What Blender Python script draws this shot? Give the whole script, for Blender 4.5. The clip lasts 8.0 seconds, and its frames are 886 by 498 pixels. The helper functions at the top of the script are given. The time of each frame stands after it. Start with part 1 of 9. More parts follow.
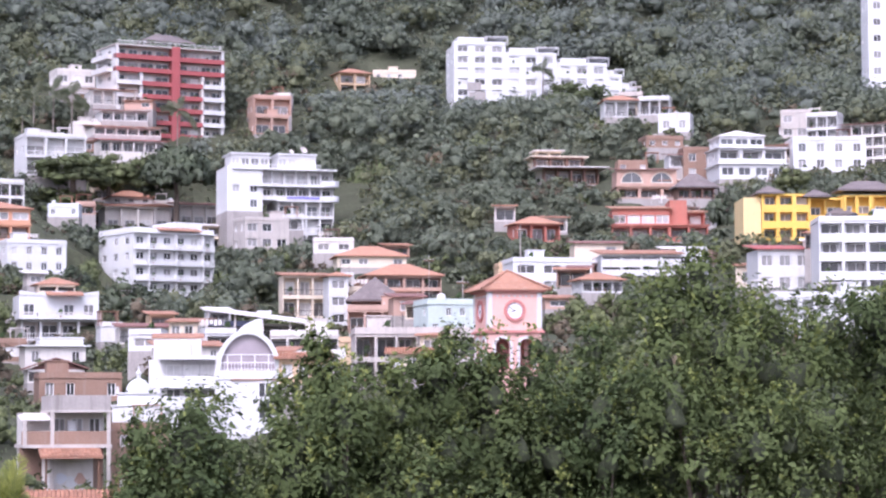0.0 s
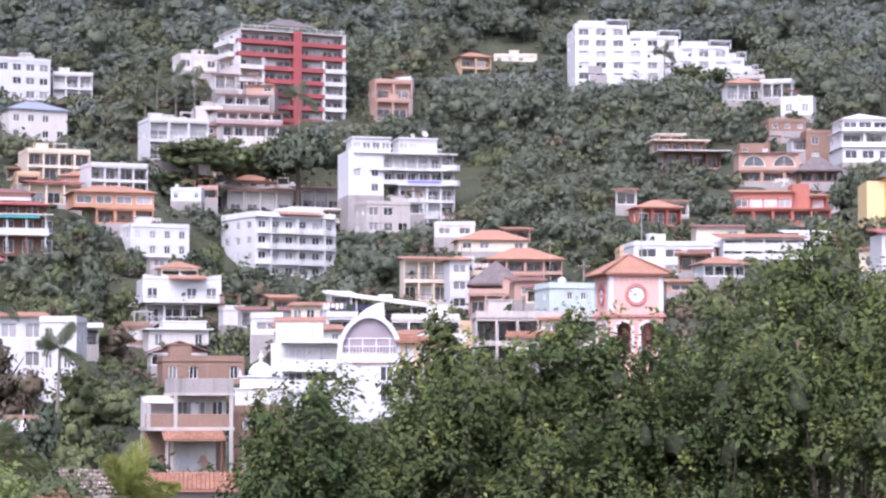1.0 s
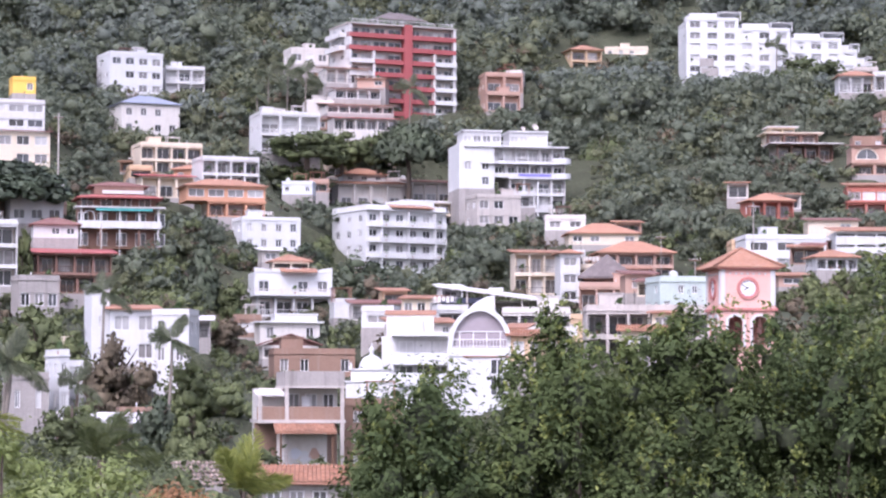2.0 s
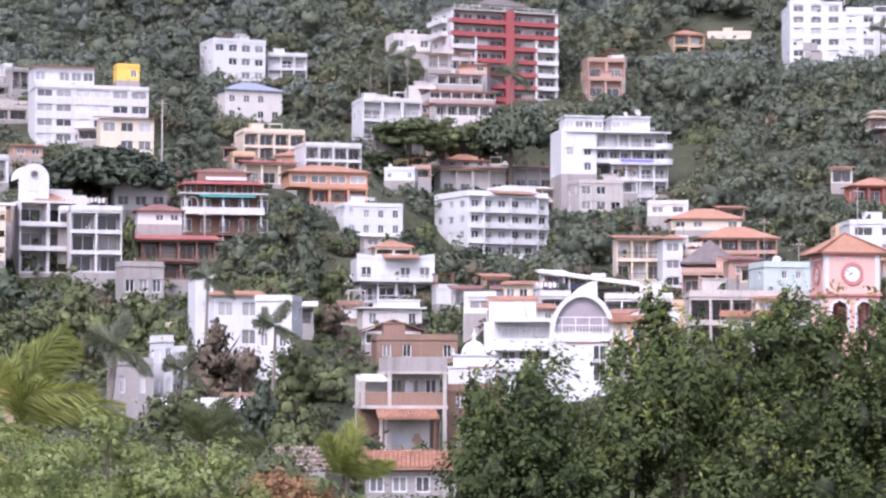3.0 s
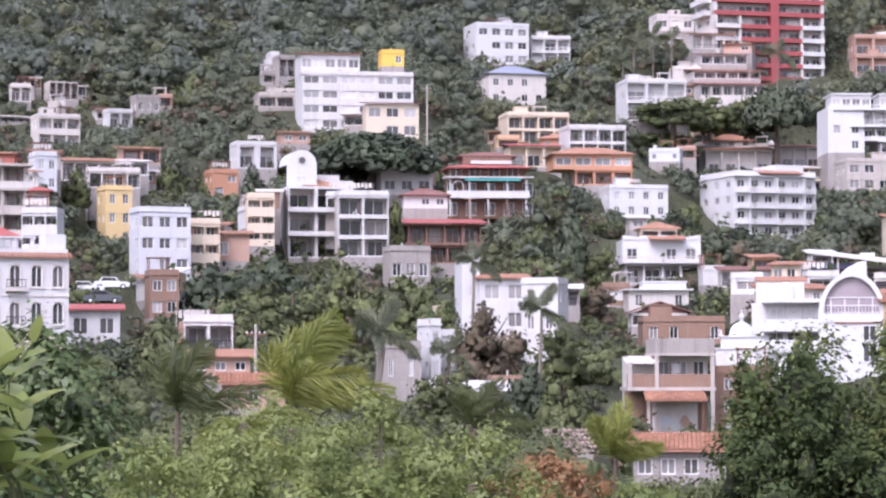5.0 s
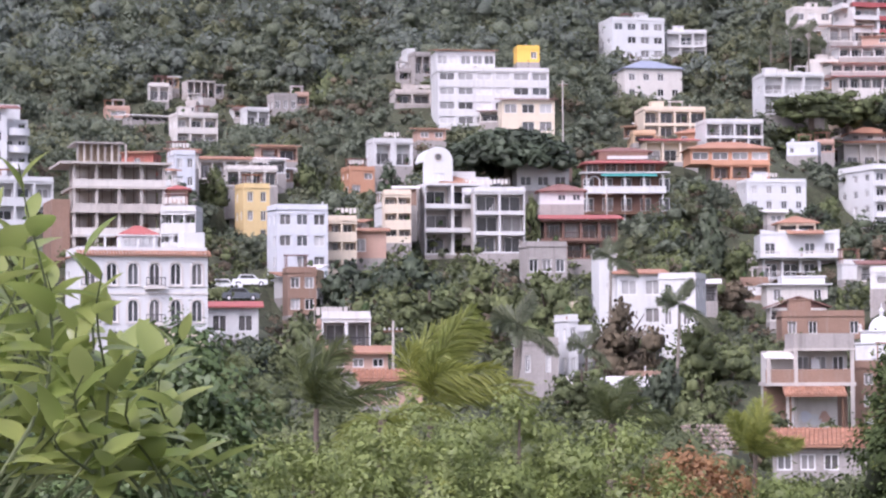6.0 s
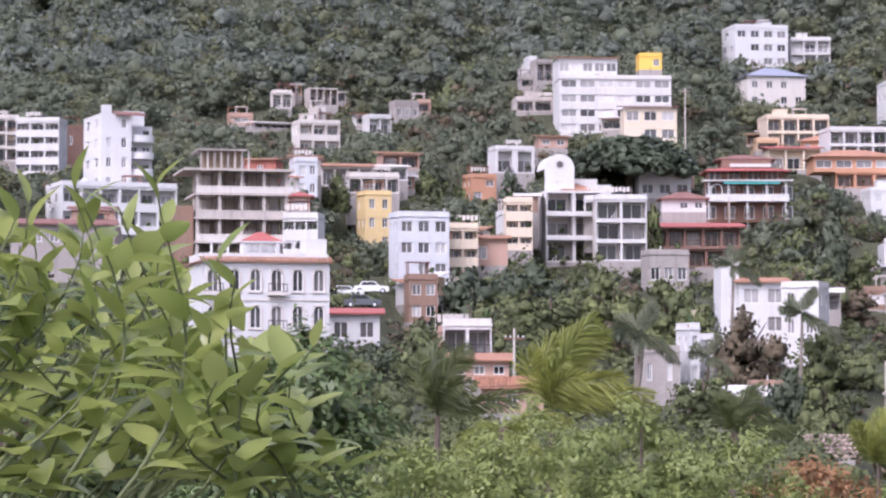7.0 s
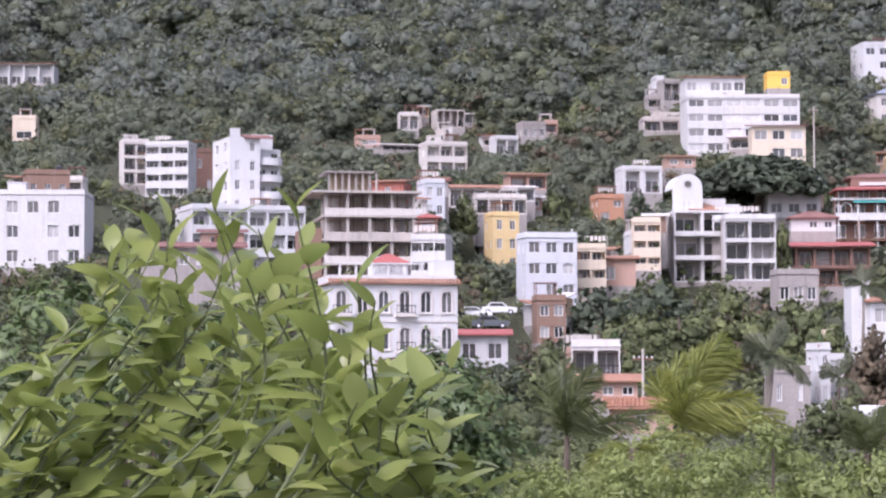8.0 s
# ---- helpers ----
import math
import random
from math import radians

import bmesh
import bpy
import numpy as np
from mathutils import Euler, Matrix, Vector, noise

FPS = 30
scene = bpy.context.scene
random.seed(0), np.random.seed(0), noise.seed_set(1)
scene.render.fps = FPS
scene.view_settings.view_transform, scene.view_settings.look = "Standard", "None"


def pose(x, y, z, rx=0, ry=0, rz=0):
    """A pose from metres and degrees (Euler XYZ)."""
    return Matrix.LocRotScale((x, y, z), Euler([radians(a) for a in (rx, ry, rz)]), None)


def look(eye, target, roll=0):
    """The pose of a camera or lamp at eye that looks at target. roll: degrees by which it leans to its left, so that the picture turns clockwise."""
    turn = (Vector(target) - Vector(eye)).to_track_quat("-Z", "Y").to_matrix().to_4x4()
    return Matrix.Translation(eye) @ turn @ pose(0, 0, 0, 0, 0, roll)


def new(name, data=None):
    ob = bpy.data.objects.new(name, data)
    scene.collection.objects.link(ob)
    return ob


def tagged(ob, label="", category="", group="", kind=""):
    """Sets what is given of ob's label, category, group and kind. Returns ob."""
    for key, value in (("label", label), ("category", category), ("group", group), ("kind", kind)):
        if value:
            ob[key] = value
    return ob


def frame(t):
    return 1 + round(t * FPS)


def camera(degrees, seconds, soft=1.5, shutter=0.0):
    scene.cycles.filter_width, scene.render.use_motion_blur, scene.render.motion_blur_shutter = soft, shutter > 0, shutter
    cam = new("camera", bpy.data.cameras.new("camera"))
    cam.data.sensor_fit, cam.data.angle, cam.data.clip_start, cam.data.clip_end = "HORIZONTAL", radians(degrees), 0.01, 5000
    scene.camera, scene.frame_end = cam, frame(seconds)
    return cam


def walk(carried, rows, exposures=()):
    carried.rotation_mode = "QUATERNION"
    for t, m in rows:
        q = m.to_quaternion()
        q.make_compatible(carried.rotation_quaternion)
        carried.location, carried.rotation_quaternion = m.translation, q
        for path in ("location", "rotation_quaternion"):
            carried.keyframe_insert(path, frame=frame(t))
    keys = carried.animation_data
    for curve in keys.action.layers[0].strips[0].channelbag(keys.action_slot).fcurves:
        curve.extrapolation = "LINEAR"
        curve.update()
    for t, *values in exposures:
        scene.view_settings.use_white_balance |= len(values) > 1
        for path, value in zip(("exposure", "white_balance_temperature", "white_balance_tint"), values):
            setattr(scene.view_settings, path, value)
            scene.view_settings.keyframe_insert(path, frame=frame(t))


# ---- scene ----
# ---- camera: a hand-held pan to the left from a lookout, long lens ----
cam = camera(20.0, 8.0, soft=2.3)
EYE = 15.0       # height of the lookout above the shore
ARM = 0.30       # the camera swings on the arms
ROWS = [  # seconds, yaw, pitch, roll
    (0.0, -10.496, 4.053, 0.208),
    (0.5, -9.043, 3.855, 0.239),
    (1.0, -7.733, 3.691, 0.027),
    (1.5, -6.417, 3.635, -0.072),
    (3.0, -2.879, 3.204, -0.207),
    (3.5, -1.533, 3.055, -0.092),
    (4.0, 0.000, 3.000, 0.000),
    (4.5, 1.513, 2.876, -0.100),
    (5.0, 3.172, 2.797, 0.096),
    (6.5, 7.696, 2.745, 0.156),
    (7.0, 9.053, 2.893, -0.054),
    (7.5, 10.475, 3.201, -0.011),
    (8.0, 11.966, 3.374, 0.109),
]
walk(cam, [(t, pose(-ARM * math.sin(radians(yaw)), ARM * math.cos(radians(yaw)) - ARM, EYE, 0, 0, yaw) @ pose(0, 0, 0, 90 + pitch) @ pose(0, 0, 0, 0, 0, -roll))
           for t, yaw, pitch, roll in ROWS],
     exposures=[(0.0, 1.26, 5640, 28), (4.0, 1.13, 5780, 28), (8.0, 1.10, 5880, 28)])

# ---- light: a bright hazy sky, soft sun from behind the lookout ----
world = bpy.data.worlds.new("sky")
scene.world = world
world.use_nodes = True
wn = world.node_tree.nodes
sky = wn.new("ShaderNodeTexSky")
sky.sky_type, sky.sun_disc = "NISHITA", False
sky.sun_elevation, sky.sun_rotation = radians(52), radians(205)
sky.air_density, sky.dust_density, sky.ozone_density = 1.0, 4.0, 1.0
soft_sky = wn.new("ShaderNodeHueSaturation")
soft_sky.inputs["Saturation"].default_value = 0.5
world.node_tree.links.new(sky.outputs[0], soft_sky.inputs["Color"])
world.node_tree.links.new(soft_sky.outputs[0], wn["Background"].inputs[0])
wn["Background"].inputs[1].default_value = 0.15
sun = new("sun", bpy.data.lights.new("sun", "SUN"))
sun.data.energy, sun.data.angle, sun.data.color = 0.7, radians(20), (1.0, 0.97, 0.93)
# from behind the lookout and a little to the left
sun.matrix_world = look((0, 0, 0), (0.30, 0.75, -0.95)) @ pose(0, 0, 0)

# ---- materials ----
MATS = {}


def shader(name, colour, rough=0.7, vary=0.12, scale=1.5, fine=14.0, bump=0.15, metal=0.0, spec=0.4, per="", spread=0.0, stain=0.0, tone=(0.35, 0.30, 0.26)):
    """A surface with broad and fine variation. per: 'object' or 'island' shifts the value of each piece; stain: share of grime."""
    if name in MATS:
        return MATS[name]
    m = bpy.data.materials.new(name)
    m.use_nodes = True
    n, l = m.node_tree.nodes, m.node_tree.links
    b = n["Principled BSDF"]
    b.inputs["Roughness"].default_value, b.inputs["Metallic"].default_value = rough, metal
    b.inputs["Specular IOR Level"].default_value = spec
    tc = n.new("ShaderNodeTexCoord")
    big, small = n.new("ShaderNodeTexNoise"), n.new("ShaderNodeTexNoise")
    big.inputs["Scale"].default_value, small.inputs["Scale"].default_value = scale * 0.3, fine * 0.3
    big.inputs["Detail"].default_value, small.inputs["Detail"].default_value = 5, 4
    for q in (big, small):
        l.new(tc.outputs["Object"], q.inputs["Vector"])
    add = n.new("ShaderNodeMath"); add.operation = "ADD"
    l.new(big.outputs["Fac"], add.inputs[0]); l.new(small.outputs["Fac"], add.inputs[1])
    val = n.new("ShaderNodeMapRange")
    val.inputs["From Min"].default_value, val.inputs["From Max"].default_value = 0.6, 1.4
    val.inputs["To Min"].default_value, val.inputs["To Max"].default_value = 1 - vary, 1 + vary
    l.new(add.outputs[0], val.inputs["Value"])
    out = val.outputs["Result"]
    if per:
        if per == "object":
            src = n.new("ShaderNodeObjectInfo").outputs["Random"]
        else:
            src = n.new("ShaderNodeNewGeometry").outputs["Random Per Island"]
        mr = n.new("ShaderNodeMapRange")
        mr.inputs["To Min"].default_value, mr.inputs["To Max"].default_value = 1 - spread, 1 + spread
        l.new(src, mr.inputs["Value"])
        mul = n.new("ShaderNodeMath"); mul.operation = "MULTIPLY"
        l.new(out, mul.inputs[0]); l.new(mr.outputs["Result"], mul.inputs[1])
        out = mul.outputs[0]
    hsv = n.new("ShaderNodeHueSaturation")
    hsv.inputs["Color"].default_value = (*colour, 1)
    l.new(out, hsv.inputs["Value"])
    col = hsv.outputs[0]
    if stain:
        # streaks that run down the wall
        mp = n.new("ShaderNodeMapping"); mp.inputs["Scale"].default_value = (1.3, 1.3, 0.12)
        l.new(tc.outputs["Object"], mp.inputs["Vector"])
        st = n.new("ShaderNodeTexNoise"); st.inputs["Scale"].default_value, st.inputs["Detail"].default_value = 1.6, 6
        l.new(mp.outputs[0], st.inputs["Vector"])
        ramp = n.new("ShaderNodeMapRange")
        ramp.inputs["From Min"].default_value, ramp.inputs["From Max"].default_value = 0.52, 0.78
        ramp.inputs["To Max"].default_value = stain
        l.new(st.outputs["Fac"], ramp.inputs["Value"])
        mix = n.new("ShaderNodeMix"); mix.data_type = "RGBA"
        l.new(ramp.outputs["Result"], mix.inputs["Factor"])
        l.new(col, mix.inputs["A"])
        mix.inputs["B"].default_value = (*tone, 1)
        col = mix.outputs["Result"]
    l.new(col, b.inputs["Base Color"])
    if bump:
        bp = n.new("ShaderNodeBump")
        bp.inputs["Strength"].default_value, bp.inputs["Distance"].default_value = bump, 0.05
        l.new(small.outputs["Fac"], bp.inputs["Height"])
        l.new(bp.outputs[0], b.inputs["Normal"])
    MATS[name] = m
    return m


def foliage(name, colour, second, rough=0.5, spread=0.45, light=0.25, spec=0.5, clump=0.16, speckle=0.0, grain=3.0):
    """Leaves: two greens mixed leaf by leaf, tree by tree, with some light let through."""
    if name in MATS:
        return MATS[name]
    m = bpy.data.materials.new(name)
    m.use_nodes = True
    n, l = m.node_tree.nodes, m.node_tree.links
    b, o = n["Principled BSDF"], n["Material Output"]
    b.inputs["Roughness"].default_value, b.inputs["Specular IOR Level"].default_value = rough, spec
    geo, inf = n.new("ShaderNodeNewGeometry"), n.new("ShaderNodeObjectInfo")
    tc, no = n.new("ShaderNodeTexCoord"), n.new("ShaderNodeTexNoise")
    no.inputs["Scale"].default_value, no.inputs["Detail"].default_value = clump, 2
    l.new(tc.outputs["Object"], no.inputs["Vector"])
    add = n.new("ShaderNodeMath"); add.operation = "ADD"
    own = n.new("ShaderNodeMath"); own.operation = "MULTIPLY_ADD"
    own.inputs[1].default_value, own.inputs[2].default_value = (0.35, 0.32)
    l.new(geo.outputs["Random Per Island"], own.inputs[0])
    l.new(own.outputs[0], add.inputs[0]); l.new(inf.outputs["Random"], add.inputs[1])
    add2 = n.new("ShaderNodeMath"); add2.operation = "MULTIPLY_ADD"
    l.new(no.outputs["Fac"], add2.inputs[0]); add2.inputs[1].default_value = 2.4; l.new(add.outputs[0], add2.inputs[2])
    mr = n.new("ShaderNodeMapRange"); mr.inputs["From Min"].default_value, mr.inputs["From Max"].default_value = 1.0, 3.2
    l.new(add2.outputs[0], mr.inputs["Value"])
    mix = n.new("ShaderNodeMix"); mix.data_type = "RGBA"
    l.new(mr.outputs["Result"], mix.inputs["Factor"])
    mix.inputs["A"].default_value, mix.inputs["B"].default_value = (*colour, 1), (*second, 1)
    colour_out = mix.outputs["Result"]
    hsv = n.new("ShaderNodeHueSaturation")
    v = n.new("ShaderNodeMapRange"); v.inputs["To Min"].default_value, v.inputs["To Max"].default_value = 1 - spread, 1 + spread
    l.new(geo.outputs["Random Per Island"], v.inputs["Value"])
    value = v.outputs["Result"]
    if speckle:
        # twigs and leaf clusters too small to model, gap shade put into colour
        sp = n.new("ShaderNodeTexNoise"); sp.inputs["Scale"].default_value, sp.inputs["Detail"].default_value = grain, 4
        l.new(tc.outputs["Object"], sp.inputs["Vector"])
        sr = n.new("ShaderNodeMapRange"); sr.inputs["From Min"].default_value, sr.inputs["From Max"].default_value = 0.34, 0.66
        sr.inputs["To Min"].default_value, sr.inputs["To Max"].default_value = 1 - speckle, 1 + speckle
        l.new(sp.outputs["Fac"], sr.inputs["Value"])
        mu = n.new("ShaderNodeMath"); mu.operation = "MULTIPLY"
        l.new(value, mu.inputs[0]); l.new(sr.outputs["Result"], mu.inputs[1])
        value = mu.outputs[0]
        bp = n.new("ShaderNodeBump"); bp.inputs["Strength"].default_value, bp.inputs["Distance"].default_value = 1.0, 0.35
        l.new(sp.outputs["Fac"], bp.inputs["Height"]); l.new(bp.outputs[0], b.inputs["Normal"])
    l.new(value, hsv.inputs["Value"]); l.new(colour_out, hsv.inputs["Color"])
    l.new(hsv.outputs[0], b.inputs["Base Color"])
    tr = n.new("ShaderNodeBsdfTranslucent"); l.new(hsv.outputs[0], tr.inputs["Color"])
    ms = n.new("ShaderNodeMixShader"); ms.inputs["Fac"].default_value = light
    l.new(b.outputs[0], ms.inputs[1]); l.new(tr.outputs[0], ms.inputs[2]); l.new(ms.outputs[0], o.inputs["Surface"])
    MATS[name] = m
    return m


def glass(name, colour, rough=0.08, spec=0.5):
    return shader(name, colour, rough, 0.25, 0.6, 3.0, 0.0, spec=spec, per="object", spread=0.7)


WALL = {
    "white": shader("white stucco", (0.58, 0.57, 0.56), 0.85, 0.09, 0.8, 8, 0.1, stain=0.34),
    "bright": shader("fresh white paint", (0.60, 0.597, 0.592), 0.8, 0.05, 0.8, 8, 0.06, stain=0.16),
    "offwhite": shader("weathered white stucco", (0.60, 0.56, 0.52), 0.88, 0.09, 0.8, 8, 0.12, stain=0.4),
    "cream": shader("cream stucco", (0.66, 0.56, 0.44), 0.85, 0.08, 0.8, 8, 0.1, stain=0.22),
    "tan": shader("tan stucco", (0.56, 0.40, 0.26), 0.85, 0.08, 0.8, 8, 0.1, stain=0.22),
    "yellow": shader("yellow stucco", (0.74, 0.47, 0.10), 0.8, 0.07, 0.8, 8, 0.1, stain=0.14),
    "ochre": shader("pale ochre stucco", (0.70, 0.53, 0.27), 0.8, 0.07, 0.8, 8, 0.1, stain=0.2),
    "orange": shader("orange stucco", (0.50, 0.265, 0.165), 0.8, 0.08, 0.8, 8, 0.1, stain=0.15),
    "coral": shader("coral red stucco", (0.42, 0.15, 0.11), 0.8, 0.1, 0.8, 8, 0.1, stain=0.2),
    "salmon": shader("salmon stucco", (0.46, 0.30, 0.235), 0.8, 0.1, 0.8, 8, 0.1, stain=0.2),
    "pink": shader("pink painted plaster", (0.72, 0.42, 0.36), 0.8, 0.06, 0.8, 8, 0.1, stain=0.1),
    "red": shader("red painted stucco", (0.34, 0.085, 0.085), 0.75, 0.08, 0.8, 8, 0.1, stain=0.12),
    "brick": shader("bare brick and mortar", (0.265, 0.17, 0.125), 0.9, 0.2, 1.0, 20, 0.3, stain=0.35),
    "brown": shader("brown stucco", (0.22, 0.13, 0.10), 0.9, 0.16, 1.0, 12, 0.2, stain=0.25),
    "concrete": shader("bare concrete", (0.47, 0.425, 0.39), 0.92, 0.14, 1.2, 16, 0.25, stain=0.4, tone=(0.15, 0.14, 0.13)),
    "grey": shader("grey stained plaster", (0.34, 0.31, 0.29), 0.92, 0.16, 1.2, 14, 0.25, stain=0.45, tone=(0.12, 0.11, 0.10)),
    "blue": shader("pale blue plaster", (0.59, 0.60, 0.63), 0.85, 0.06, 0.8, 8, 0.1, stain=0.18),
    "mint": shader("pale green plaster", (0.48, 0.54, 0.51), 0.85, 0.07, 0.8, 8, 0.1, stain=0.3),
}
ROOF = {
    "tile": shader("terracotta roof tile", (0.33, 0.17, 0.11), 0.85, 0.22, 1.5, 12, 0.3, per="island", spread=0.22, stain=0.3),
    "orange_tile": shader("new terracotta tile", (0.36, 0.185, 0.12), 0.85, 0.18, 1.5, 12, 0.3, per="island", spread=0.25, stain=0.2),
    "red": shader("red painted roof", (0.34, 0.10, 0.09), 0.8, 0.15, 1.5, 12, 0.2, stain=0.2),
    "dark": shader("dark weathered tile", (0.20, 0.10, 0.085), 0.9, 0.2, 1.5, 12, 0.3, stain=0.3),
    "thatch": shader("grey palm thatch", (0.15, 0.125, 0.12), 0.95, 0.3, 1.5, 26, 0.6, stain=0.3),
    "slate": shader("blue-grey roof sheet", (0.24, 0.26, 0.32), 0.7, 0.12, 1.5, 12, 0.2),
    "sheet": shader("weathered white sheet roof", (0.66, 0.62, 0.60), 0.6, 0.1, 1.5, 12, 0.1, stain=0.3),
}
PANE = [glass("dark window glass", (0.075, 0.078, 0.082)), glass("window with pale curtain", (0.42, 0.41, 0.40), 0.4), glass("dim room glass", (0.19, 0.18, 0.175), 0.2)]
# back wall of open floors: room shade is put into its colour
DARK = shader("room wall with shade in its colour", (0.50, 0.45, 0.41), 0.9, 0.15)
METAL = shader("dark painted iron", (0.04, 0.04, 0.045), 0.5, 0.2, metal=0.3)
PALE_METAL = shader("white painted iron", (0.72, 0.71, 0.70), 0.5, 0.08)
WOOD = shader("weathered timber", (0.16, 0.09, 0.055), 0.8, 0.25, 2, 30, 0.3)
BARK = shader("grey-brown bark", (0.13, 0.10, 0.08), 0.95, 0.3, 2, 24, 0.5)
PALE_BARK = shader("pale bark", (0.22, 0.19, 0.16), 0.95, 0.25, 2, 24, 0.4)
STONE = shader("rubble stone", (0.42, 0.33, 0.28), 0.95, 0.3, 2, 20, 0.5, per="object", spread=0.35)


LEAF_POT = foliage("pot plant leaves", (0.05, 0.09, 0.03), (0.10, 0.15, 0.05))


# ---- mesh helpers ----
def part(name, bm, material, parent, label=""):
    me = bpy.data.meshes.new(name)
    if 16 < len(bm.verts) < 2500:
        bmesh.ops.remove_doubles(bm, verts=bm.verts[:], dist=0.0005)
    bm.normal_update()
    bm.to_mesh(me)
    bm.free()
    me.materials.append(material)
    ob = new(name, me)
    ob.parent = parent
    if label:
        ob["label"] = label
    return ob


def box(bm, x0, x1, y0, y1, z0, z1, m=None):
    vs = [bm.verts.new(v) for v in ((x0, y0, z0), (x1, y0, z0), (x1, y1, z0), (x0, y1, z0), (x0, y0, z1), (x1, y0, z1), (x1, y1, z1), (x0, y1, z1))]
    for f in ((3, 2, 1, 0), (4, 5, 6, 7), (0, 1, 5, 4), (1, 2, 6, 5), (2, 3, 7, 6), (3, 0, 4, 7)):
        bm.faces.new([vs[i] for i in f])
    if m is not None:
        for v in vs:
            v.co = m @ v.co
    return vs


def prism(bm, outline, y0, y1, m=None):
    """An outline in x and z, pushed from y0 to y1."""
    a = [bm.verts.new((x, y0, z)) for x, z in outline]
    b = [bm.verts.new((x, y1, z)) for x, z in outline]
    n = len(a)
    bm.faces.new(a)
    bm.faces.new(b[::-1])
    for i in range(n):
        j = (i + 1) % n
        bm.faces.new((a[j], a[i], b[i], b[j]))
    if m is not None:
        for v in a + b:
            v.co = m @ v.co
    bmesh.ops.recalc_face_normals(bm, faces=bm.faces[:])


def lathe(bm, profile, sides=16, m=None, start=0.0, sweep=2 * math.pi):
    rings = []
    for r, z in profile:
        rings.append([bm.verts.new((r * math.cos(start + sweep * k / sides), r * math.sin(start + sweep * k / sides), z)) for k in range(sides)])
    for p, q in zip(rings, rings[1:]):
        for k in range(sides):
            j = (k + 1) % sides
            bm.faces.new((p[k], p[j], q[j], q[k]))
    bm.faces.new(rings[0][::-1])
    bm.faces.new(rings[-1])
    if m is not None:
        for ring in rings:
            for v in ring:
                v.co = m @ v.co


def tube(bm, points, radii, sides=7):
    rings = []
    for i, p in enumerate(points):
        d = (Vector(points[min(i + 1, len(points) - 1)]) - Vector(points[max(i - 1, 0)])).normalized()
        a = d.orthogonal().normalized()
        b = d.cross(a)
        rings.append([bm.verts.new(Vector(p) + float(radii[i]) * (math.cos(2 * math.pi * k / sides) * a + math.sin(2 * math.pi * k / sides) * b)) for k in range(sides)])
    for p, q in zip(rings, rings[1:]):
        for k in range(sides):
            j = (k + 1) % sides
            bm.faces.new((p[k], p[j], q[j], q[k]))
    bm.faces.new(rings[0][::-1])
    bm.faces.new(rings[-1])


ICO = [(0, 0, 1)] + [(0.894 * math.cos(1.2566 * k), 0.894 * math.sin(1.2566 * k), 0.447) for k in range(5)] \
    + [(0.894 * math.cos(1.2566 * k + 0.628), 0.894 * math.sin(1.2566 * k + 0.628), -0.447) for k in range(5)] + [(0, 0, -1)]
ICO_FACES = [(0, 1 + k, 1 + (k + 1) % 5) for k in range(5)] + [(1 + k, 6 + k, 1 + (k + 1) % 5) for k in range(5)] \
    + [(1 + (k + 1) % 5, 6 + k, 6 + (k + 1) % 5) for k in range(5)] + [(11, 6 + (k + 1) % 5, 6 + k) for k in range(5)]


def soften(me, normals, rs, jitter):
    """Leaves take the light as the crown's rounded outline does, with some scatter."""
    n = normals + jitter * rs.normal(size=normals.shape)
    n /= np.linalg.norm(n, axis=1)[:, None] + 1e-9
    me.normals_split_custom_set_from_vertices(n.tolist())


def leafy_mass(name, corners, facing, lumps, material, rs, squash=0.8, core_size=(0.42, 0.86), jitter=0.22):
    """Loose leaves, four corners each, over ragged solid cores: one mesh. facing: the way that each leaf's spray looks.
    """
    lumps = np.array(lumps)
    n, c = len(corners), len(lumps)
    ball = np.array(ICO)
    core = ball[None] * rs.uniform(*core_size, (c, 12, 1)) * lumps[:, None, 3:4] * np.array([1, 1, squash]) + lumps[:, None, :3]
    V = np.concatenate([corners.reshape(-1, 3), core.reshape(-1, 3)])
    tri = (np.array(ICO_FACES)[None] + 4 * n + 12 * np.arange(c)[:, None, None]).reshape(-1)
    me = bpy.data.meshes.new(name)
    me.vertices.add(len(V))
    me.vertices.foreach_set("co", V.astype(np.float32).ravel())
    idx = np.concatenate([np.arange(4 * n), tri]).astype(np.int32)
    me.loops.add(len(idx))
    me.loops.foreach_set("vertex_index", idx)
    me.polygons.add(n + 20 * c)
    me.polygons.foreach_set("loop_start", np.concatenate([np.arange(0, 4 * n, 4), 4 * n + np.arange(0, 60 * c, 3)]).astype(np.int32))
    me.polygons.foreach_set("use_smooth", np.full(n + 20 * c, True))
    me.update(calc_edges=True)
    me.materials.append(material)
    own = facing + jitter * rs.normal(size=facing.shape)
    soften(me, np.concatenate([np.repeat(own, 4, axis=0), np.tile(ball, (c, 1)) + np.array([0, 0, 0.3])]), rs, 0.1)
    return me


def quads(name, corners, material):
    """A mesh of loose four-sided leaves from an array (n, 4, 3)."""
    n = len(corners)
    me = bpy.data.meshes.new(name)
    me.vertices.add(4 * n)
    me.vertices.foreach_set("co", corners.astype(np.float32).ravel())
    me.loops.add(4 * n)
    me.loops.foreach_set("vertex_index", np.arange(4 * n, dtype=np.int32))
    me.polygons.add(n)
    me.polygons.foreach_set("loop_start", np.arange(0, 4 * n, 4, dtype=np.int32))
    me.polygons.foreach_set("use_smooth", np.full(n, True))
    me.update(calc_edges=True)
    me.materials.append(material)
    return me


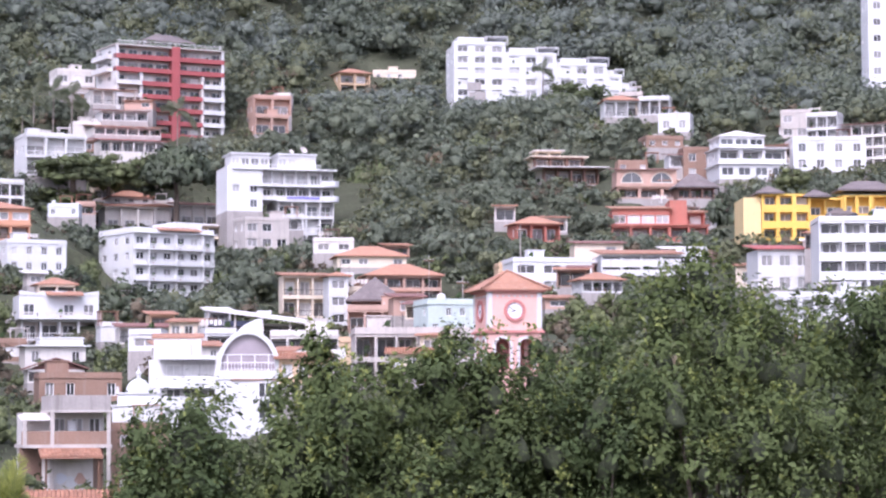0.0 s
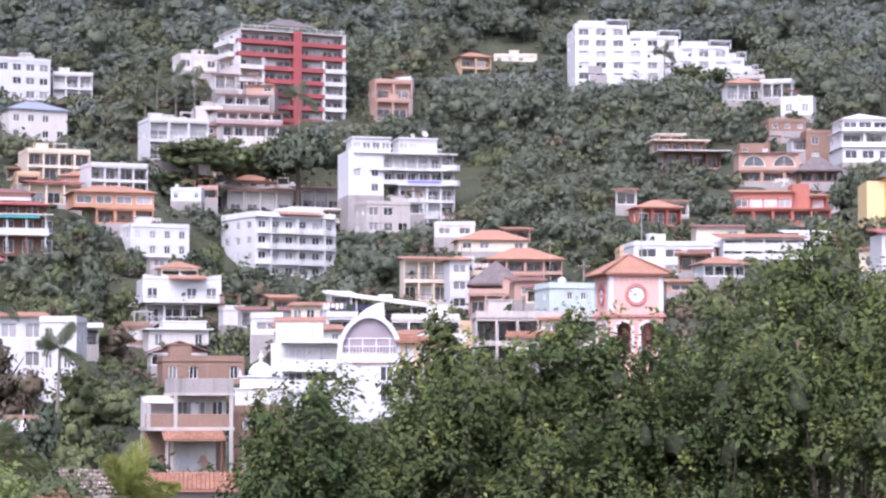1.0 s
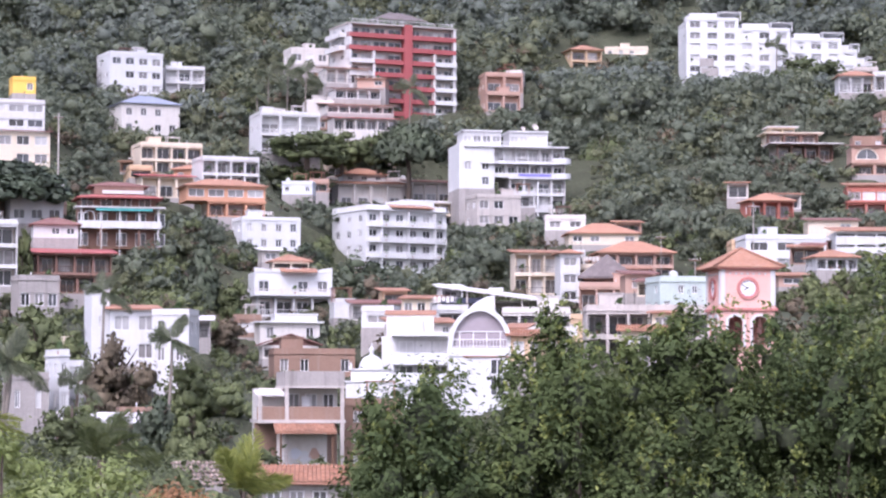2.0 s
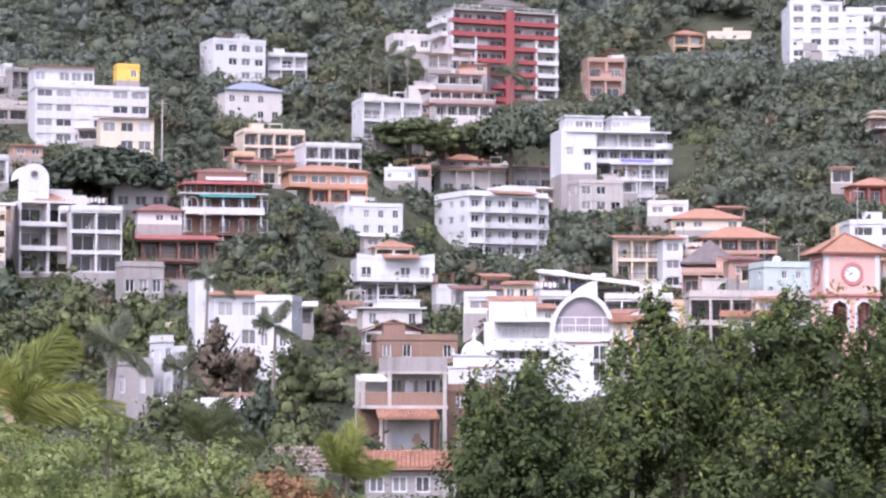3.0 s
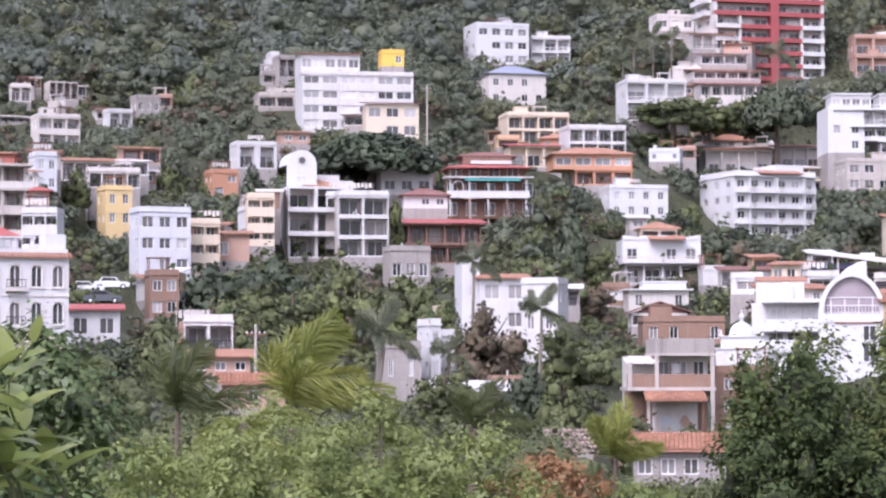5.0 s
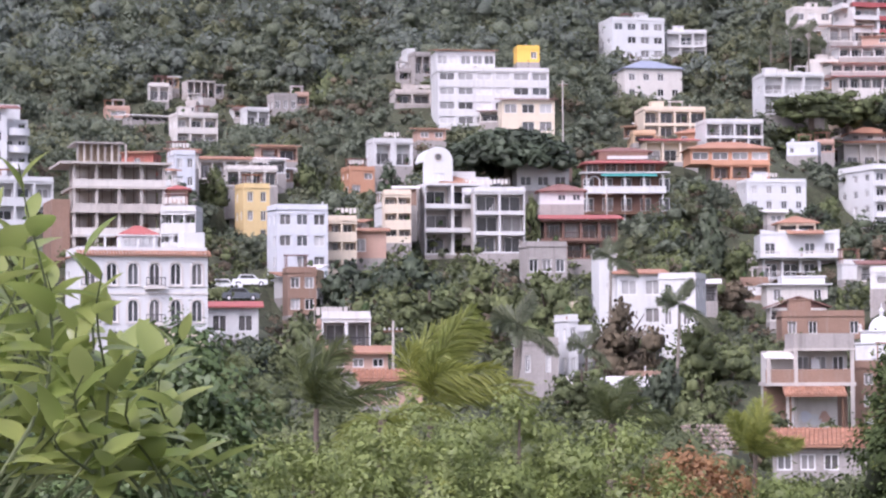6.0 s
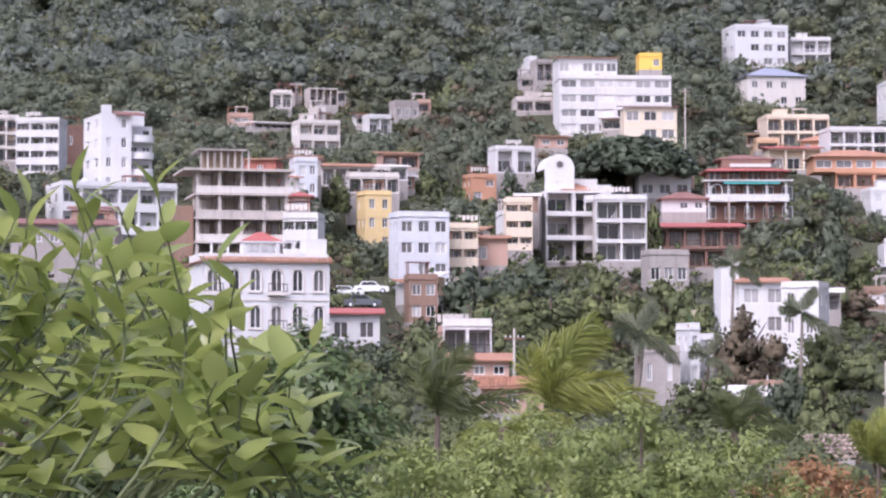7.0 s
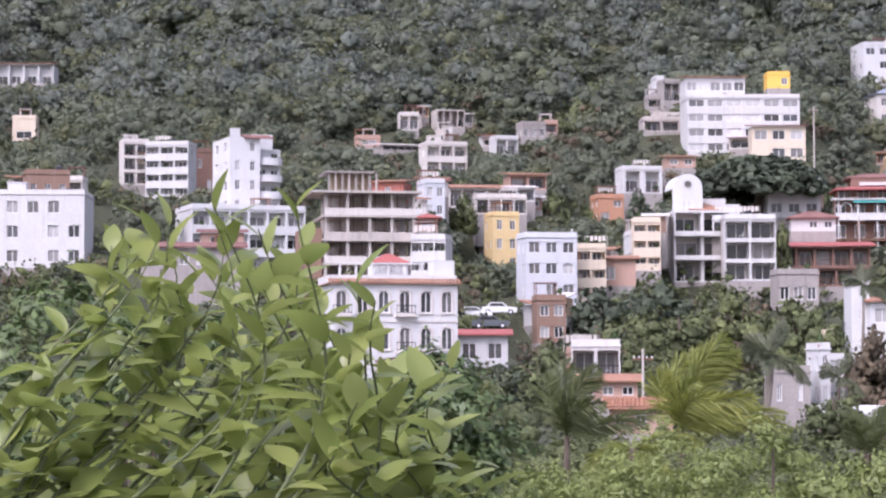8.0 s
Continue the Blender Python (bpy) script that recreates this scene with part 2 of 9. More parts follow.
def shared(name, key, parent, m, build, material, label=""):
    """A part whose mesh is shared by all alike parts."""
    if key not in SHARED:
        bm = bmesh.new()
        build(bm)
        me = bpy.data.meshes.new(name)
        bm.normal_update()
        bm.to_mesh(me)
        bm.free()
        me.materials.append(material)
        SHARED[key] = me
    ob = new(name, SHARED[key])
    ob.parent = parent
    ob.matrix_basis = m
    if label:
        ob["label"] = label
    return ob


SHARED = {}
SITES = []      # footprints: x, y, z, half width, half depth, height


def thing(name, label, category, m, group=""):
    e = new(name)
    e.matrix_world = m
    return tagged(e, label, category, group)


# ---- house kit: front looks towards -y of the house ----
def window(parent, m, w, h, rng, arched=False, frame=None, kinds=(0, 0, 2, 1)):
    w, h = round(w, 1), round(h, 1)
    frame = frame or PALE_METAL

    def build_frame(bm):
        t = 0.09
        box(bm, -w / 2, w / 2, -0.05, 0.05, 0, t)
        if arched:
            n = 10
            for k in range(n):
                a0, a1 = math.pi * k / n, math.pi * (k + 1) / n
                pts = [(w / 2 * math.cos(a0), h - w / 2 + w / 2 * math.sin(a0)), (w / 2 * math.cos(a1), h - w / 2 + w / 2 * math.sin(a1)),
                       ((w / 2 - t) * math.cos(a1), h - w / 2 + (w / 2 - t) * math.sin(a1)), ((w / 2 - t) * math.cos(a0), h - w / 2 + (w / 2 - t) * math.sin(a0))]
                prism(bm, pts, -0.05, 0.05)
            top = h - w / 2
        else:
            box(bm, -w / 2, w / 2, -0.05, 0.05, h - t, h)
            top = h - t
        box(bm, -w / 2, -w / 2 + t, -0.05, 0.05, t, top)
        box(bm, w / 2 - t, w / 2, -0.05, 0.05, t, top)
        box(bm, -t / 2, t / 2, -0.04, 0.04, t, h - t)

    def build_pane(bm):
        if arched:
            prism(bm, [(-w / 2, 0.02), (w / 2, 0.02)] + [(w / 2 * math.cos(math.pi * k / 10), h - w / 2 + w / 2 * math.sin(math.pi * k / 10)) for k in range(11)], 0.055, 0.085)
        else:
            box(bm, -w / 2, w / 2, 0.055, 0.085, 0.02, h - 0.02)

    k = rng.choice(kinds)
    ob = shared("window", ("wf", w, h, arched, frame.name), parent, m, build_frame, frame)
    shared("pane", ("wp", w, h, arched, k), ob, Matrix(), build_pane, PANE[k])


def railing(parent, m, w, h=0.95, material=None, solid=False):
    w = round(w, 1)
    material = material or METAL

    def build(bm):
        if solid:
            box(bm, -w / 2, w / 2, -0.06, 0.06, 0, h)
            box(bm, -w / 2 - 0.02, w / 2 + 0.02, -0.1, 0.1, h, h + 0.06)
            return
        box(bm, -w / 2, w / 2, -0.04, 0.04, h - 0.08, h)
        box(bm, -w / 2, w / 2, -0.03, 0.03, 0.08, 0.13)
        n = max(3, int(w / 0.35))
        for k in range(n + 1):
            x = -w / 2 + 0.03 + (w - 0.06) * k / n
            box(bm, x - 0.025, x + 0.025, -0.025, 0.025, 0.0 if k in (0, n) else 0.13, h - 0.08)

    return shared("railing", ("rail", w, h, material.name, solid), parent, m, build, material)


def lattice(bm, W, floors, fh, bays, frac, sill, oh, rec, m, gaps=()):
    """A wall of thickness rec with an opening in each bay of each floor: x along it, y inwards from 0."""
    bw = W / bays
    ow = bw * frac
    xs = [-W / 2]
    for k in range(bays):
        c = -W / 2 + bw * (k + 0.5)
        xs += [c - ow / 2, c + ow / 2]
    xs.append(W / 2)
    for i in range(floors):
        zs = (i * fh, i * fh + sill, i * fh + sill + oh, (i + 1) * fh)
        for r in range(3):
            for k in range(len(xs) - 1):
                if r == 1 and k % 2 == 1 and (i, k // 2) not in gaps:
                    continue
                box(bm, xs[k], xs[k + 1], 0, rec, zs[r], zs[r + 1], m)


def hip_roof(bm, w, d, z, rise, over, thick=0.16, ridge=None):
    a, b = w / 2 + over, d / 2 + over
    r = max(0.0, a - b) if ridge is None else ridge / 2
    low = [bm.verts.new(v) for v in ((-a, -b, z), (a, -b, z), (a, b, z), (-a, b, z))]
    eave = [bm.verts.new(v) for v in ((-a, -b, z + thick), (a, -b, z + thick), (a, b, z + thick), (-a, b, z + thick))]
    s = max(0.0, b - a)
    if r > 0 or s == 0:
        p, q = bm.verts.new((-r - 0.01, 0, z + thick + rise)), bm.verts.new((r + 0.01, 0, z + thick + rise))
        fs = [(eave[0], eave[1], q, p), (eave[1], eave[2], q), (eave[2], eave[3], p, q), (eave[3], eave[0], p)]
    else:
        p, q = bm.verts.new((0, -s, z + thick + rise)), bm.verts.new((0, s, z + thick + rise))
        fs = [(eave[0], eave[1], p), (eave[1], eave[2], q, p), (eave[2], eave[3], q), (eave[3], eave[0], p, q)]
    for f in fs:
        bm.faces.new(f)
    for i in range(4):
        j = (i + 1) % 4
        bm.faces.new((low[i], low[j], eave[j], eave[i]))
    bm.faces.new(low[::-1])


def tile_rows(bm, w, depth, rise, z, over, y0, pitch=0.30):
    """Half-round tile rows down one slope that faces -y."""
    n = int((w + 2 * over) / pitch)
    L = math.hypot(depth, rise)
    courses = max(3, int(L / 0.42))
    for k in range(n):
        x = -(w / 2 + over) + pitch * (k + 0.5)
        for c in range(courses):
            t0, t1 = c / courses, (c + 1.12) / courses
            a = Vector((x, y0 + depth * t0, z + rise * t0 + 0.05))
            b = Vector((x, y0 + depth * min(t1, 1), z + rise * min(t1, 1) + 0.01))
            r0 = pitch * 0.42
            ra = []
            for p, r in ((a, r0), (b, r0 * 0.85)):
                ra.append([bm.verts.new(p + Vector((r * math.cos(g), 0, r * 0.8 * math.sin(g)))) for g in (0, 0.9, 2.24, math.pi)])
            for i in range(3):
                bm.faces.new((ra[0][i], ra[0][i + 1], ra[1][i + 1], ra[1][i]))
            bm.faces.new(ra[0][::-1])


def shed_roof(bm, w, d, z, rise, over, thick=0.16, fall=-1):
    """One slope that falls towards the front (fall -1) or the back (1)."""
    a, b = w / 2 + over, d / 2 + over
    zf, zb = (z, z + rise) if fall < 0 else (z + rise, z)
    vs = [bm.verts.new(v) for v in ((-a, -b, zf), (a, -b, zf), (a, b, zb), (-a, b, zb), (-a, -b, zf + thick), (a, -b, zf + thick), (a, b, zb + thick), (-a, b, zb + thick))]
    for f in ((3, 2, 1, 0), (4, 5, 6, 7), (0, 1, 5, 4), (1, 2, 6, 5), (2, 3, 7, 6), (3, 0, 4, 7)):
        bm.faces.new([vs[i] for i in f])


def gable_roof(bm, w, d, z, rise, over, thick=0.16):
    """Ridge from front to back, so that the gable shows."""
    a, b = w / 2 + over, d / 2 + over
    prism(bm, [(-a, z), (0, z + rise), (a, z), (a, z + thick), (0, z + rise + thick), (-a, z + thick)], -b, b)
    prism(bm, [(-w / 2, z - 0.02), (w / 2, z - 0.02), (0, z + rise - 0.1)], -d / 2 + 0.05, d / 2)


def make_roof(e, kind, surface, w, d, h, wall, rng, ribs=False):
    over = 0.55
    bm = bmesh.new()
    if kind == "flat":
        t, ph = 0.2, 0.55
        bm2 = bmesh.new()
        box(bm2, -w / 2 - 0.12, w / 2 + 0.12, -d / 2 - 0.12, d / 2 + 0.12, h, h + 0.16)
        part("cornice", bm2, wall, e)
        z = h + 0.16
        box(bm, -w / 2, w / 2, -d / 2, -d / 2 + t, z, z + ph)
        box(bm, -w / 2, w / 2, d / 2 - t, d / 2, z, z + ph)
        box(bm, -w / 2, -w / 2 + t, -d / 2 + t, d / 2 - t, z, z + ph)
        box(bm, w / 2 - t, w / 2, -d / 2 + t, d / 2 - t, z, z + ph)
        part("parapet", bm, wall, e)
        roof_clutter(e, w, d, z, rng)
        if rng.random() < 0.55 and w > 6:
            bm3 = bmesh.new()
            lathe(bm3, [(0.5, z), (0.55, z + 0.1), (0.55, z + 1.0), (0.35, z + 1.25), (0.2, z + 1.3)], 12, pose(rng.uniform(-w / 3, w / 3), rng.uniform(-d / 5, d / 4), 0))
            part("water_tank", bm3, rng.choice((METAL, WALL["bright"], WALL["grey"])), e, "rooftop water tank")
        if rng.random() < 0.5 and w > 8:
            bm3 = bmesh.new()
            x = rng.uniform(-w / 3, w / 3)
            box(bm3, x - 1.3, x + 1.3, -0.5, 2.0, z - 0.1, z + 1.9)
            box(bm3, x - 1.45, x + 1.45, -0.65, 2.15, z + 1.9, z + 2.02)
            part("stair_head", bm3, wall, e)
        return
    rise = {"hip": 0.22, "gable": 0.24, "shed": 0.22, "palapa": 0.5, "shed_back": 0.10}[kind]
    if kind == "hip":
        hip_roof(bm, w, d, h, rise * min(w, d), over)
    elif kind == "palapa":
        hip_roof(bm, w, d, h, rise * min(w, d), 0.8, 0.3)
    elif kind == "gable":
        gable_roof(bm, w, d, h, rise * w * 0.8, over)
    else:
        shed_roof(bm, w, d, h, rise * d * 0.6, over, fall=1 if kind == "shed_back" else -1)
    part("roof", bm, surface, e)
    if ribs and kind in ("shed", "hip"):
        bm = bmesh.new()
        if kind == "shed":
            tile_rows(bm, w, d + 2 * over, rise * d * 0.6, h + 0.17, over, -d / 2 - over)
        else:
            b = d / 2 + over
            tile_rows(bm, w * 0.55, b, rise * min(w, d), h + 0.17, 0.2, -b)
        tagged(part("roof_tiles", bm, surface, e, "rows of half-round clay tiles"), kind="stuff")


def block(e, w, d, h, m=None, wall="white", floors=2, bays=3, style="punch", side=0, sbays=2, rng=None, trim="", frac=0.0, rail="iron",
          found=0.0, arched=False, kinds=(0, 2, 2, 1), skip=0.16, rec=0.0, sill=0.0, surround=None):
    """One block of a building at m: body, front with real openings, windows, rails. The front looks to -y; z starts at 0."""
    m = m or Matrix()
    rng = rng or random.Random(int(w * 100 + h * 10))
    wm = WALL[wall]
    tm = WALL[trim] if trim else wm
    fh = h / floors
    rec = rec or {"punch": 0.25, "loggia": 1.5, "open": 2.4}[style]
    rs = 0.25 if side else 0.0

    def put(name, bm, mat):
        ob = part(name, bm, mat, e)
        ob.matrix_basis = m
        return ob

    bm = bmesh.new()
    x0, x1 = -w / 2 + (rs if side < 0 else 0), w / 2 - (rs if side > 0 else 0)
    box(bm, x0, x1, -d / 2 + rec, d / 2, 0, h)
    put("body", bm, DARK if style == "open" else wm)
    if found:
        bm = bmesh.new()
        box(bm, -w / 2 - 0.05, w / 2 + 0.05, -d / 2 - 0.05, d / 2 - 0.02, -found, 0)
        put("foundation", bm, WALL["grey"] if found > 3 else wm)
    mf = pose(0, -d / 2, 0)
    bm = bmesh.new()
    bw = w / bays
    if style == "punch":
        fr = frac or rng.choice((0.42, 0.55, 0.66))
        sl, oh = sill or min(0.85, fh * 0.27), min(1.7, fh * 0.52)
        if arched:
            oh = fh * 0.62
    else:
        fr = frac or 0.88
        sl, oh = (0.95, fh - 1.32) if rail == "solid" else (0.22, fh - 0.55)
    gaps = {(i, k) for i in range(floors) for k in range(bays) if style == "punch" and rng.random() < skip}
    lattice(bm, w, floors, fh, bays, fr, sl, oh, rec, mf, gaps)
    put("facade", bm, tm)
    for i in range(floors):
        for k in range(bays):
            if (i, k) in gaps:
                continue
            xc = -w / 2 + bw * (k + 0.5)
            if style == "punch":
                window(e, m @ pose(xc, -d / 2 + rec - 0.1, i * fh + sl), bw * fr, oh, rng, arched, kinds=kinds)
                if surround is not None:
                    trim_arch(e, m @ pose(xc, -d / 2, i * fh + sl), bw * fr, oh, surround)
            else:
                window(e, m @ pose(xc + rng.uniform(-0.2, 0.2), -d / 2 + rec - 0.09, i * fh + 0.05), bw * rng.choice((0.62, 0.74, 0.84)), min(2.3, fh - 0.5), rng, kinds=kinds)
                rm = m @ pose(xc, -d / 2 + 0.12, i * fh + sl)
                if rail in ("iron", "white", "wood"):
                    railing(e, rm, bw * fr, 0.9, {"iron": METAL, "white": PALE_METAL, "wood": WOOD}[rail])
                if rng.random() < 0.5:
                    furnish(e, m @ pose(xc + rng.uniform(-0.3, 0.3) * bw, -d / 2 + rec * 0.5, i * fh + 0.22), rng)
    if side:
        L = d - rec
        ms = pose(side * w / 2, rec / 2, 0, 0, 0, 90 * side)
        s2, oh2 = min(0.95, fh * 0.3), min(1.4, fh * 0.46)
        bm = bmesh.new()
        g2 = {(i, k) for i in range(floors) for k in range(sbays) if rng.random() < 0.2}
        lattice(bm, L - 0.004, floors, fh, sbays, 0.36, s2, oh2, rs, ms, g2)
        put("side_wall", bm, wm)
        for i in range(floors):
            for k in range(sbays):
                if (i, k) not in g2:
                    window(e, m @ ms @ pose(-L / 2 + L / sbays * (k + 0.5), rs - 0.1, i * fh + s2), L / sbays * 0.36, oh2, rng, kinds=kinds)


def furnish(e, m, rng):
    """What stands on balconies: a potted plant, or a chair."""
    if rng.random() < 0.6:
        def pot(bm):
            lathe(bm, [(0.14, 0), (0.2, 0.3), (0.22, 0.34)], 8)
        p = shared("flowerpot", ("pot",), e, m, pot, ROOF["tile"])
        rs = np.random.RandomState(3)
        if "potplant" not in SHARED:
            q, nn = blob_points(rs, [(0, 0, 0.75, 0.38), (0.1, 0.1, 1.05, 0.25)], 60)
            SHARED["potplant"] = quads("plant", cards(q, nn, np.full(len(q), 0.2), rs), LEAF_POT)
        o = new("plant", SHARED["potplant"])
        o.parent = p
    else:
        def chair(bm):
            prism(bm, [(-0.25, 0), (-0.19, 0), (-0.19, 0.4), (0.19, 0.4), (0.19, 0), (0.25, 0), (0.25, 0.95), (0.19, 0.95), (0.19, 0.45), (-0.25, 0.45)], -0.25, 0.25)
        shared("balcony_chair", ("chair",), e, m, chair, PALE_METAL)


def trim_arch(e, m, w, h, material):
    w, h = round(w, 1), round(h, 1)

    def build(bm):
        t, n = 0.16, 12
        zc = h - w / 2
        for k in range(n):
            a0, a1 = math.pi * k / n, math.pi * (k + 1) / n
            r0, r1 = w / 2, w / 2 + t
            prism(bm, [(r0 * math.cos(a0), zc + r0 * math.sin(a0)), (r1 * math.cos(a0), zc + r1 * math.sin(a0)), (r1 * math.cos(a1), zc + r1 * math.sin(a1)), (r0 * math.cos(a1), zc + r0 * math.sin(a1))], -0.07, 0.0)
        box(bm, -w / 2 - t, -w / 2, -0.07, 0.0, 0, zc)
        box(bm, w / 2, w / 2 + t, -0.07, 0.0, 0, zc)
        box(bm, -w / 2 - 0.2, w / 2 + 0.2, -0.14, 0.0, -0.12, 0)

    shared("surround", ("arch", w, h, material.name), e, m, build, material)


def roof_clutter(e, w, d, z, rng):
    """Aerials, lines of washing, low walls and pots on a flat roof."""
    for k in range(rng.randrange(1, 4)):
        x, y = rng.uniform(-w * 0.42, w * 0.42), rng.uniform(-d * 0.4, d * 0.3)
        kind = rng.choice((0, 0, 1, 1, 1, 2, 2, 3))
        if kind == 0:
            def aerial(bm):
                tube(bm, [(0, 0, 0), (0, 0, 2.4)], [0.035, 0.03], 5)
                for q in range(4):
                    tube(bm, [(-0.5 + 0.08 * q, 0, 1.7 + 0.2 * q), (0.5 - 0.08 * q, 0, 1.7 + 0.2 * q)], [0.02, 0.02], 4)
            shared("aerial", ("aerial",), e, pose(x, y, z, 0, 0, rng.uniform(0, 90)), aerial, METAL)
        elif kind == 1:
            furnish(e, pose(x, -d / 2 + 0.5, z), rng)
        elif kind == 2:
            def shade(bm):
                for sx in (-1.2, 1.2):
                    for sy in (-0.8, 0.8):
                        box(bm, sx - 0.06, sx + 0.06, sy - 0.06, sy + 0.06, 0, 2.0)
                box(bm, -1.4, 1.4, -1.0, 1.0, 2.0, 2.1)
            cov = rng.choice(("tile", "sheet", "dark"))
            shared("roof_shelter", ("shelter", cov), e, pose(x * 0.6, y, z, 0, 0, 0), shade, ROOF[cov])
        else:
            def wash(bm):
                for sx in (-1.5, 1.5):
                    tube(bm, [(sx, 0, 0), (sx, 0, 1.7)], [0.03, 0.03], 5)
                for q in range(5):
                    box(bm, -1.3 + 0.54 * q, -0.9 + 0.54 * q, -0.02, 0.02, 0.9 + 0.1 * (q % 3), 1.66)
            shared("washing_line", ("wash",), e, pose(x * 0.6, y, z, 0, 0, rng.uniform(-20, 20)), wash, WALL["offwhite"])


def house(label, x, y, z, w, d, h, rz, wall="white", roof="flat", cover="tile", seed=0, trim="", ribs=False, name="house", category="house", found=5.0, **kw):
    """A house of w x d x h metres whose footprint's middle is at x, y; z is the ground at its front."""
    rng = random.Random(seed * 7 + int(w * 10))
    e = site(name, label, category, x, y, z, w, d, h, rz)
    block(e, w, d, h, wall=wall, trim=trim, rng=rng, found=found, **kw)
    if roof:
        make_roof(e, roof, ROOF.get(cover), w, d, h, WALL[trim or wall], rng, ribs)
    return e


def site(name, label, category, x, y, z, w, d, h, rz):
    SITES.append((x, y, z, w / 2, d / 2, h))
    return thing(name, label, category, pose(x, y, z, 0, 0, rz), "hillside houses")



# ---- houses with a shape of their own ----
def put(e, name, material, build, label="", m=None):
    bm = bmesh.new()
    build(bm)
    ob = part(name, bm, material, e, label)
    if m is not None:
        ob.matrix_basis = m
    return ob


def slab(e, name, material, x0, x1, y0, y1, z0, z1, label=""):
    return put(e, name, material, lambda bm: box(bm, x0, x1, y0, y1, z0, z1), label)


def balcony(e, x0, x1, yf, yb, z, material, high=1.0):
    """A floor slab with a solid parapet on three sides."""
    def build(bm):
        box(bm, x0, x1, yf, yb, z - 0.25, z)
        box(bm, x0, x1, yf, yf + 0.14, z, z + high)
        box(bm, x0, x0 + 0.14, yf + 0.14, yb, z, z + high)
        box(bm, x1 - 0.14, x1, yf + 0.14, yb, z, z + high)
    put(e, "balcony", material, build)


def round_balcony(e, x, y, r, z, material, a0=-math.pi, a1=0.0, high=0.95, depth=1.0):
    """A curved balcony: slab and parapet swept round x, y."""
    def build(bm):
        n = 14
        pts = [(x + r * math.cos(a0 + (a1 - a0) * k / n), y + depth * r * math.sin(a0 + (a1 - a0) * k / n)) for k in range(n + 1)]
        inn = [(x + (px - x) * (1 - 0.14 / r), y + (py - y) * (1 - 0.14 / r)) for px, py in pts]
        lo, up = [bm.verts.new((px, py, z - 0.22)) for px, py in pts], [bm.verts.new((px, py, z + high)) for px, py in pts]
        ui, li = [bm.verts.new((px, py, z + high)) for px, py in inn], [bm.verts.new((px, py, z)) for px, py in inn]
        for k in range(n):
            bm.faces.new((lo[k], lo[k + 1], up[k + 1], up[k]))
            bm.faces.new((up[k], up[k + 1], ui[k + 1], ui[k]))
            bm.faces.new((ui[k], ui[k + 1], li[k + 1], li[k]))
        bm.faces.new(li)
        bm.faces.new(lo[::-1])
        bmesh.ops.recalc_face_normals(bm, faces=bm.faces[:])
    put(e, "balcony", material, build)


def dish(e, x, y, z, r):
    def build(bm):
        m = pose(x, y, z, 62, 0, 20)
        lathe(bm, [(0.05, 0.0), (0.5 * r, 0.08 * r), (r, 0.32 * r), (r * 0.97, 0.36 * r), (0.48 * r, 0.13 * r), (0.03, 0.05)], 18, m)
        tube(bm, [(x, y, z - 1.2), (x, y + 0.05, z)], [0.06, 0.06], 6)
    put(e, "satellite_dish", WALL["concrete"], build, "grey round satellite dish")


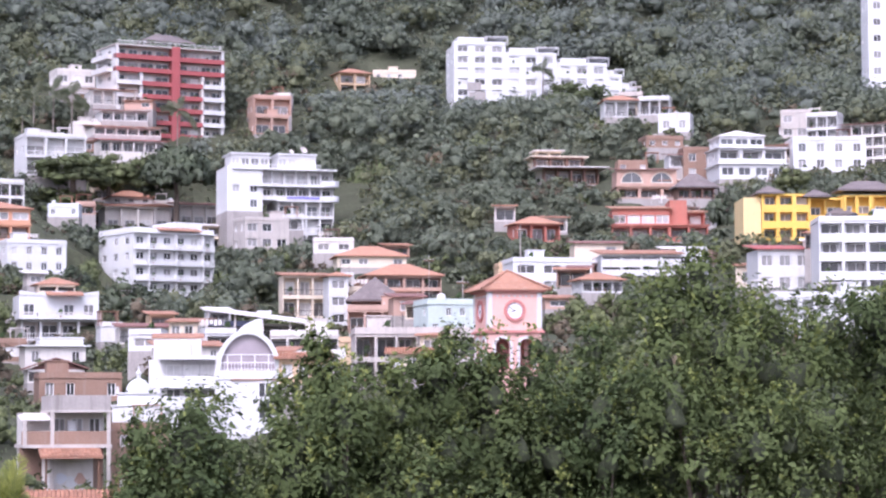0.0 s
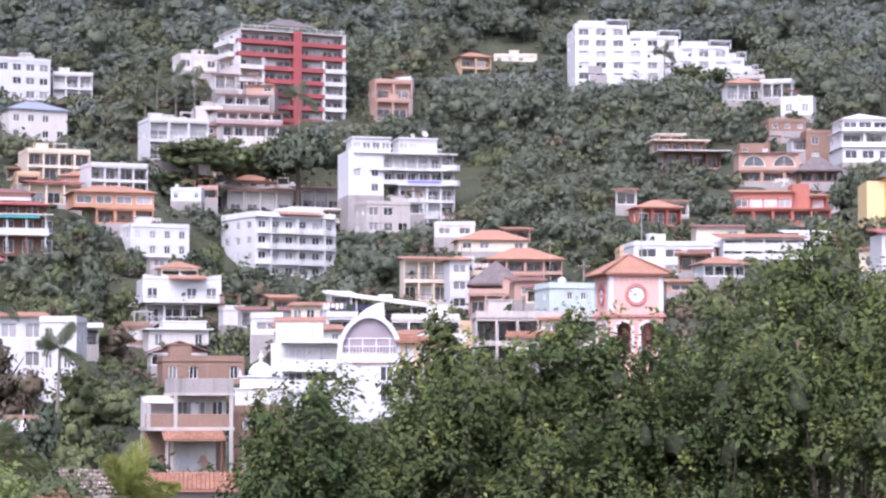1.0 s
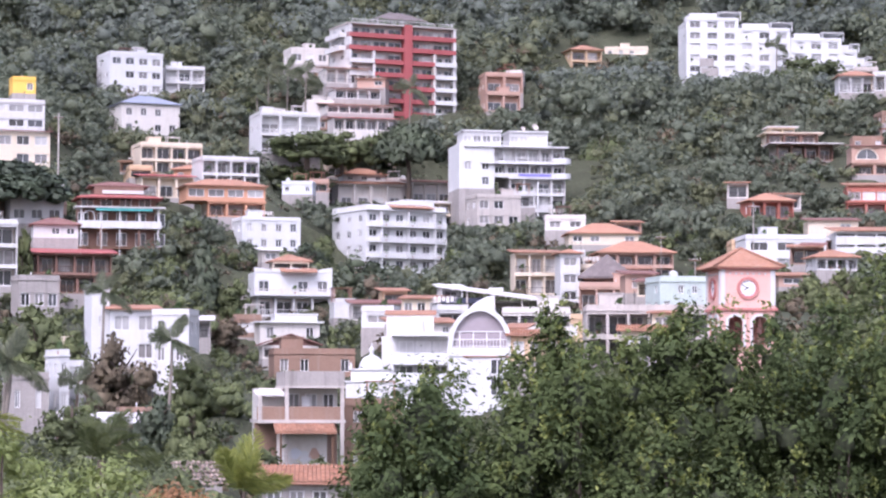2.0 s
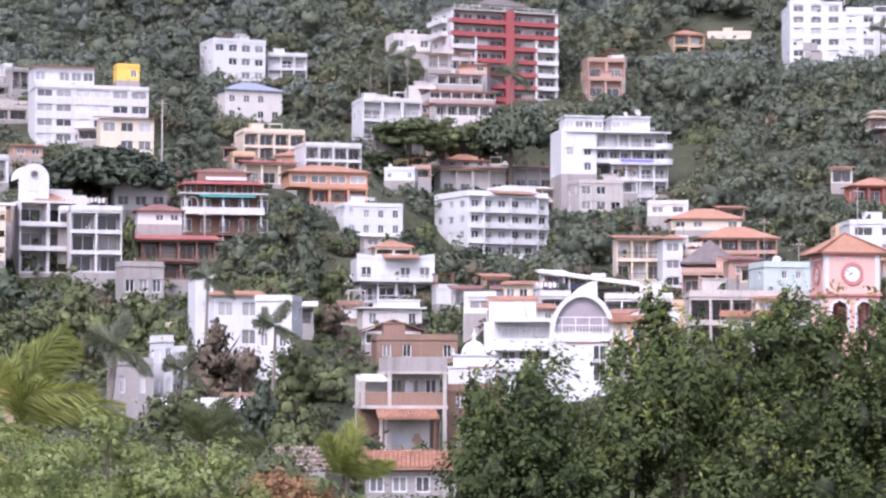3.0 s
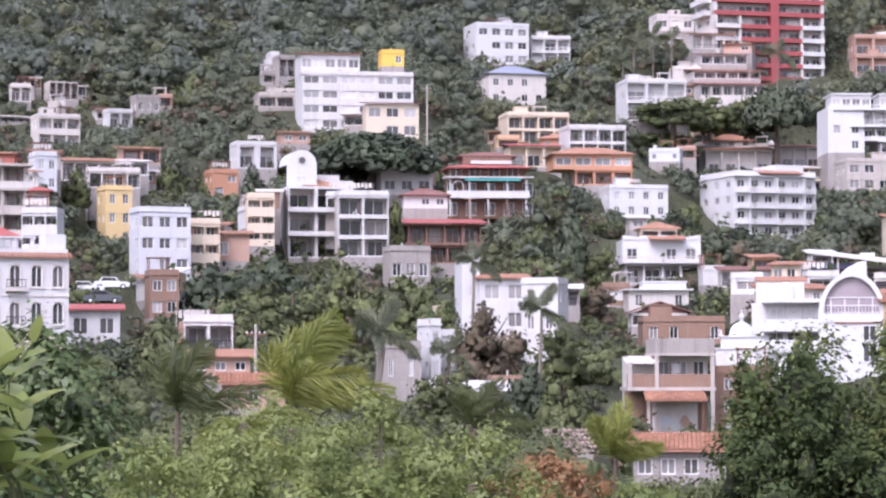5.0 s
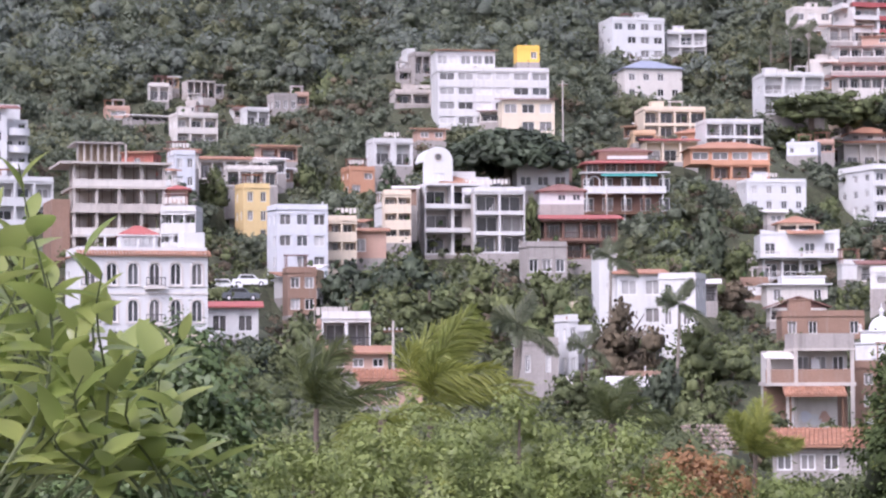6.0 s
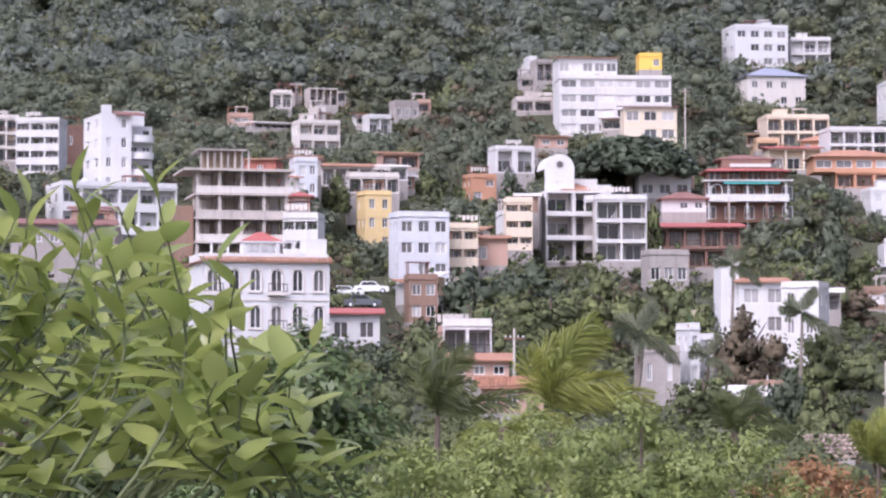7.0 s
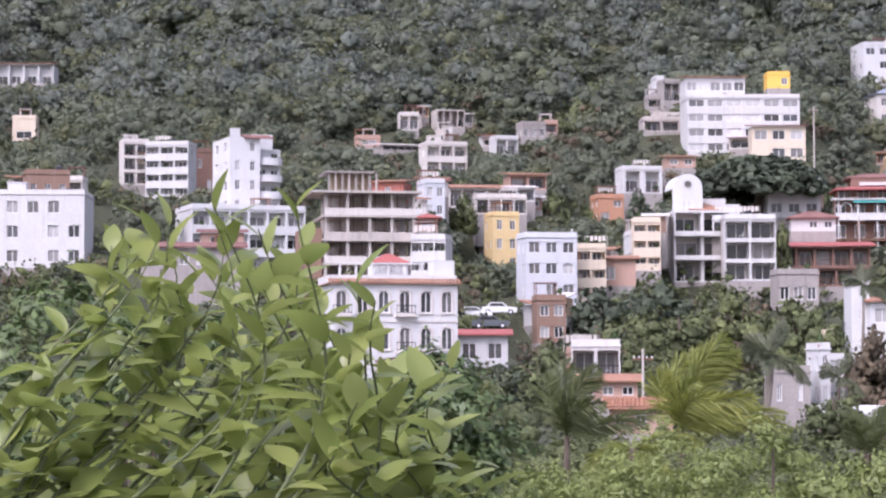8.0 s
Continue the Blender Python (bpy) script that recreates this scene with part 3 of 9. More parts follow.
def red_tower(label, x, y, z, w, d, h, rz, seed=0):
    e = site("apartment_tower", label, "tower", x, y, z, w, d, h, rz)
    rng = random.Random(seed)
    n = 9
    fh = h / n
    slab(e, "foundation", WALL["grey"], -w / 2, w / 2, -d / 2, d / 2, -12, 0)
    # the recess wall's own colour stands in for balcony shade
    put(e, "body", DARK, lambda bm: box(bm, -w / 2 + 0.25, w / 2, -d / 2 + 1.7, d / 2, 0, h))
    cuts = [0, 0.235, 0.51, 0.585, 0.80, 1.0]
    xs = [-w / 2 + w * c for c in cuts]
    f = -d / 2
    slab(e, "red_pier", WALL["red"], xs[2], xs[3], f - 0.25, f + 1.7, 0, h + 0.4)
    for xa, mat in ((xs[0], "white"), (xs[5] - 0.7, "white")):
        slab(e, "pier", WALL[mat], xa, xa + 0.7, f, f + 1.7, 0, h)
    slab(e, "pier", WALL["white"], xs[1] - 0.3, xs[1] + 0.3, f + 0.1, f + 1.7, 0, h - 2 * fh)
    slab(e, "pier", WALL["offwhite"], xs[4] - 0.3, xs[4] + 0.3, f + 0.1, f + 1.7, 0, h - 2 * fh)
    for i in range(n):
        zi = i * fh
        top = i >= n - 2
        for a, b, mat, out in ((0, 1, "white", 0.35), (1, 2, "red", 0.0), (3, 4, "red", 0.0), (4, 5, "white", 0.55)):
            ya = f - out
            balcony(e, xs[a] + (0.02 if a else 0), xs[b] - 0.02, ya if not top else f - 0.12, f + 1.69, zi + 0.26, WALL["red" if top or mat == "red" else "white"], 0.78)
            for k in range(2):
                bw = (xs[b] - xs[a]) / 2
                window(e, pose(xs[a] + bw * (k + 0.5), f + 1.58, zi + 0.3), bw * rng.choice((0.72, 0.88)), 2.1, rng, kinds=(0, 0, 2, 0, 1))
                if rng.random() < 0.6:
                    furnish(e, pose(xs[a] + bw * (k + 0.5) + rng.uniform(-0.5, 0.5), f + 0.8, zi + 0.27), rng)
    # the side with deep openings
    ms = pose(-w / 2, 0.85, 0, 0, 0, -90)
    bm = bmesh.new()
    lattice(bm, d - 1.8, n, fh, 2, 0.42, 0.95, 1.3, 0.25, ms)
    part("side_wall", bm, WALL["white"], e)
    for i in range(n):
        for k in range(2):
            window(e, ms @ pose(-(d - 1.8) / 2 + (d - 1.8) / 2 * (k + 0.5), 0.15, i * fh + 0.95), (d - 1.8) * 0.21, 1.3, rng)
    for i in range(n - 2, n):
        balcony(e, -w / 2 - 1.6, -w / 2 - 0.01, -d / 2 + 2.5, d / 2 - 1, i * fh + 0.26, WALL["white"], 0.9)
    slab(e, "roof_slab", WALL["concrete"], -w / 2 - 0.3, w / 2 + 0.3, f - 0.2, d / 2, h, h + 0.25)
    for k in range(5):
        xk = -w / 2 + 1 + (w - 2) * k / 4
        slab(e, "roof_post", WALL["white"], xk - 0.12, xk + 0.12, f + 0.3, f + 0.55, h + 0.25, h + 1.5)
    railing(e, pose(0, f + 0.1, h + 0.25), w - 0.4, 1.0, PALE_METAL)
    put(e, "thatched_roof", ROOF["thatch"], lambda bm: hip_roof(bm, w * 0.42, d * 0.6, h + 1.6, 2.3, 0.9, 0.3), "grey thatched roof", pose(w * 0.02, 0, 0))
    for sx in (-1, 1):
        for sy in (-1, 1):
            slab(e, "roof_post", WOOD, w * 0.02 + sx * w * 0.19 - 0.12, w * 0.02 + sx * w * 0.19 + 0.12, sy * d * 0.25 - 0.12, sy * d * 0.25 + 0.12, h + 0.25, h + 1.6)
    rs = np.random.RandomState(4)
    pts = np.stack([rs.uniform(-w / 2, w / 2, 900), rs.uniform(f, f + 1.0, 900), h + 0.3 + rs.uniform(0, 1, 900) ** 2 * 1.3], 1)
    o = new("roof_garden", quads("roof_garden", cards(pts, np.tile([0, -0.5, 0.6], (900, 1)), np.full(900, 0.32), rs), LEAF_POT))
    o.parent = e
    return e


def stepped_condo(label, x, y, z, w, d, h, rz, seed=0):
    e = site("condominium", label, "apartment building", x, y, z, w, d, h, rz)
    rng = random.Random(seed)
    slab(e, "foundation", WALL["concrete"], -w / 2, w / 2, -d / 2, d / 2, -8, 0)
    steps = [(0.0, 0.28, 1.0, 6, 3), (0.28, 0.56, 0.86, 5, 3), (0.56, 0.835, 0.72, 4, 3), (0.835, 0.92, 0.56, 3, 1), (0.92, 1.0, 0.37, 2, 1)]
    for i, (a, b, t, fl, bays) in enumerate(steps):
        wa, wb = -w / 2 + w * a, -w / 2 + w * b
        bw, hh = wb - wa - 0.02, h * t - 0.5
        sh = 0.35 * (i % 2)
        m = pose((wa + wb) / 2, sh, 0)
        block(e, bw, d, hh, m, "bright", fl, bays, "loggia", side=-1 if i == 0 else 0, rng=rng, rail="solid", frac=0.56, kinds=(1, 1, 1, 1, 2), rec=0.35)
        slab(e, "parapet", WALL["bright"], wa + 0.01, wb - 0.01, -d / 2 + sh - 0.1, -d / 2 + sh + 0.15, hh, hh + 0.7)
        # roof canopy on posts
        c0, c1 = wb - bw * 0.38, wb + (0.8 if i < 4 else 0)
        slab(e, "canopy", WALL["bright"], c0, c1, -d / 2 + 0.6 + sh, d / 2 - 2, hh + 2.1, hh + 2.3)
        for xx in (c0 + 0.1, c1 - 0.3):
            for yy in (-d / 2 + 0.7 + sh, d / 2 - 2.4):
                slab(e, "post", WALL["bright"], xx, xx + 0.22, yy, yy + 0.22, hh, hh + 2.1)
        slab(e, "roof_room", WALL["bright"], wa + bw * 0.1, c0, -d / 2 + 2.2 + sh, d / 2 - 1, hh, hh + 2.1)
    for k in range(2):
        slab(e, "grey_panel", WALL["grey"], -w / 2 + 3.4 + 0.4 * k, -w / 2 + 7.0 + 1.2 * k, -d / 2 - 0.12, -d / 2 - 0.01, 2.6 - 2.4 * k + 2.4, 4.7 - 2.4 * k + 2.4)
    return e


def ship_hotel(label, x, y, z, w, d, h, rz, seed=0):
    e = site("hotel", label, "hotel", x, y, z, w, d, h, rz)
    rng = random.Random(seed)
    X = lambda u: -w / 2 + w * u
    slab(e, "foundation", WALL["concrete"], X(0.3), X(1), -d / 2 + 1, d / 2, -8, 0)
    # plain wing
    block(e, w * 0.33, d, h * 0.46, pose(X(0.165), 0, h * 0.38), "bright", 3, 2, "punch", rng=rng, skip=0.5, found=8.0, frac=0.4)
    # lower floors with posts
    block(e, w * 0.52, d, h * 0.50, pose(X(0.74), 0, 0), "white", 3, 4, "loggia", rng=rng, rail="white", kinds=(0, 2, 1))
    # two long terraces
    block(e, w * 0.67, d - 0.6, h * 0.15, pose(X(0.665), 0.1, h * 0.502), "white", 1, 6, "loggia", rng=rng, rail="solid", kinds=(0, 0, 2))
    block(e, w * 0.8, d - 1.0, h * 0.16, pose(X(0.6), 0.4, h * 0.656), "white", 1, 7, "loggia", rng=rng, rail="white", kinds=(1, 2, 1))
    for zz, u0, r in ((h * 0.65, 0.2, 0.7), (h * 0.82, 0.05, 0.5), (h * 0.5, 0.46, 0.5)):
        slab(e, "terrace_edge", WALL["bright"], X(u0), X(1.0) + 0.6, -d / 2 - r, -d / 2 + 1, zz - 0.28, zz)
    round_balcony(e, X(0.97), -d / 2 + 0.6, 1.9, h * 0.5, WALL["bright"])
    round_balcony(e, X(0.97), -d / 2 + 0.6, 1.9, h * 0.655, WALL["bright"])
    slab(e, "purple_awning", shader("violet canvas", (0.20, 0.18, 0.5), 0.8), X(0.55), X(0.86), -d / 2 - 0.62, -d / 2 - 0.52, h * 0.51, h * 0.535, "violet cloth along the rail")
    # glazed roof rooms
    for u0, u1 in ((0.06, 0.42), (0.50, 0.86)):
        block(e, w * (u1 - u0), d * 0.55, h * 0.15, pose(X((u0 + u1) / 2), 0.2, h * 0.824), "white", 1, 4, "punch", rng=rng, frac=0.82, kinds=(1, 1, 1), skip=0.0, sill=0.7)
        slab(e, "roof_slab", WALL["bright"], X(u0) - 0.2, X(u1) + 0.2, -d * 0.29, d * 0.49, h * 0.975, h * 0.99)
    railing(e, pose(X(0.45), -d / 2 + 0.5, h * 0.82), w * 0.86, 0.95, PALE_METAL)
    dish(e, X(0.77), 0, h + 0.9, 0.8)
    dish(e, X(0.66), 0.5, h + 0.6, 0.55)
    return e


def balcony_hotel(label, x, y, z, w, d, h, rz, seed=0):
    e = site("hotel", label, "hotel", x, y, z, w, d, h, rz)
    rng = random.Random(seed)
    n = 5
    hh = h - 1.3
    fh = hh / n
    block(e, w, d, hh, None, "bright", n, 6, "punch", side=-1, sbays=3, rng=rng, found=6.0, kinds=(2, 1, 2, 0), skip=0.05, frac=0.55)
    for i in range(1, n):
        def build(bm, zz=i * fh):
            k = 16
            arc = [(-w / 2 + 0.3 + (w - 0.6) * j / k, -d / 2 - 0.5 - 1.1 * math.sin(math.pi * (0.12 + 0.8 * j / k))) for j in range(k + 1)]
            base = [(w / 2 - 0.3, -d / 2 - 0.002), (-w / 2 + 0.3, -d / 2 - 0.002)]
            lo, up = [bm.verts.new((a, b, zz - 0.2)) for a, b in arc + base], [bm.verts.new((a, b, zz)) for a, b in arc + base]
            bm.faces.new(up)
            bm.faces.new(lo[::-1])
            for j in range(len(lo)):
                q = (j + 1) % len(lo)
                bm.faces.new((lo[j], lo[q], up[q], up[j]))
        put(e, "balcony", WALL["bright"], build)

        def rail(bm, zz=i * fh):
            k = 48
            pts = [(-w / 2 + 0.35 + (w - 0.7) * j / k, -d / 2 - 0.45 - 1.08 * math.sin(math.pi * (0.12 + 0.8 * j / k))) for j in range(k + 1)]
            for a, b in pts:
                box(bm, a - 0.05, a + 0.05, b - 0.04, b + 0.04, zz, zz + 0.9)
            for (a, b), (c, g) in zip(pts, pts[1:]):
                tube(bm, [(a, b, zz + 0.92), (c, g, zz + 0.92)], [0.06, 0.06], 4)
        put(e, "railing", PALE_METAL, rail)
        for k in range(1, 6, 2):
            xk = -w / 2 + w * k / 6
            slab(e, "divider", WALL["bright"], xk - 0.08, xk + 0.08, -d / 2 - 1.2, -d / 2 - 0.01, i * fh, (i + 1) * fh - 0.21)
            furnish(e, pose(xk + 1.0, -d / 2 - 0.7, i * fh + 0.01), rng)
    slab(e, "cornice", WALL["bright"], -w / 2 - 0.2, w / 2 + 0.2, -d / 2 - 0.9, d / 2, hh, hh + 0.2)
    slab(e, "parapet", WALL["bright"], -w / 2, w / 2, -d / 2, -d / 2 + 0.25, hh + 0.2, hh + 1.1)
    slab(e, "parapet", WALL["bright"], -w / 2, -w / 2 + 0.25, -d / 2 + 0.26, d / 2, hh + 0.2, hh + 1.1)
    put(e, "tile_roof", ROOF["tile"], lambda bm: shed_roof(bm, w * 0.5, 2.0, hh + 0.5, 0.7, 0.2), "terracotta roof strip", pose(w * 0.05, -d / 2 - 0.1, 0))
    slab(e, "roof_room", WALL["bright"], w * 0.1, w / 2 - 1, -d / 2 + 3, d / 2 - 2, hh + 0.2, hh + 2.6)
    return e


def tiered_house(label, x, y, z, rz, tiers, seed=0, name="house"):
    """A house of blocks set on and beside one another. A tier: (z0, w, d, h, dx, dy, block options, roof kind, roof cover, overhang)."""
    w, d = max(t[1] for t in tiers), max(t[2] for t in tiers)
    e = site(name, label, "house", x, y, z, w, d, max(t[0] + t[3] for t in tiers), rz)
    rng = random.Random(seed)
    for z0, tw, td, th, dx, dy, opts, kind, cover, over in tiers:
        m = pose(dx, dy, z0)
        block(e, tw, td, th, m, rng=rng, found=4.0 if z0 == 0 else 0.0, **opts)
        mat = ROOF.get(cover) or WALL[cover]
        bm = bmesh.new()
        if kind == "eave":
            box(bm, -tw / 2 - over, tw / 2 + over, -td / 2 - over, td / 2, th + 0.01, th + 0.22)
        elif kind == "hip":
            hip_roof(bm, tw, td, th + 0.01, 0.17 * min(tw, td), over)
        elif kind == "shed":
            shed_roof(bm, tw, td, th + 0.01, 0.13 * td, over)
        else:
            box(bm, -tw / 2, tw / 2, -td / 2, -td / 2 + 0.2, th + 0.01, th + 0.6)
            box(bm, -tw / 2, -tw / 2 + 0.2, -td / 2 + 0.2, td / 2, th + 0.01, th + 0.6)
            box(bm, tw / 2 - 0.2, tw / 2, -td / 2 + 0.2, td / 2, th + 0.01, th + 0.6)
        part("parapet" if kind == "parapet" else "eave_slab" if kind == "eave" else "roof", bm, mat, e).matrix_basis = m
        if kind == "parapet":
            roof_clutter(e, tw * 0.8, td * 0.8, z0 + th, rng)
    return e


def balustrade_villa(label, x, y, z, w, d, h, rz, seed=0):
    """Two storeys of verandahs with white balusters under a scalloped parapet."""
    e = site("villa", label, "villa", x, y, z, w, d, h, rz)
    rng = random.Random(seed)
    f = -d / 2
    hl = h * 0.46
    block(e, w * 0.94, d, hl, None, "white", 1, 4, "open", rng=rng, found=5.0, rail="white", kinds=(0, 2), rec=1.8)
    slab(e, "floor_slab", WALL["bright"], -w / 2 - 0.2, w / 2 + 0.2, f - 1.0, d / 2, hl + 0.01, hl + 0.25)
    hu = h - hl - 0.26
    block(e, w, d - 1.0, hu, pose(0, 0.5, hl + 0.26), "bright", 1, 4, "punch", rng=rng, frac=0.52, kinds=(0, 2, 0), skip=0.2, sill=0.4)

    def balusters(bm):
        n = int(w / 0.38)
        for k in range(n + 1):
            lathe(bm, [(0.05, 0), (0.09, 0.2), (0.05, 0.45), (0.07, 0.7)], 6, pose(-w / 2 + w * k / n, f - 0.85, hl + 0.25))
        box(bm, -w / 2 - 0.1, w / 2 + 0.1, f - 0.97, f - 0.73, hl + 0.94, hl + 1.06)
    tagged(put(e, "balustrade", WALL["offwhite"], balusters, "weathered white baluster rail"), kind="stuff")
    for k in range(4):
        xk = -w / 2 + w * k / 3
        slab(e, "baluster_pier", WALL["offwhite"], xk - 0.16, xk + 0.16, f - 1.0, f - 0.7, hl + 0.25, hl + 1.2)

    def scallop(bm):
        n = 28
        top = [(-w / 2 + w * k / n, h + 0.35 + 0.35 * abs(math.cos(math.pi * 2 * k / n)) ** 2) for k in range(n + 1)]
        for p, q in zip(top, top[1:]):
            prism(bm, [(p[0], h + 0.01), (q[0], h + 0.01), (q[0], q[1]), (p[0], p[1])], f + 0.9, f + 1.1)
    put(e, "scalloped_parapet", WALL["bright"], scallop)
    put(e, "tile_roof", ROOF["tile"], lambda bm: shed_roof(bm, w * 0.42, 1.5, h - 0.1, 0.6, 0.25), "brown tile roof over the balcony", pose(w * 0.06, f + 0.3, 0))
    for k in range(3):
        furnish(e, pose(-w * 0.3 + w * 0.3 * k, f - 0.4, hl + 0.26), rng)
    return e


def slant_shed(label, x, y, z, w, d, h, rz, seed=0):
    e = site("shed_roof_house", label, "house", x, y, z, w, d, h, rz)
    rng = random.Random(seed)
    block(e, w * 0.95, d * 0.8, h * 0.72, pose(0, 0.6, 0), "grey", 1, 6, "open", rng=rng, found=4.0, rail="wood", kinds=(0, 2, 0))
    fall = 0.13
    put(e, "roof", ROOF["sheet"], lambda bm: box(bm, -w / 2 - 0.6, w / 2 + 0.9, -d / 2 - 0.5, d / 2, -0.12, 0.12), "slanted weathered white sheet roof", pose(0, 0, h + 0.05, 4.5, math.degrees(fall), 0))
    for k in range(5):
        xx = -w / 2 + w * k / 4
        slab(e, "post", WALL["concrete"], xx - 0.12, xx + 0.12, -d / 2 + 0.1, -d / 2 + 0.34, 0, h - fall * xx - 0.25)
    slab(e, "fascia", shader("dark blue fascia", (0.05, 0.055, 0.09), 0.7), -w / 2, -w / 2 + w * 0.5, -d / 2 + 0.36, -d / 2 + 0.44, h * 0.62, h * 0.8, "dark blue painted fascia board")
    slab(e, "water_tank", WALL["white"], -0.8, 1.2, 0, 1.4, h + 0.2, h + 0.75)
    return e


def yellow_villa(label, x, y, z, w, d, h, rz, seed=0):
    e = site("villa", label, "villa", x, y, z, w, d, h, rz)
    rng = random.Random(seed)
    X = lambda u: -w / 2 + w * u
    slab(e, "foundation", WALL["grey"], X(0), X(1), -d / 2 + 0.5, d / 2, -7, 0)
    block(e, w * 0.11, d, h * 0.80, pose(X(0.055), 0.5, 0), "ochre", 1, 1, "punch", rng=rng, skip=1.0)
    block(e, w * 0.30, d, h * 0.86, pose(X(0.262), 0, 0), "yellow", 3, 3, "loggia", rng=rng, rail="solid", frac=0.75)
    block(e, w * 0.20, d - 1, h * 0.80, pose(X(0.513), 0.6, 0), "yellow", 2, 2, "loggia", rng=rng, rail="solid")
    block(e, w * 0.386, d - 1, h * 0.85, pose(X(0.807), 0.9, 0), "yellow", 2, 4, "loggia", rng=rng, rail="solid", frac=0.8)
    for u, zz, ww in ((0.16, 0.86, 0.13), (0.45, 0.80, 0.12), (0.60, 0.48, 0.13), (0.78, 0.92, 0.34)):
        put(e, "thatched_roof", ROOF["thatch"], lambda bm, q=zz, s=ww: hip_roof(bm, w * s, d * 0.5, h * q, 1.3 if s < 0.2 else 1.7, 0.7, 0.3), "grey thatched roof", pose(X(u), -d / 2 + d * 0.22 + (0.4 if ww < 0.2 else 1.4), 0))
    for u in (0.63, 0.79, 0.95):
        put(e, "column", WALL["yellow"], lambda bm: lathe(bm, [(0.3, 0), (0.3, h * 0.82)], 10), "", pose(X(u), -d / 2 + 0.7, 0))
    return e


def dome_church(label, x, y, z, w, d, h, rz, seed=0):
    e = site("chapel", label, "chapel", x, y, z, w, d, h, rz)
    s = h / 6.35
    slab(e, "body", WALL["white"], -w / 2, w / 2, -d / 2, d / 2, -4, 2.3 * s)
    slab(e, "cornice", WALL["bright"], -w / 2 - 0.12, w / 2 + 0.12, -d / 2 - 0.12, d / 2 + 0.12, 2.3 * s, 2.45 * s)
    slab(e, "drum", WALL["bright"], -w * 0.4, w * 0.4, -d * 0.36, d * 0.36, 2.45 * s, 3.55 * s)
    slab(e, "drum_cornice", WALL["bright"], -w * 0.43, w * 0.43, -d * 0.39, d * 0.39, 3.55 * s, 3.68 * s)
    put(e, "dome", WALL["bright"], lambda bm: lathe(bm, [(1.32, 0), (1.32, 0.1)] + [(1.26 * math.cos(a), 0.1 + 1.3 * math.sin(a)) for a in np.linspace(0, 1.42, 9)], 24), "", pose(0, 0, 3.68 * s))
    put(e, "lantern", WALL["bright"], lambda bm: lathe(bm, [(0.3, 0), (0.3, 0.12), (0.2, 0.14), (0.2, 0.55), (0.29, 0.58), (0.29, 0.66), (0.18, 0.85), (0.06, 1.0), (0.05, 1.3), (0.02, 1.45)], 12), "", pose(0, 0, 4.98 * s))
    for k in range(4):
        a = 45 + 90 * k
        put(e, "finial", WALL["bright"], lambda bm: lathe(bm, [(0.16, 0), (0.16, 0.2), (0.08, 0.3), (0.13, 0.45), (0.02, 0.65)], 8), "", pose(w * 0.4 * math.copysign(1, math.cos(radians(a))), d * 0.35 * math.copysign(1, math.sin(radians(a))), 3.68 * s))
    rng = random.Random(seed)
    window(e, pose(-0.9, -d / 2 - 0.03, 0.9), 0.7, 1.1, rng, True, kinds=(0,))
    window(e, pose(1.0, -d / 2 - 0.03, 0.9), 0.7, 1.1, rng, True, kinds=(0,))
    return e


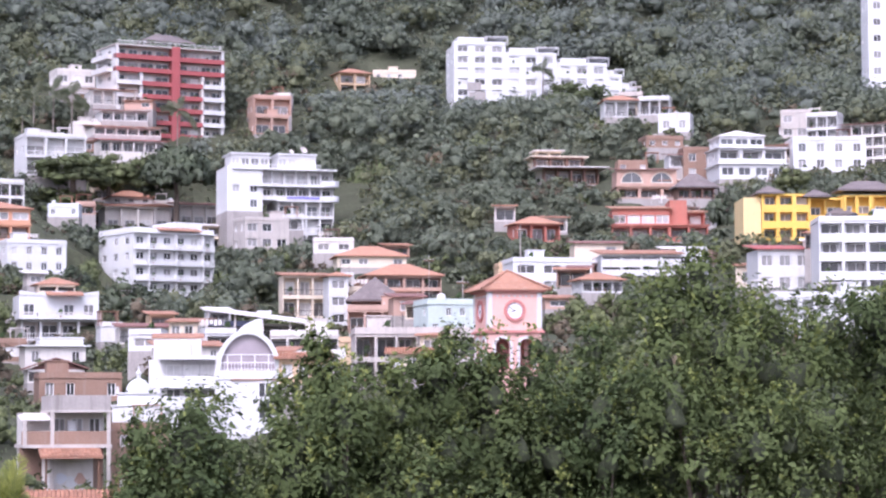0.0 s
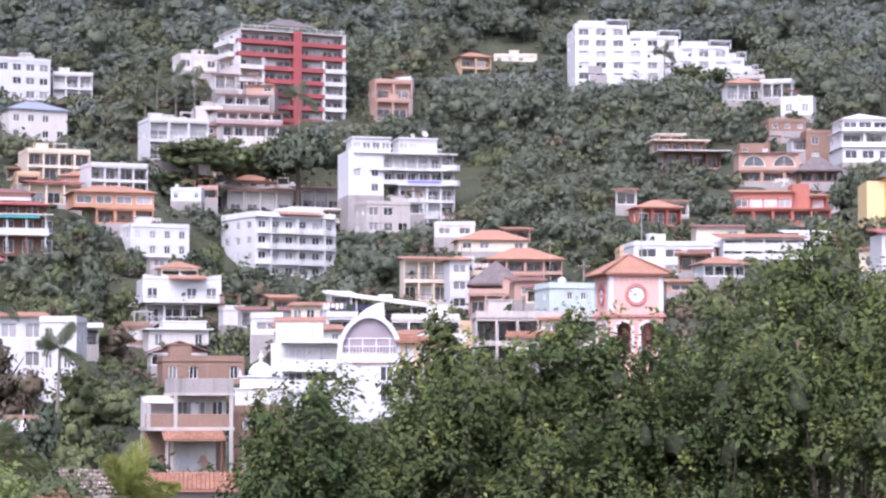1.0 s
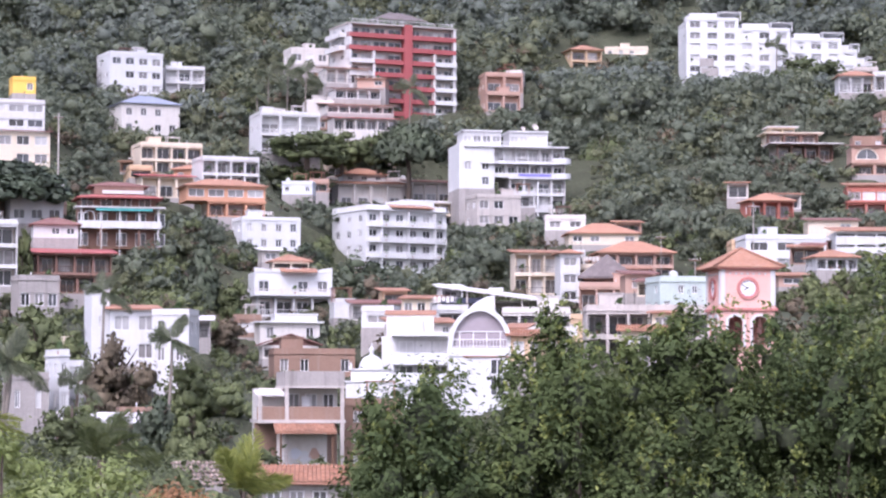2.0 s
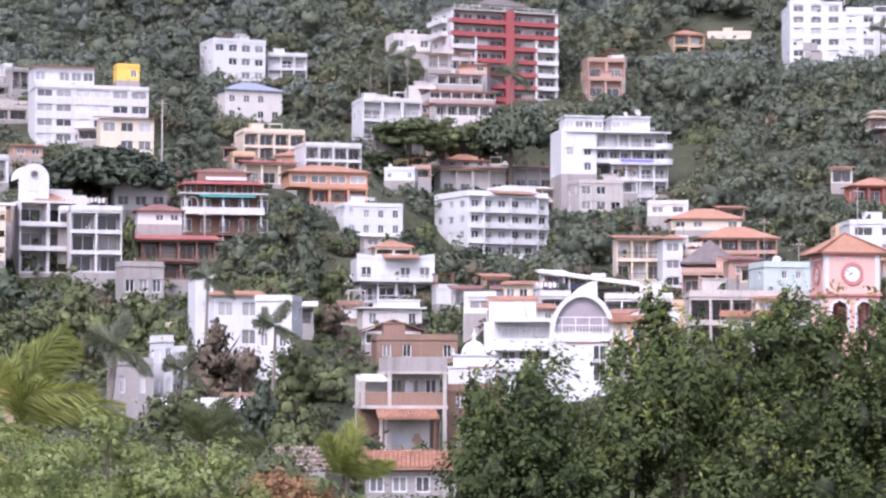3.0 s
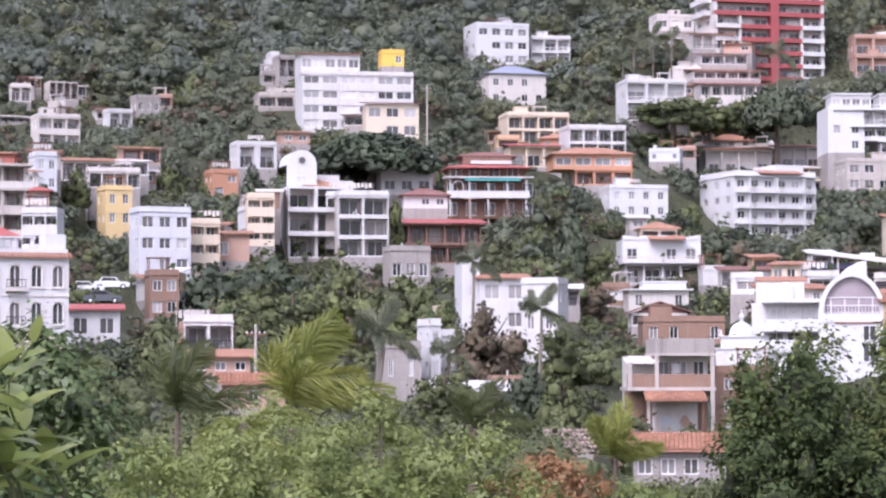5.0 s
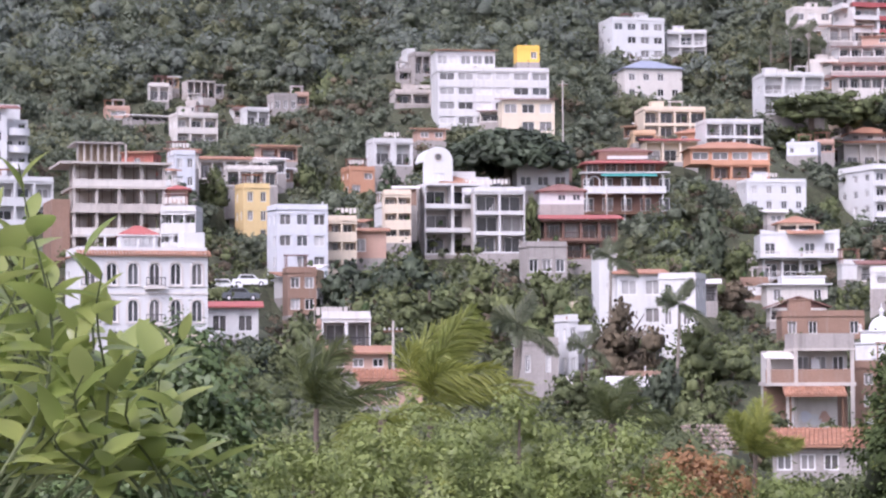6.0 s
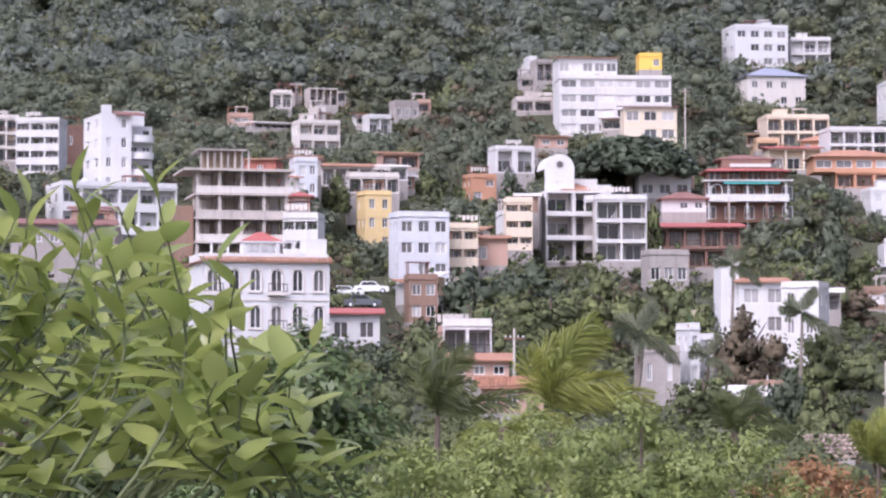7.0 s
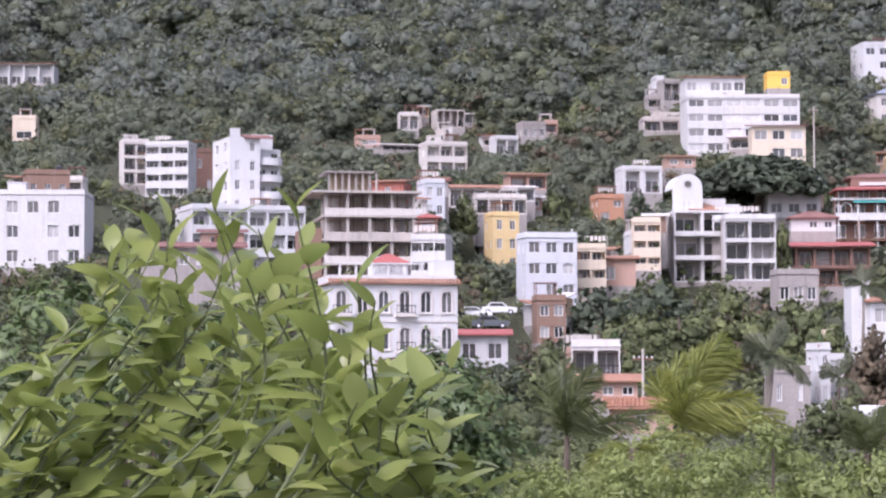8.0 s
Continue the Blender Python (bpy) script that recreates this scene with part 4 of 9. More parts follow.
def vault_house(label, x, y, z, w, d, h, rz, seed=0):
    e = site("vaulted_house", label, "building", x, y, z, w, d, h, rz)
    rng = random.Random(seed)
    X = lambda px: -w / 2 + px / 17.0
    br = WALL["bright"]
    f = -d / 2
    # right part: a tall plain wall under the vault
    x0, x1 = X(118), w / 2
    cx, r = (x0 + x1) / 2, (x1 - x0) / 2
    zs = 8.4
    slab(e, "tall_wall", br, x0, x1, f, d / 2, -5, zs - 0.9)
    slab(e, "band", br, x0 - 0.06, x1 + 0.06, f - 0.1, d / 2, zs - 0.9, zs)
    slab(e, "coping", ROOF["tile"], x0 + 1.6, x1 + 0.1, f - 0.16, f - 0.1, zs - 1.0, zs - 0.86)
    rise = h - zs - 0.6

    def vault(bm):
        n = 22
        out = [(cx + r * math.cos(math.pi * k / n), zs + rise * math.sin(math.pi * k / n)) for k in range(n + 1)]
        inn = [(cx + (r - 0.5) * math.cos(math.pi * k / n), zs + (rise - 0.5) * math.sin(math.pi * k / n)) for k in range(n + 1)]
        for k in range(n):
            prism(bm, [out[k], out[k + 1], inn[k + 1], inn[k]], f - 0.05, d / 2)
    put(e, "barrel_vault", br, vault)
    put(e, "glazed_gable", shader("mauve tinted glass", (0.34, 0.29, 0.31), 0.25, 0.2, 0.5, 2.0, 0.0),
        lambda bm: prism(bm, [(cx + (r - 0.5) * math.cos(math.pi * k / 16), zs + (rise - 0.5) * math.sin(math.pi * k / 16)) for k in range(17)], f + 0.5, f + 0.6), "mauve grey glazing under the arch")
    for k in range(4):
        xk = cx + (k - 1.5) * r * 0.42
        slab(e, "mullion", PALE_METAL, xk - 0.05, xk + 0.05, f + 0.42, f + 0.5, zs, zs + rise * 0.38)
    slab(e, "transom", PALE_METAL, cx - r + 0.5, cx + r - 0.5, f + 0.41, f + 0.5, zs + rise * 0.38, zs + rise * 0.38 + 0.1)
    railing(e, pose(cx, f + 0.12, zs), 2 * r - 1.2, 0.9, PALE_METAL)
    put(e, "fin", br, lambda bm: prism(bm, [(cx - 1.3, zs + rise * 0.92), (cx + 1.5, zs + rise * 0.84), (cx + 1.5, h + 0.6), (cx + 0.8, h + 0.5), (cx - 0.4, h - 0.1)], f + 1.0, f + 2.2))
    window(e, pose(x1 - 1.6, f - 0.06, 3.4), 1.4, 2.0, rng, kinds=(0,))
    window(e, pose(x1 - 1.6, f - 0.06, 5.6), 1.4, 1.6, rng, kinds=(0,))
    # left part: terraces
    l0, l1 = X(0), X(118)
    slab(e, "terrace_body", WALL["white"], l0, l1, f + 2.4, d / 2, -5, 9.6)
    slab(e, "lower_wall", br, l0 + 1.2, l1, f + 0.4, f + 2.4, -5, 4.4)
    for zz, hh, ins in ((4.4, 1.1, 0.3), (6.6, 1.0, 0.9)):
        balcony(e, l0 + ins, l1 - 0.01, f, f + 2.39, zz + 0.25, br, hh)
    slab(e, "flat_roof", br, l0 + 1.1, l1, f + 0.2, d / 2, 9.6, 10.0)
    for k in range(3):
        window(e, pose(l0 + 2.6 + 1.8 * k, f + 2.28, 4.75), 1.5, 1.8, rng, kinds=(0, 2))
        window(e, pose(l0 + 2.6 + 1.8 * k, f + 2.28, 7.0), 1.6, 2.1, rng, kinds=(1, 2))
    put(e, "roof_dome", br, lambda bm: lathe(bm, [(0.85, 0), (0.85, 1.1)] + [(0.85 * math.cos(a), 1.1 + 0.75 * math.sin(a)) for a in np.linspace(0.1, 1.45, 6)], 16), "small white roof turret", pose(l0 + 3.6, 0, 10.0))
    slab(e, "upper_house", WALL["offwhite"], l0 + 0.4, l1 - 1.5, 1.5, d / 2 - 0.1, 9.6, 12.0)
    put(e, "tile_roof", ROOF["orange_tile"], lambda bm: shed_roof(bm, l1 - l0 - 2, 3.0, 12.0, 0.5, 0.3), "orange tile roof", pose((l0 + l1) / 2 - 0.5, 3.2, 0))
    return e


def brick_loggia(label, x, y, z, w, d, h, rz, seed=0):
    e = site("brick_house", label, "house", x, y, z, w, d, h, rz)
    rng = random.Random(seed)
    f = -d / 2
    s = h / 8.4
    L = -w / 2
    co, br = WALL["concrete"], WALL["brick"]
    slab(e, "body", WALL["offwhite"], L + 0.3, w / 2 - 0.3, f + 2.6, d / 2, -4, 6.9 * s)
    slab(e, "slab", co, L + 0.1, w / 2 + 0.1, f - 0.1, d / 2, 3.85 * s, 4.15 * s)
    slab(e, "brick_parapet", br, L, w / 2 - 0.35, f, f + 0.18, 4.15 * s, 5.3 * s)
    slab(e, "slab", co, L + 2.3, w / 2 + 0.1, f - 0.1, d / 2, 6.9 * s, 7.12 * s)
    slab(e, "parapet", WALL["grey"], L + 2.4, w / 2, f, f + 0.2, 7.12 * s, 8.4 * s)
    slab(e, "parapet", WALL["grey"], L + 2.4, L + 2.6, f + 0.2, d / 2, 7.12 * s, 8.4 * s)
    slab(e, "parapet", WALL["grey"], w / 2 - 0.2, w / 2, f + 0.2, d / 2, 7.12 * s, 8.4 * s)
    for xx, z0, z1 in ((L + 2.4, -2, 6.9), (w / 2 - 0.35, -2, 6.9), (L + 0.1, 4.15, 6.3)):
        slab(e, "column", co, xx, xx + 0.32, f - 0.05, f + 0.3, z0 * s, z1 * s)
    put(e, "lean_to", ROOF["sheet"], lambda bm: shed_roof(bm, 2.2, 2.4, 6.2 * s, 0.35, 0.2), "sheet lean-to roof", pose(L + 1.2, f + 1.4, 0))
    for k in range(3):
        window(e, pose(L + 3.4 + 1.5 * k, f + 2.5, 4.4 * s), 1.0, 2.0, rng, kinds=(0, 1, 2))
    slab(e, "cabinet", WALL["bright"], L + 4.0, L + 4.7, f + 1.4, f + 1.9, 4.16 * s, 6.2 * s)
    put(e, "tile_awning", ROOF["orange_tile"], lambda bm: (shed_roof(bm, 4.9, 2.2, 2.95 * s, 0.75, 0.15), tile_rows(bm, 4.9, 2.5, 0.75, 3.12 * s, 0.1, -1.25)), "clay tile awning", pose(L + 4.0, f - 0.9, 0))
    for xx in (L + 1.8, L + 6.2):
        slab(e, "awning_post", WOOD, xx, xx + 0.16, f - 1.85, f - 1.69, -1, 2.95 * s)
    slab(e, "painted_wall", WALL["offwhite"], L + 1.8, L + 6.1, f + 0.8, f + 1.0, -2, 3.8 * s)
    for k in range(4):
        put(e, "painted_shape", WALL[("bright", "blue", "bright", "salmon")[k]], lambda bm, q=k: prism(bm, [(0.45 * math.cos(a) * (1 + 0.3 * math.sin(3 * a + q)), 0.5 * math.sin(a)) for a in np.linspace(0, 5.9, 14)], -0.015, 0.0), "pale painted shape", pose(L + 2.6 + 0.8 * k, f + 0.78, 0.9 + 0.25 * (k % 2)))
    slab(e, "lower_wall", br, L, w / 2 - 0.4, f + 2.0, f + 2.5, -4, 3.85 * s)
    return e


def clock_tower(label, x, y, z, w, d, h, rz, seed=0):
    e = site("clock_tower", label, "clock tower", x, y, z, w, d, h, rz)
    pk, wh = WALL["pink"], WALL["bright"]
    a = w / 2
    red = shader("dusty rose trim", (0.50, 0.20, 0.18), 0.8, 0.1, stain=0.15)
    zr = h - 1.7            # eaves
    zc = zr - 2.95          # cornice under the clock
    slab(e, "shaft", pk, -a, a, -a, a, -3, zc - 3.2)
    # belfry: four piers with arches between them
    zb, rr = zc - 3.2, 0.72
    for sx in (-1, 1):
        for sy in (-1, 1):
            slab(e, "belfry_pier", pk, sx * a - (0.42 if sx > 0 else 0), sx * a + (0.42 if sx < 0 else 0), sy * a - (0.42 if sy > 0 else 0), sy * a + (0.42 if sy < 0 else 0), zb, zc - 0.3)
    for k in range(4):
        m = pose(0, 0, 0, 0, 0, 90 * k)
        for cx in (-a * 0.45, a * 0.45):
            def face(bm, c=cx):
                n, zt = 12, zc - 1.35
                half = a * 0.45 - 0.02
                for j in range(n):
                    g0, g1 = math.pi * j / n, math.pi * (j + 1) / n
                    p0, p1 = (c + rr * 0.86 * math.cos(g0), zt + rr * 0.86 * math.sin(g0)), (c + rr * 0.86 * math.cos(g1), zt + rr * 0.86 * math.sin(g1))
                    prism(bm, [p0, p1, (p1[0], zc - 0.3), (p0[0], zc - 0.3)], -a + 0.01, -a + 0.4)
                box(bm, c - half, c - rr * 0.86, -a + 0.01, -a + 0.4, zb, zc - 0.3)
                box(bm, c + rr * 0.86, c + half, -a + 0.01, -a + 0.4, zb, zc - 0.3)
            put(e, "belfry_wall", pk, face, "", m)

            def ring(bm, c=cx):
                n, zt = 14, zc - 1.35
                for j in range(n):
                    g0, g1 = math.pi * j / n, math.pi * (j + 1) / n
                    q = [(c + r * math.cos(g), zt + r * math.sin(g)) for r, g in ((rr * 0.84, g0), (rr * 1.12, g0), (rr * 1.12, g1), (rr * 0.84, g1))]
                    prism(bm, q, -a - 0.08, -a + 0.02)
                box(bm, c - rr * 1.1, c - rr * 0.84, -a - 0.08, -a + 0.02, zb, zt)
                box(bm, c + rr * 0.84, c + rr * 1.1, -a - 0.08, -a + 0.02, zb, zt)
            put(e, "arch_trim", wh, ring, "white arch moulding", m)
        for j in range(9):
            xx = -a + 0.3 + (2 * a - 0.6) * j / 8
            put(e, "frieze_block", wh, lambda bm: box(bm, -0.09, 0.09, -0.05, 0.01, 0, 0.16), "", m @ pose(xx, -a, zc - 0.28))
            put(e, "frieze_block", wh, lambda bm: box(bm, -0.08, 0.08, -0.05, 0.01, 0, 0.14), "", m @ pose(xx, -a, zr - 0.42))
        # clock
        mc = m @ pose(0, -a, (zc + zr) / 2, 90)
        ring_o = put(e, "clock_face", shader("clock dial enamel", (0.76, 0.74, 0.76), 0.4, 0.04), lambda bm: lathe(bm, [(0.66, 0.0), (0.66, 0.05)], 32), "white clock dial", mc)
        put(ring_o, "clock_ring", red, lambda bm: [lathe_ring(bm, 0.64, 0.88, 0.14)], "dusty rose ring")
        for ang, ln, wd in ((62, 0.52, 0.05), (118, 0.36, 0.07)):
            put(ring_o, "clock_hand", METAL, lambda bm, q=ln, t=wd: box(bm, -t / 2, t / 2, -0.08, q, 0.055, 0.075), "", pose(0, 0, 0, 0, 0, ang))
        for j in range(12):
            put(ring_o, "hour_mark", METAL, lambda bm: box(bm, -0.02, 0.02, 0.5, 0.6, 0.051, 0.062), "", pose(0, 0, 0, 0, 0, 30 * j))
        # corner pilasters
        for sx in (-1, 1):
            put(e, "pilaster", wh, lambda bm, q=sx: box(bm, q * (a - 0.19) - 0.17, q * (a - 0.19) + 0.17, -a - 0.07, -a - 0.005, zc + 0.12, zr - 0.02), "white corner pilaster", m)
    # block whose dark rose colour paints the shade within the belfry
    slab(e, "bell_core", shader("dark rose painted as belfry shade", (0.30, 0.13, 0.13), 0.9), -a * 0.35, a * 0.35, -a * 0.35, a * 0.35, zb, zc - 0.3)
    slab(e, "clock_stage", pk, -a, a, -a, a, zc, zr)
    slab(e, "cornice", red, -a - 0.2, a + 0.2, -a - 0.2, a + 0.2, zc - 0.3, zc - 0.12)
    slab(e, "cornice", pk, -a - 0.1, a + 0.1, -a - 0.1, a + 0.1, zc - 0.12, zc)
    slab(e, "eave_band", red, -a - 0.3, a + 0.3, -a - 0.3, a + 0.3, zr, zr + 0.12)
    put(e, "roof", ROOF["tile"], lambda bm: hip_roof(bm, w, d, zr + 0.12, 1.6, 0.7, 0.1), "terracotta pyramid roof")

    for sx in (-1, 1):
        for sy in (-1, 1):
            put(e, "roof_hip", ROOF["orange_tile"], lambda bm, p=sx, q=sy: tube(bm, [(p * (a + 0.7), q * (a + 0.7), zr + 0.24), (0, 0, zr + 1.86)], [0.09, 0.07], 6))
    return e


def lathe_ring(bm, r0, r1, t, n=32):
    prof = [(r0, 0), (r1, 0), (r1, t), (r0, t)]
    rings = [[bm.verts.new((r * math.cos(2 * math.pi * k / n), r * math.sin(2 * math.pi * k / n), zz)) for k in range(n)] for r, zz in prof]
    for i in range(4):
        p, q = rings[i], rings[(i + 1) % 4]
        for k in range(n):
            j = (k + 1) % n
            bm.faces.new((p[k], p[j], q[j], q[k]))
    bmesh.ops.recalc_face_normals(bm, faces=bm.faces[:])


def round_gable_house(label, x, y, z, w, d, h, rz, seed=0):
    e = site("tiered_house", label, "house", x, y, z, w, d, h, rz)
    rng = random.Random(seed)
    hb = h * 0.66
    block(e, w, d, hb, None, "white", 3, 2, "open", rng=rng, found=5.0, rail="none", rec=2.6, frac=0.9, kinds=(0, 2, 0))
    for k in range(2):
        balcony(e, -w / 2 - 0.2, w / 2 + 0.9, -d / 2 - 0.8, -d / 2 - 0.01, hb / 3 * (k + 1), WALL["white"], 0.4)
    put(e, "tile_roof", ROOF["tile"], lambda bm: hip_roof(bm, w * 0.62, d * 0.7, hb, 1.1, 0.3), "brown tile roof", pose(w * 0.12, -0.4, 0))
    x0, r = -w / 2 + 2.15, 2.1
    zt = h - r

    def gable(bm):
        prism(bm, [(x0 - r, hb), (x0 + r, hb)] + [(x0 + r * math.cos(math.pi * k / 18), zt + r * math.sin(math.pi * k / 18)) for k in range(19)], -d / 2 + 1.0, -d / 2 + 1.5)
        for k in range(18):
            a0, a1 = math.pi * k / 18, math.pi * (k + 1) / 18
            prism(bm, [(x0 + q * math.cos(g), zt + q * math.sin(g)) for q, g in ((r - 0.25, a0), (r, a0), (r, a1), (r - 0.25, a1))], -d / 2 + 1.5, d / 2 - 2)
    put(e, "round_gable", WALL["bright"], gable, "white half-round gable")
    o = put(e, "round_window", PANE[2], lambda bm: lathe(bm, [(0.45, 0), (0.45, 0.05)], 20), "round window", pose(x0, -d / 2 + 0.99, h - 1.5, 90))
    put(o, "ring", WALL["concrete"], lambda bm: lathe_ring(bm, 0.45, 0.6, 0.1, 20))
    window(e, pose(x0, -d / 2 + 0.95, hb + 0.4), 1.6, 1.1, rng, kinds=(2,))
    slab(e, "roof_wall", WALL["white"], -w / 2 + 4.6, w / 2 + 0.3, 0, 0.25, hb, hb + 2.0)
    slab(e, "roof_wall", WALL["white"], w / 2, w / 2 + 2.6, 1, 1.25, hb - 0.2, hb + 1.3)
    return e


def pagoda_house(label, x, y, z, w, d, h, rz, seed=0):
    e = site("pagoda_house", label, "house", x, y, z, w, d, h, rz)
    rng = random.Random(seed)
    f = -d / 2
    slab(e, "body", WALL["brown"], -w / 2 + 0.4, w / 2 - 0.6, f + 2.4, d / 2, -4, h * 0.80)
    for k in range(5):
        xx = -w / 2 + 0.3 + (w - 0.9) * k / 4
        slab(e, "post", WALL["brown"] if k % 2 else WALL["white"], xx, xx + 0.25, f + 0.3, f + 0.55, -3, h * 0.30)
        slab(e, "post", WALL["white"], xx, xx + 0.25, f + 0.1, f + 0.35, h * 0.38, h * 0.59)
        window(e, pose(xx + 0.6, f + 2.3, h * 0.33), 1.6, 2.0, rng, kinds=(0, 2))
        window(e, pose(xx + 0.6, f + 2.3, 0.3), 1.6, 2.0, rng, kinds=(0, 2))
        if k < 4:
            window(e, pose(xx + 1.2, f + 2.3, h * 0.62), 1.8, 1.5, rng, kinds=(0, 2))
    balcony(e, -w / 2, w / 2, f, f + 2.39, h * 0.31, WALL["white"], 0.85)
    slab(e, "terrace_roof", WALL["white"], -w / 2 - 0.5, w / 2 + 0.6, f - 0.4, f + 3, h * 0.59, h * 0.61)
    slab(e, "awning", shader("teal canvas", (0.08, 0.34, 0.32), 0.8, 0.1), -w / 2 + 2.6, w / 2 - 1.4, f - 0.3, f + 0.1, h * 0.545, h * 0.585, "faded teal awning")
    trim_arch(e, pose(-w / 2 + 1.6, f + 0.35, h * 0.31), 1.5, 2.3, WALL["bright"])
    railing(e, pose(0, f + 0.2, 0.0), w - 1.0, 0.95, WOOD)
    slab(e, "deck", WOOD, -w / 2, w / 2, f, f + 2.4, -0.3, 0.0)
    put(e, "red_roof", ROOF["red"], lambda bm: hip_roof(bm, w * 0.92, d * 0.9, h * 0.74, 0.9, 0.8), "red tile roof")
    railing(e, pose(0.4, f + 0.6, h * 0.61), w - 1.4, 0.9, WOOD)
    slab(e, "upper_room", WALL["brown"], -w * 0.3, w * 0.3, f + 2.2, d / 2 - 0.5, h * 0.80, h * 0.93)
    slab(e, "upper_band", WALL["white"], -w * 0.2, w * 0.3, f + 2.0, f + 2.19, h * 0.82, h * 0.87)
    put(e, "top_roof", ROOF["dark"], lambda bm: hip_roof(bm, w * 0.62, d * 0.55, h * 0.93, 0.8, 0.7), "dark tile roof", pose(0, 0.8, 0))
    return e


def concrete_frame(label, x, y, z, w, d, h, rz, seed=0):
    e = site("concrete_frame_building", label, "building", x, y, z, w, d, h, rz)
    rng = random.Random(seed)
    co = WALL["concrete"]
    n = 4
    fh = h / n
    f = -d / 2
    slab(e, "foundation", co, -w / 2, w / 2, f, d / 2, -5, 0)
    slab(e, "back_wall", WALL["offwhite"], -w / 2 + 0.3, w / 2 - 0.3, f + 5.5, f + 5.8, 0, h - 0.2)
    for i in range(n + 1):
        over = 0.7 if i == n else 0.15
        slab(e, "floor_slab", co, -w / 2 - over - (0.9 if i == n else 0), w / 2 + over, f - over, d / 2, i * fh - (0.24 if i else 0.0) - 0.01, i * fh + 0.02)
        if 0 < i < n:
            slab(e, "parapet", WALL["offwhite"] if i % 2 else co, -w / 2 + 0.02, w / 2 - 0.02, f - 0.02, f + 0.16, i * fh + 0.02, i * fh + 0.85)
    for i in range(n):
        for k in range(5):
            xx = -w / 2 + (w - 0.35) * k / 4
            for yy in (f + 0.18, f + 3.2):
                slab(e, "column", co, xx, xx + 0.35, yy, yy + 0.35, i * fh + 0.02, (i + 1) * fh - 0.26)
            if k < 4:
                slab(e, "infill", WALL[rng.choice(("brick", "offwhite", "concrete"))], xx + 0.5, xx + (w / 4) * rng.choice((0.5, 0.7)), f + 2.6, f + 2.8, i * fh + 0.02, i * fh + rng.choice((0.9, 1.5, 2.2)))
                for q in range(2):
                    slab(e, "prop", WOOD, xx + 0.9 + q * 1.1, xx + 0.98 + q * 1.1, f + 1.0, f + 1.08, i * fh + 0.02, (i + 1) * fh - 0.26)
    # the raw top floor
    for k in range(8):
        xx = -w / 2 + 0.6 + (w * 0.52) * k / 7
        slab(e, "raw_column", WALL["concrete" if k % 2 else "grey"], xx, xx + 0.22, f + 1.2, f + 1.42, h + 0.02, h + 2.3)
    slab(e, "raw_slab", WALL["grey"], -w / 2 + 0.3, -w / 2 + w * 0.56, f + 0.8, d / 2 - 2, h + 2.3, h + 2.5)
    slab(e, "tarpaulin", shader("brown tarpaulin", (0.27, 0.21, 0.15), 0.9, 0.3, 2, 12, 0.4), -w / 2 + 0.7, -w / 2 + w * 0.53, f + 1.9, f + 2.0, h + 0.02, h + 2.28, "brown sheeting behind raw columns")
    for k in range(12):
        xx = -w / 2 + 0.6 + (w - 1.2) * k / 11
        put(e, "reinforcing_bar", METAL, lambda bm: tube(bm, [(0, 0, 0), (0.03, 0, 0.9)], [0.03, 0.03], 4), "", pose(xx, f + 2.4, h + (2.5 if k < 6 else 0.02)))
    slab(e, "left_annex", WALL["brick"], -w / 2 - 2.4, -w / 2 - 0.17, f + 1.2, d / 2, -4, h * 0.62)
    return e


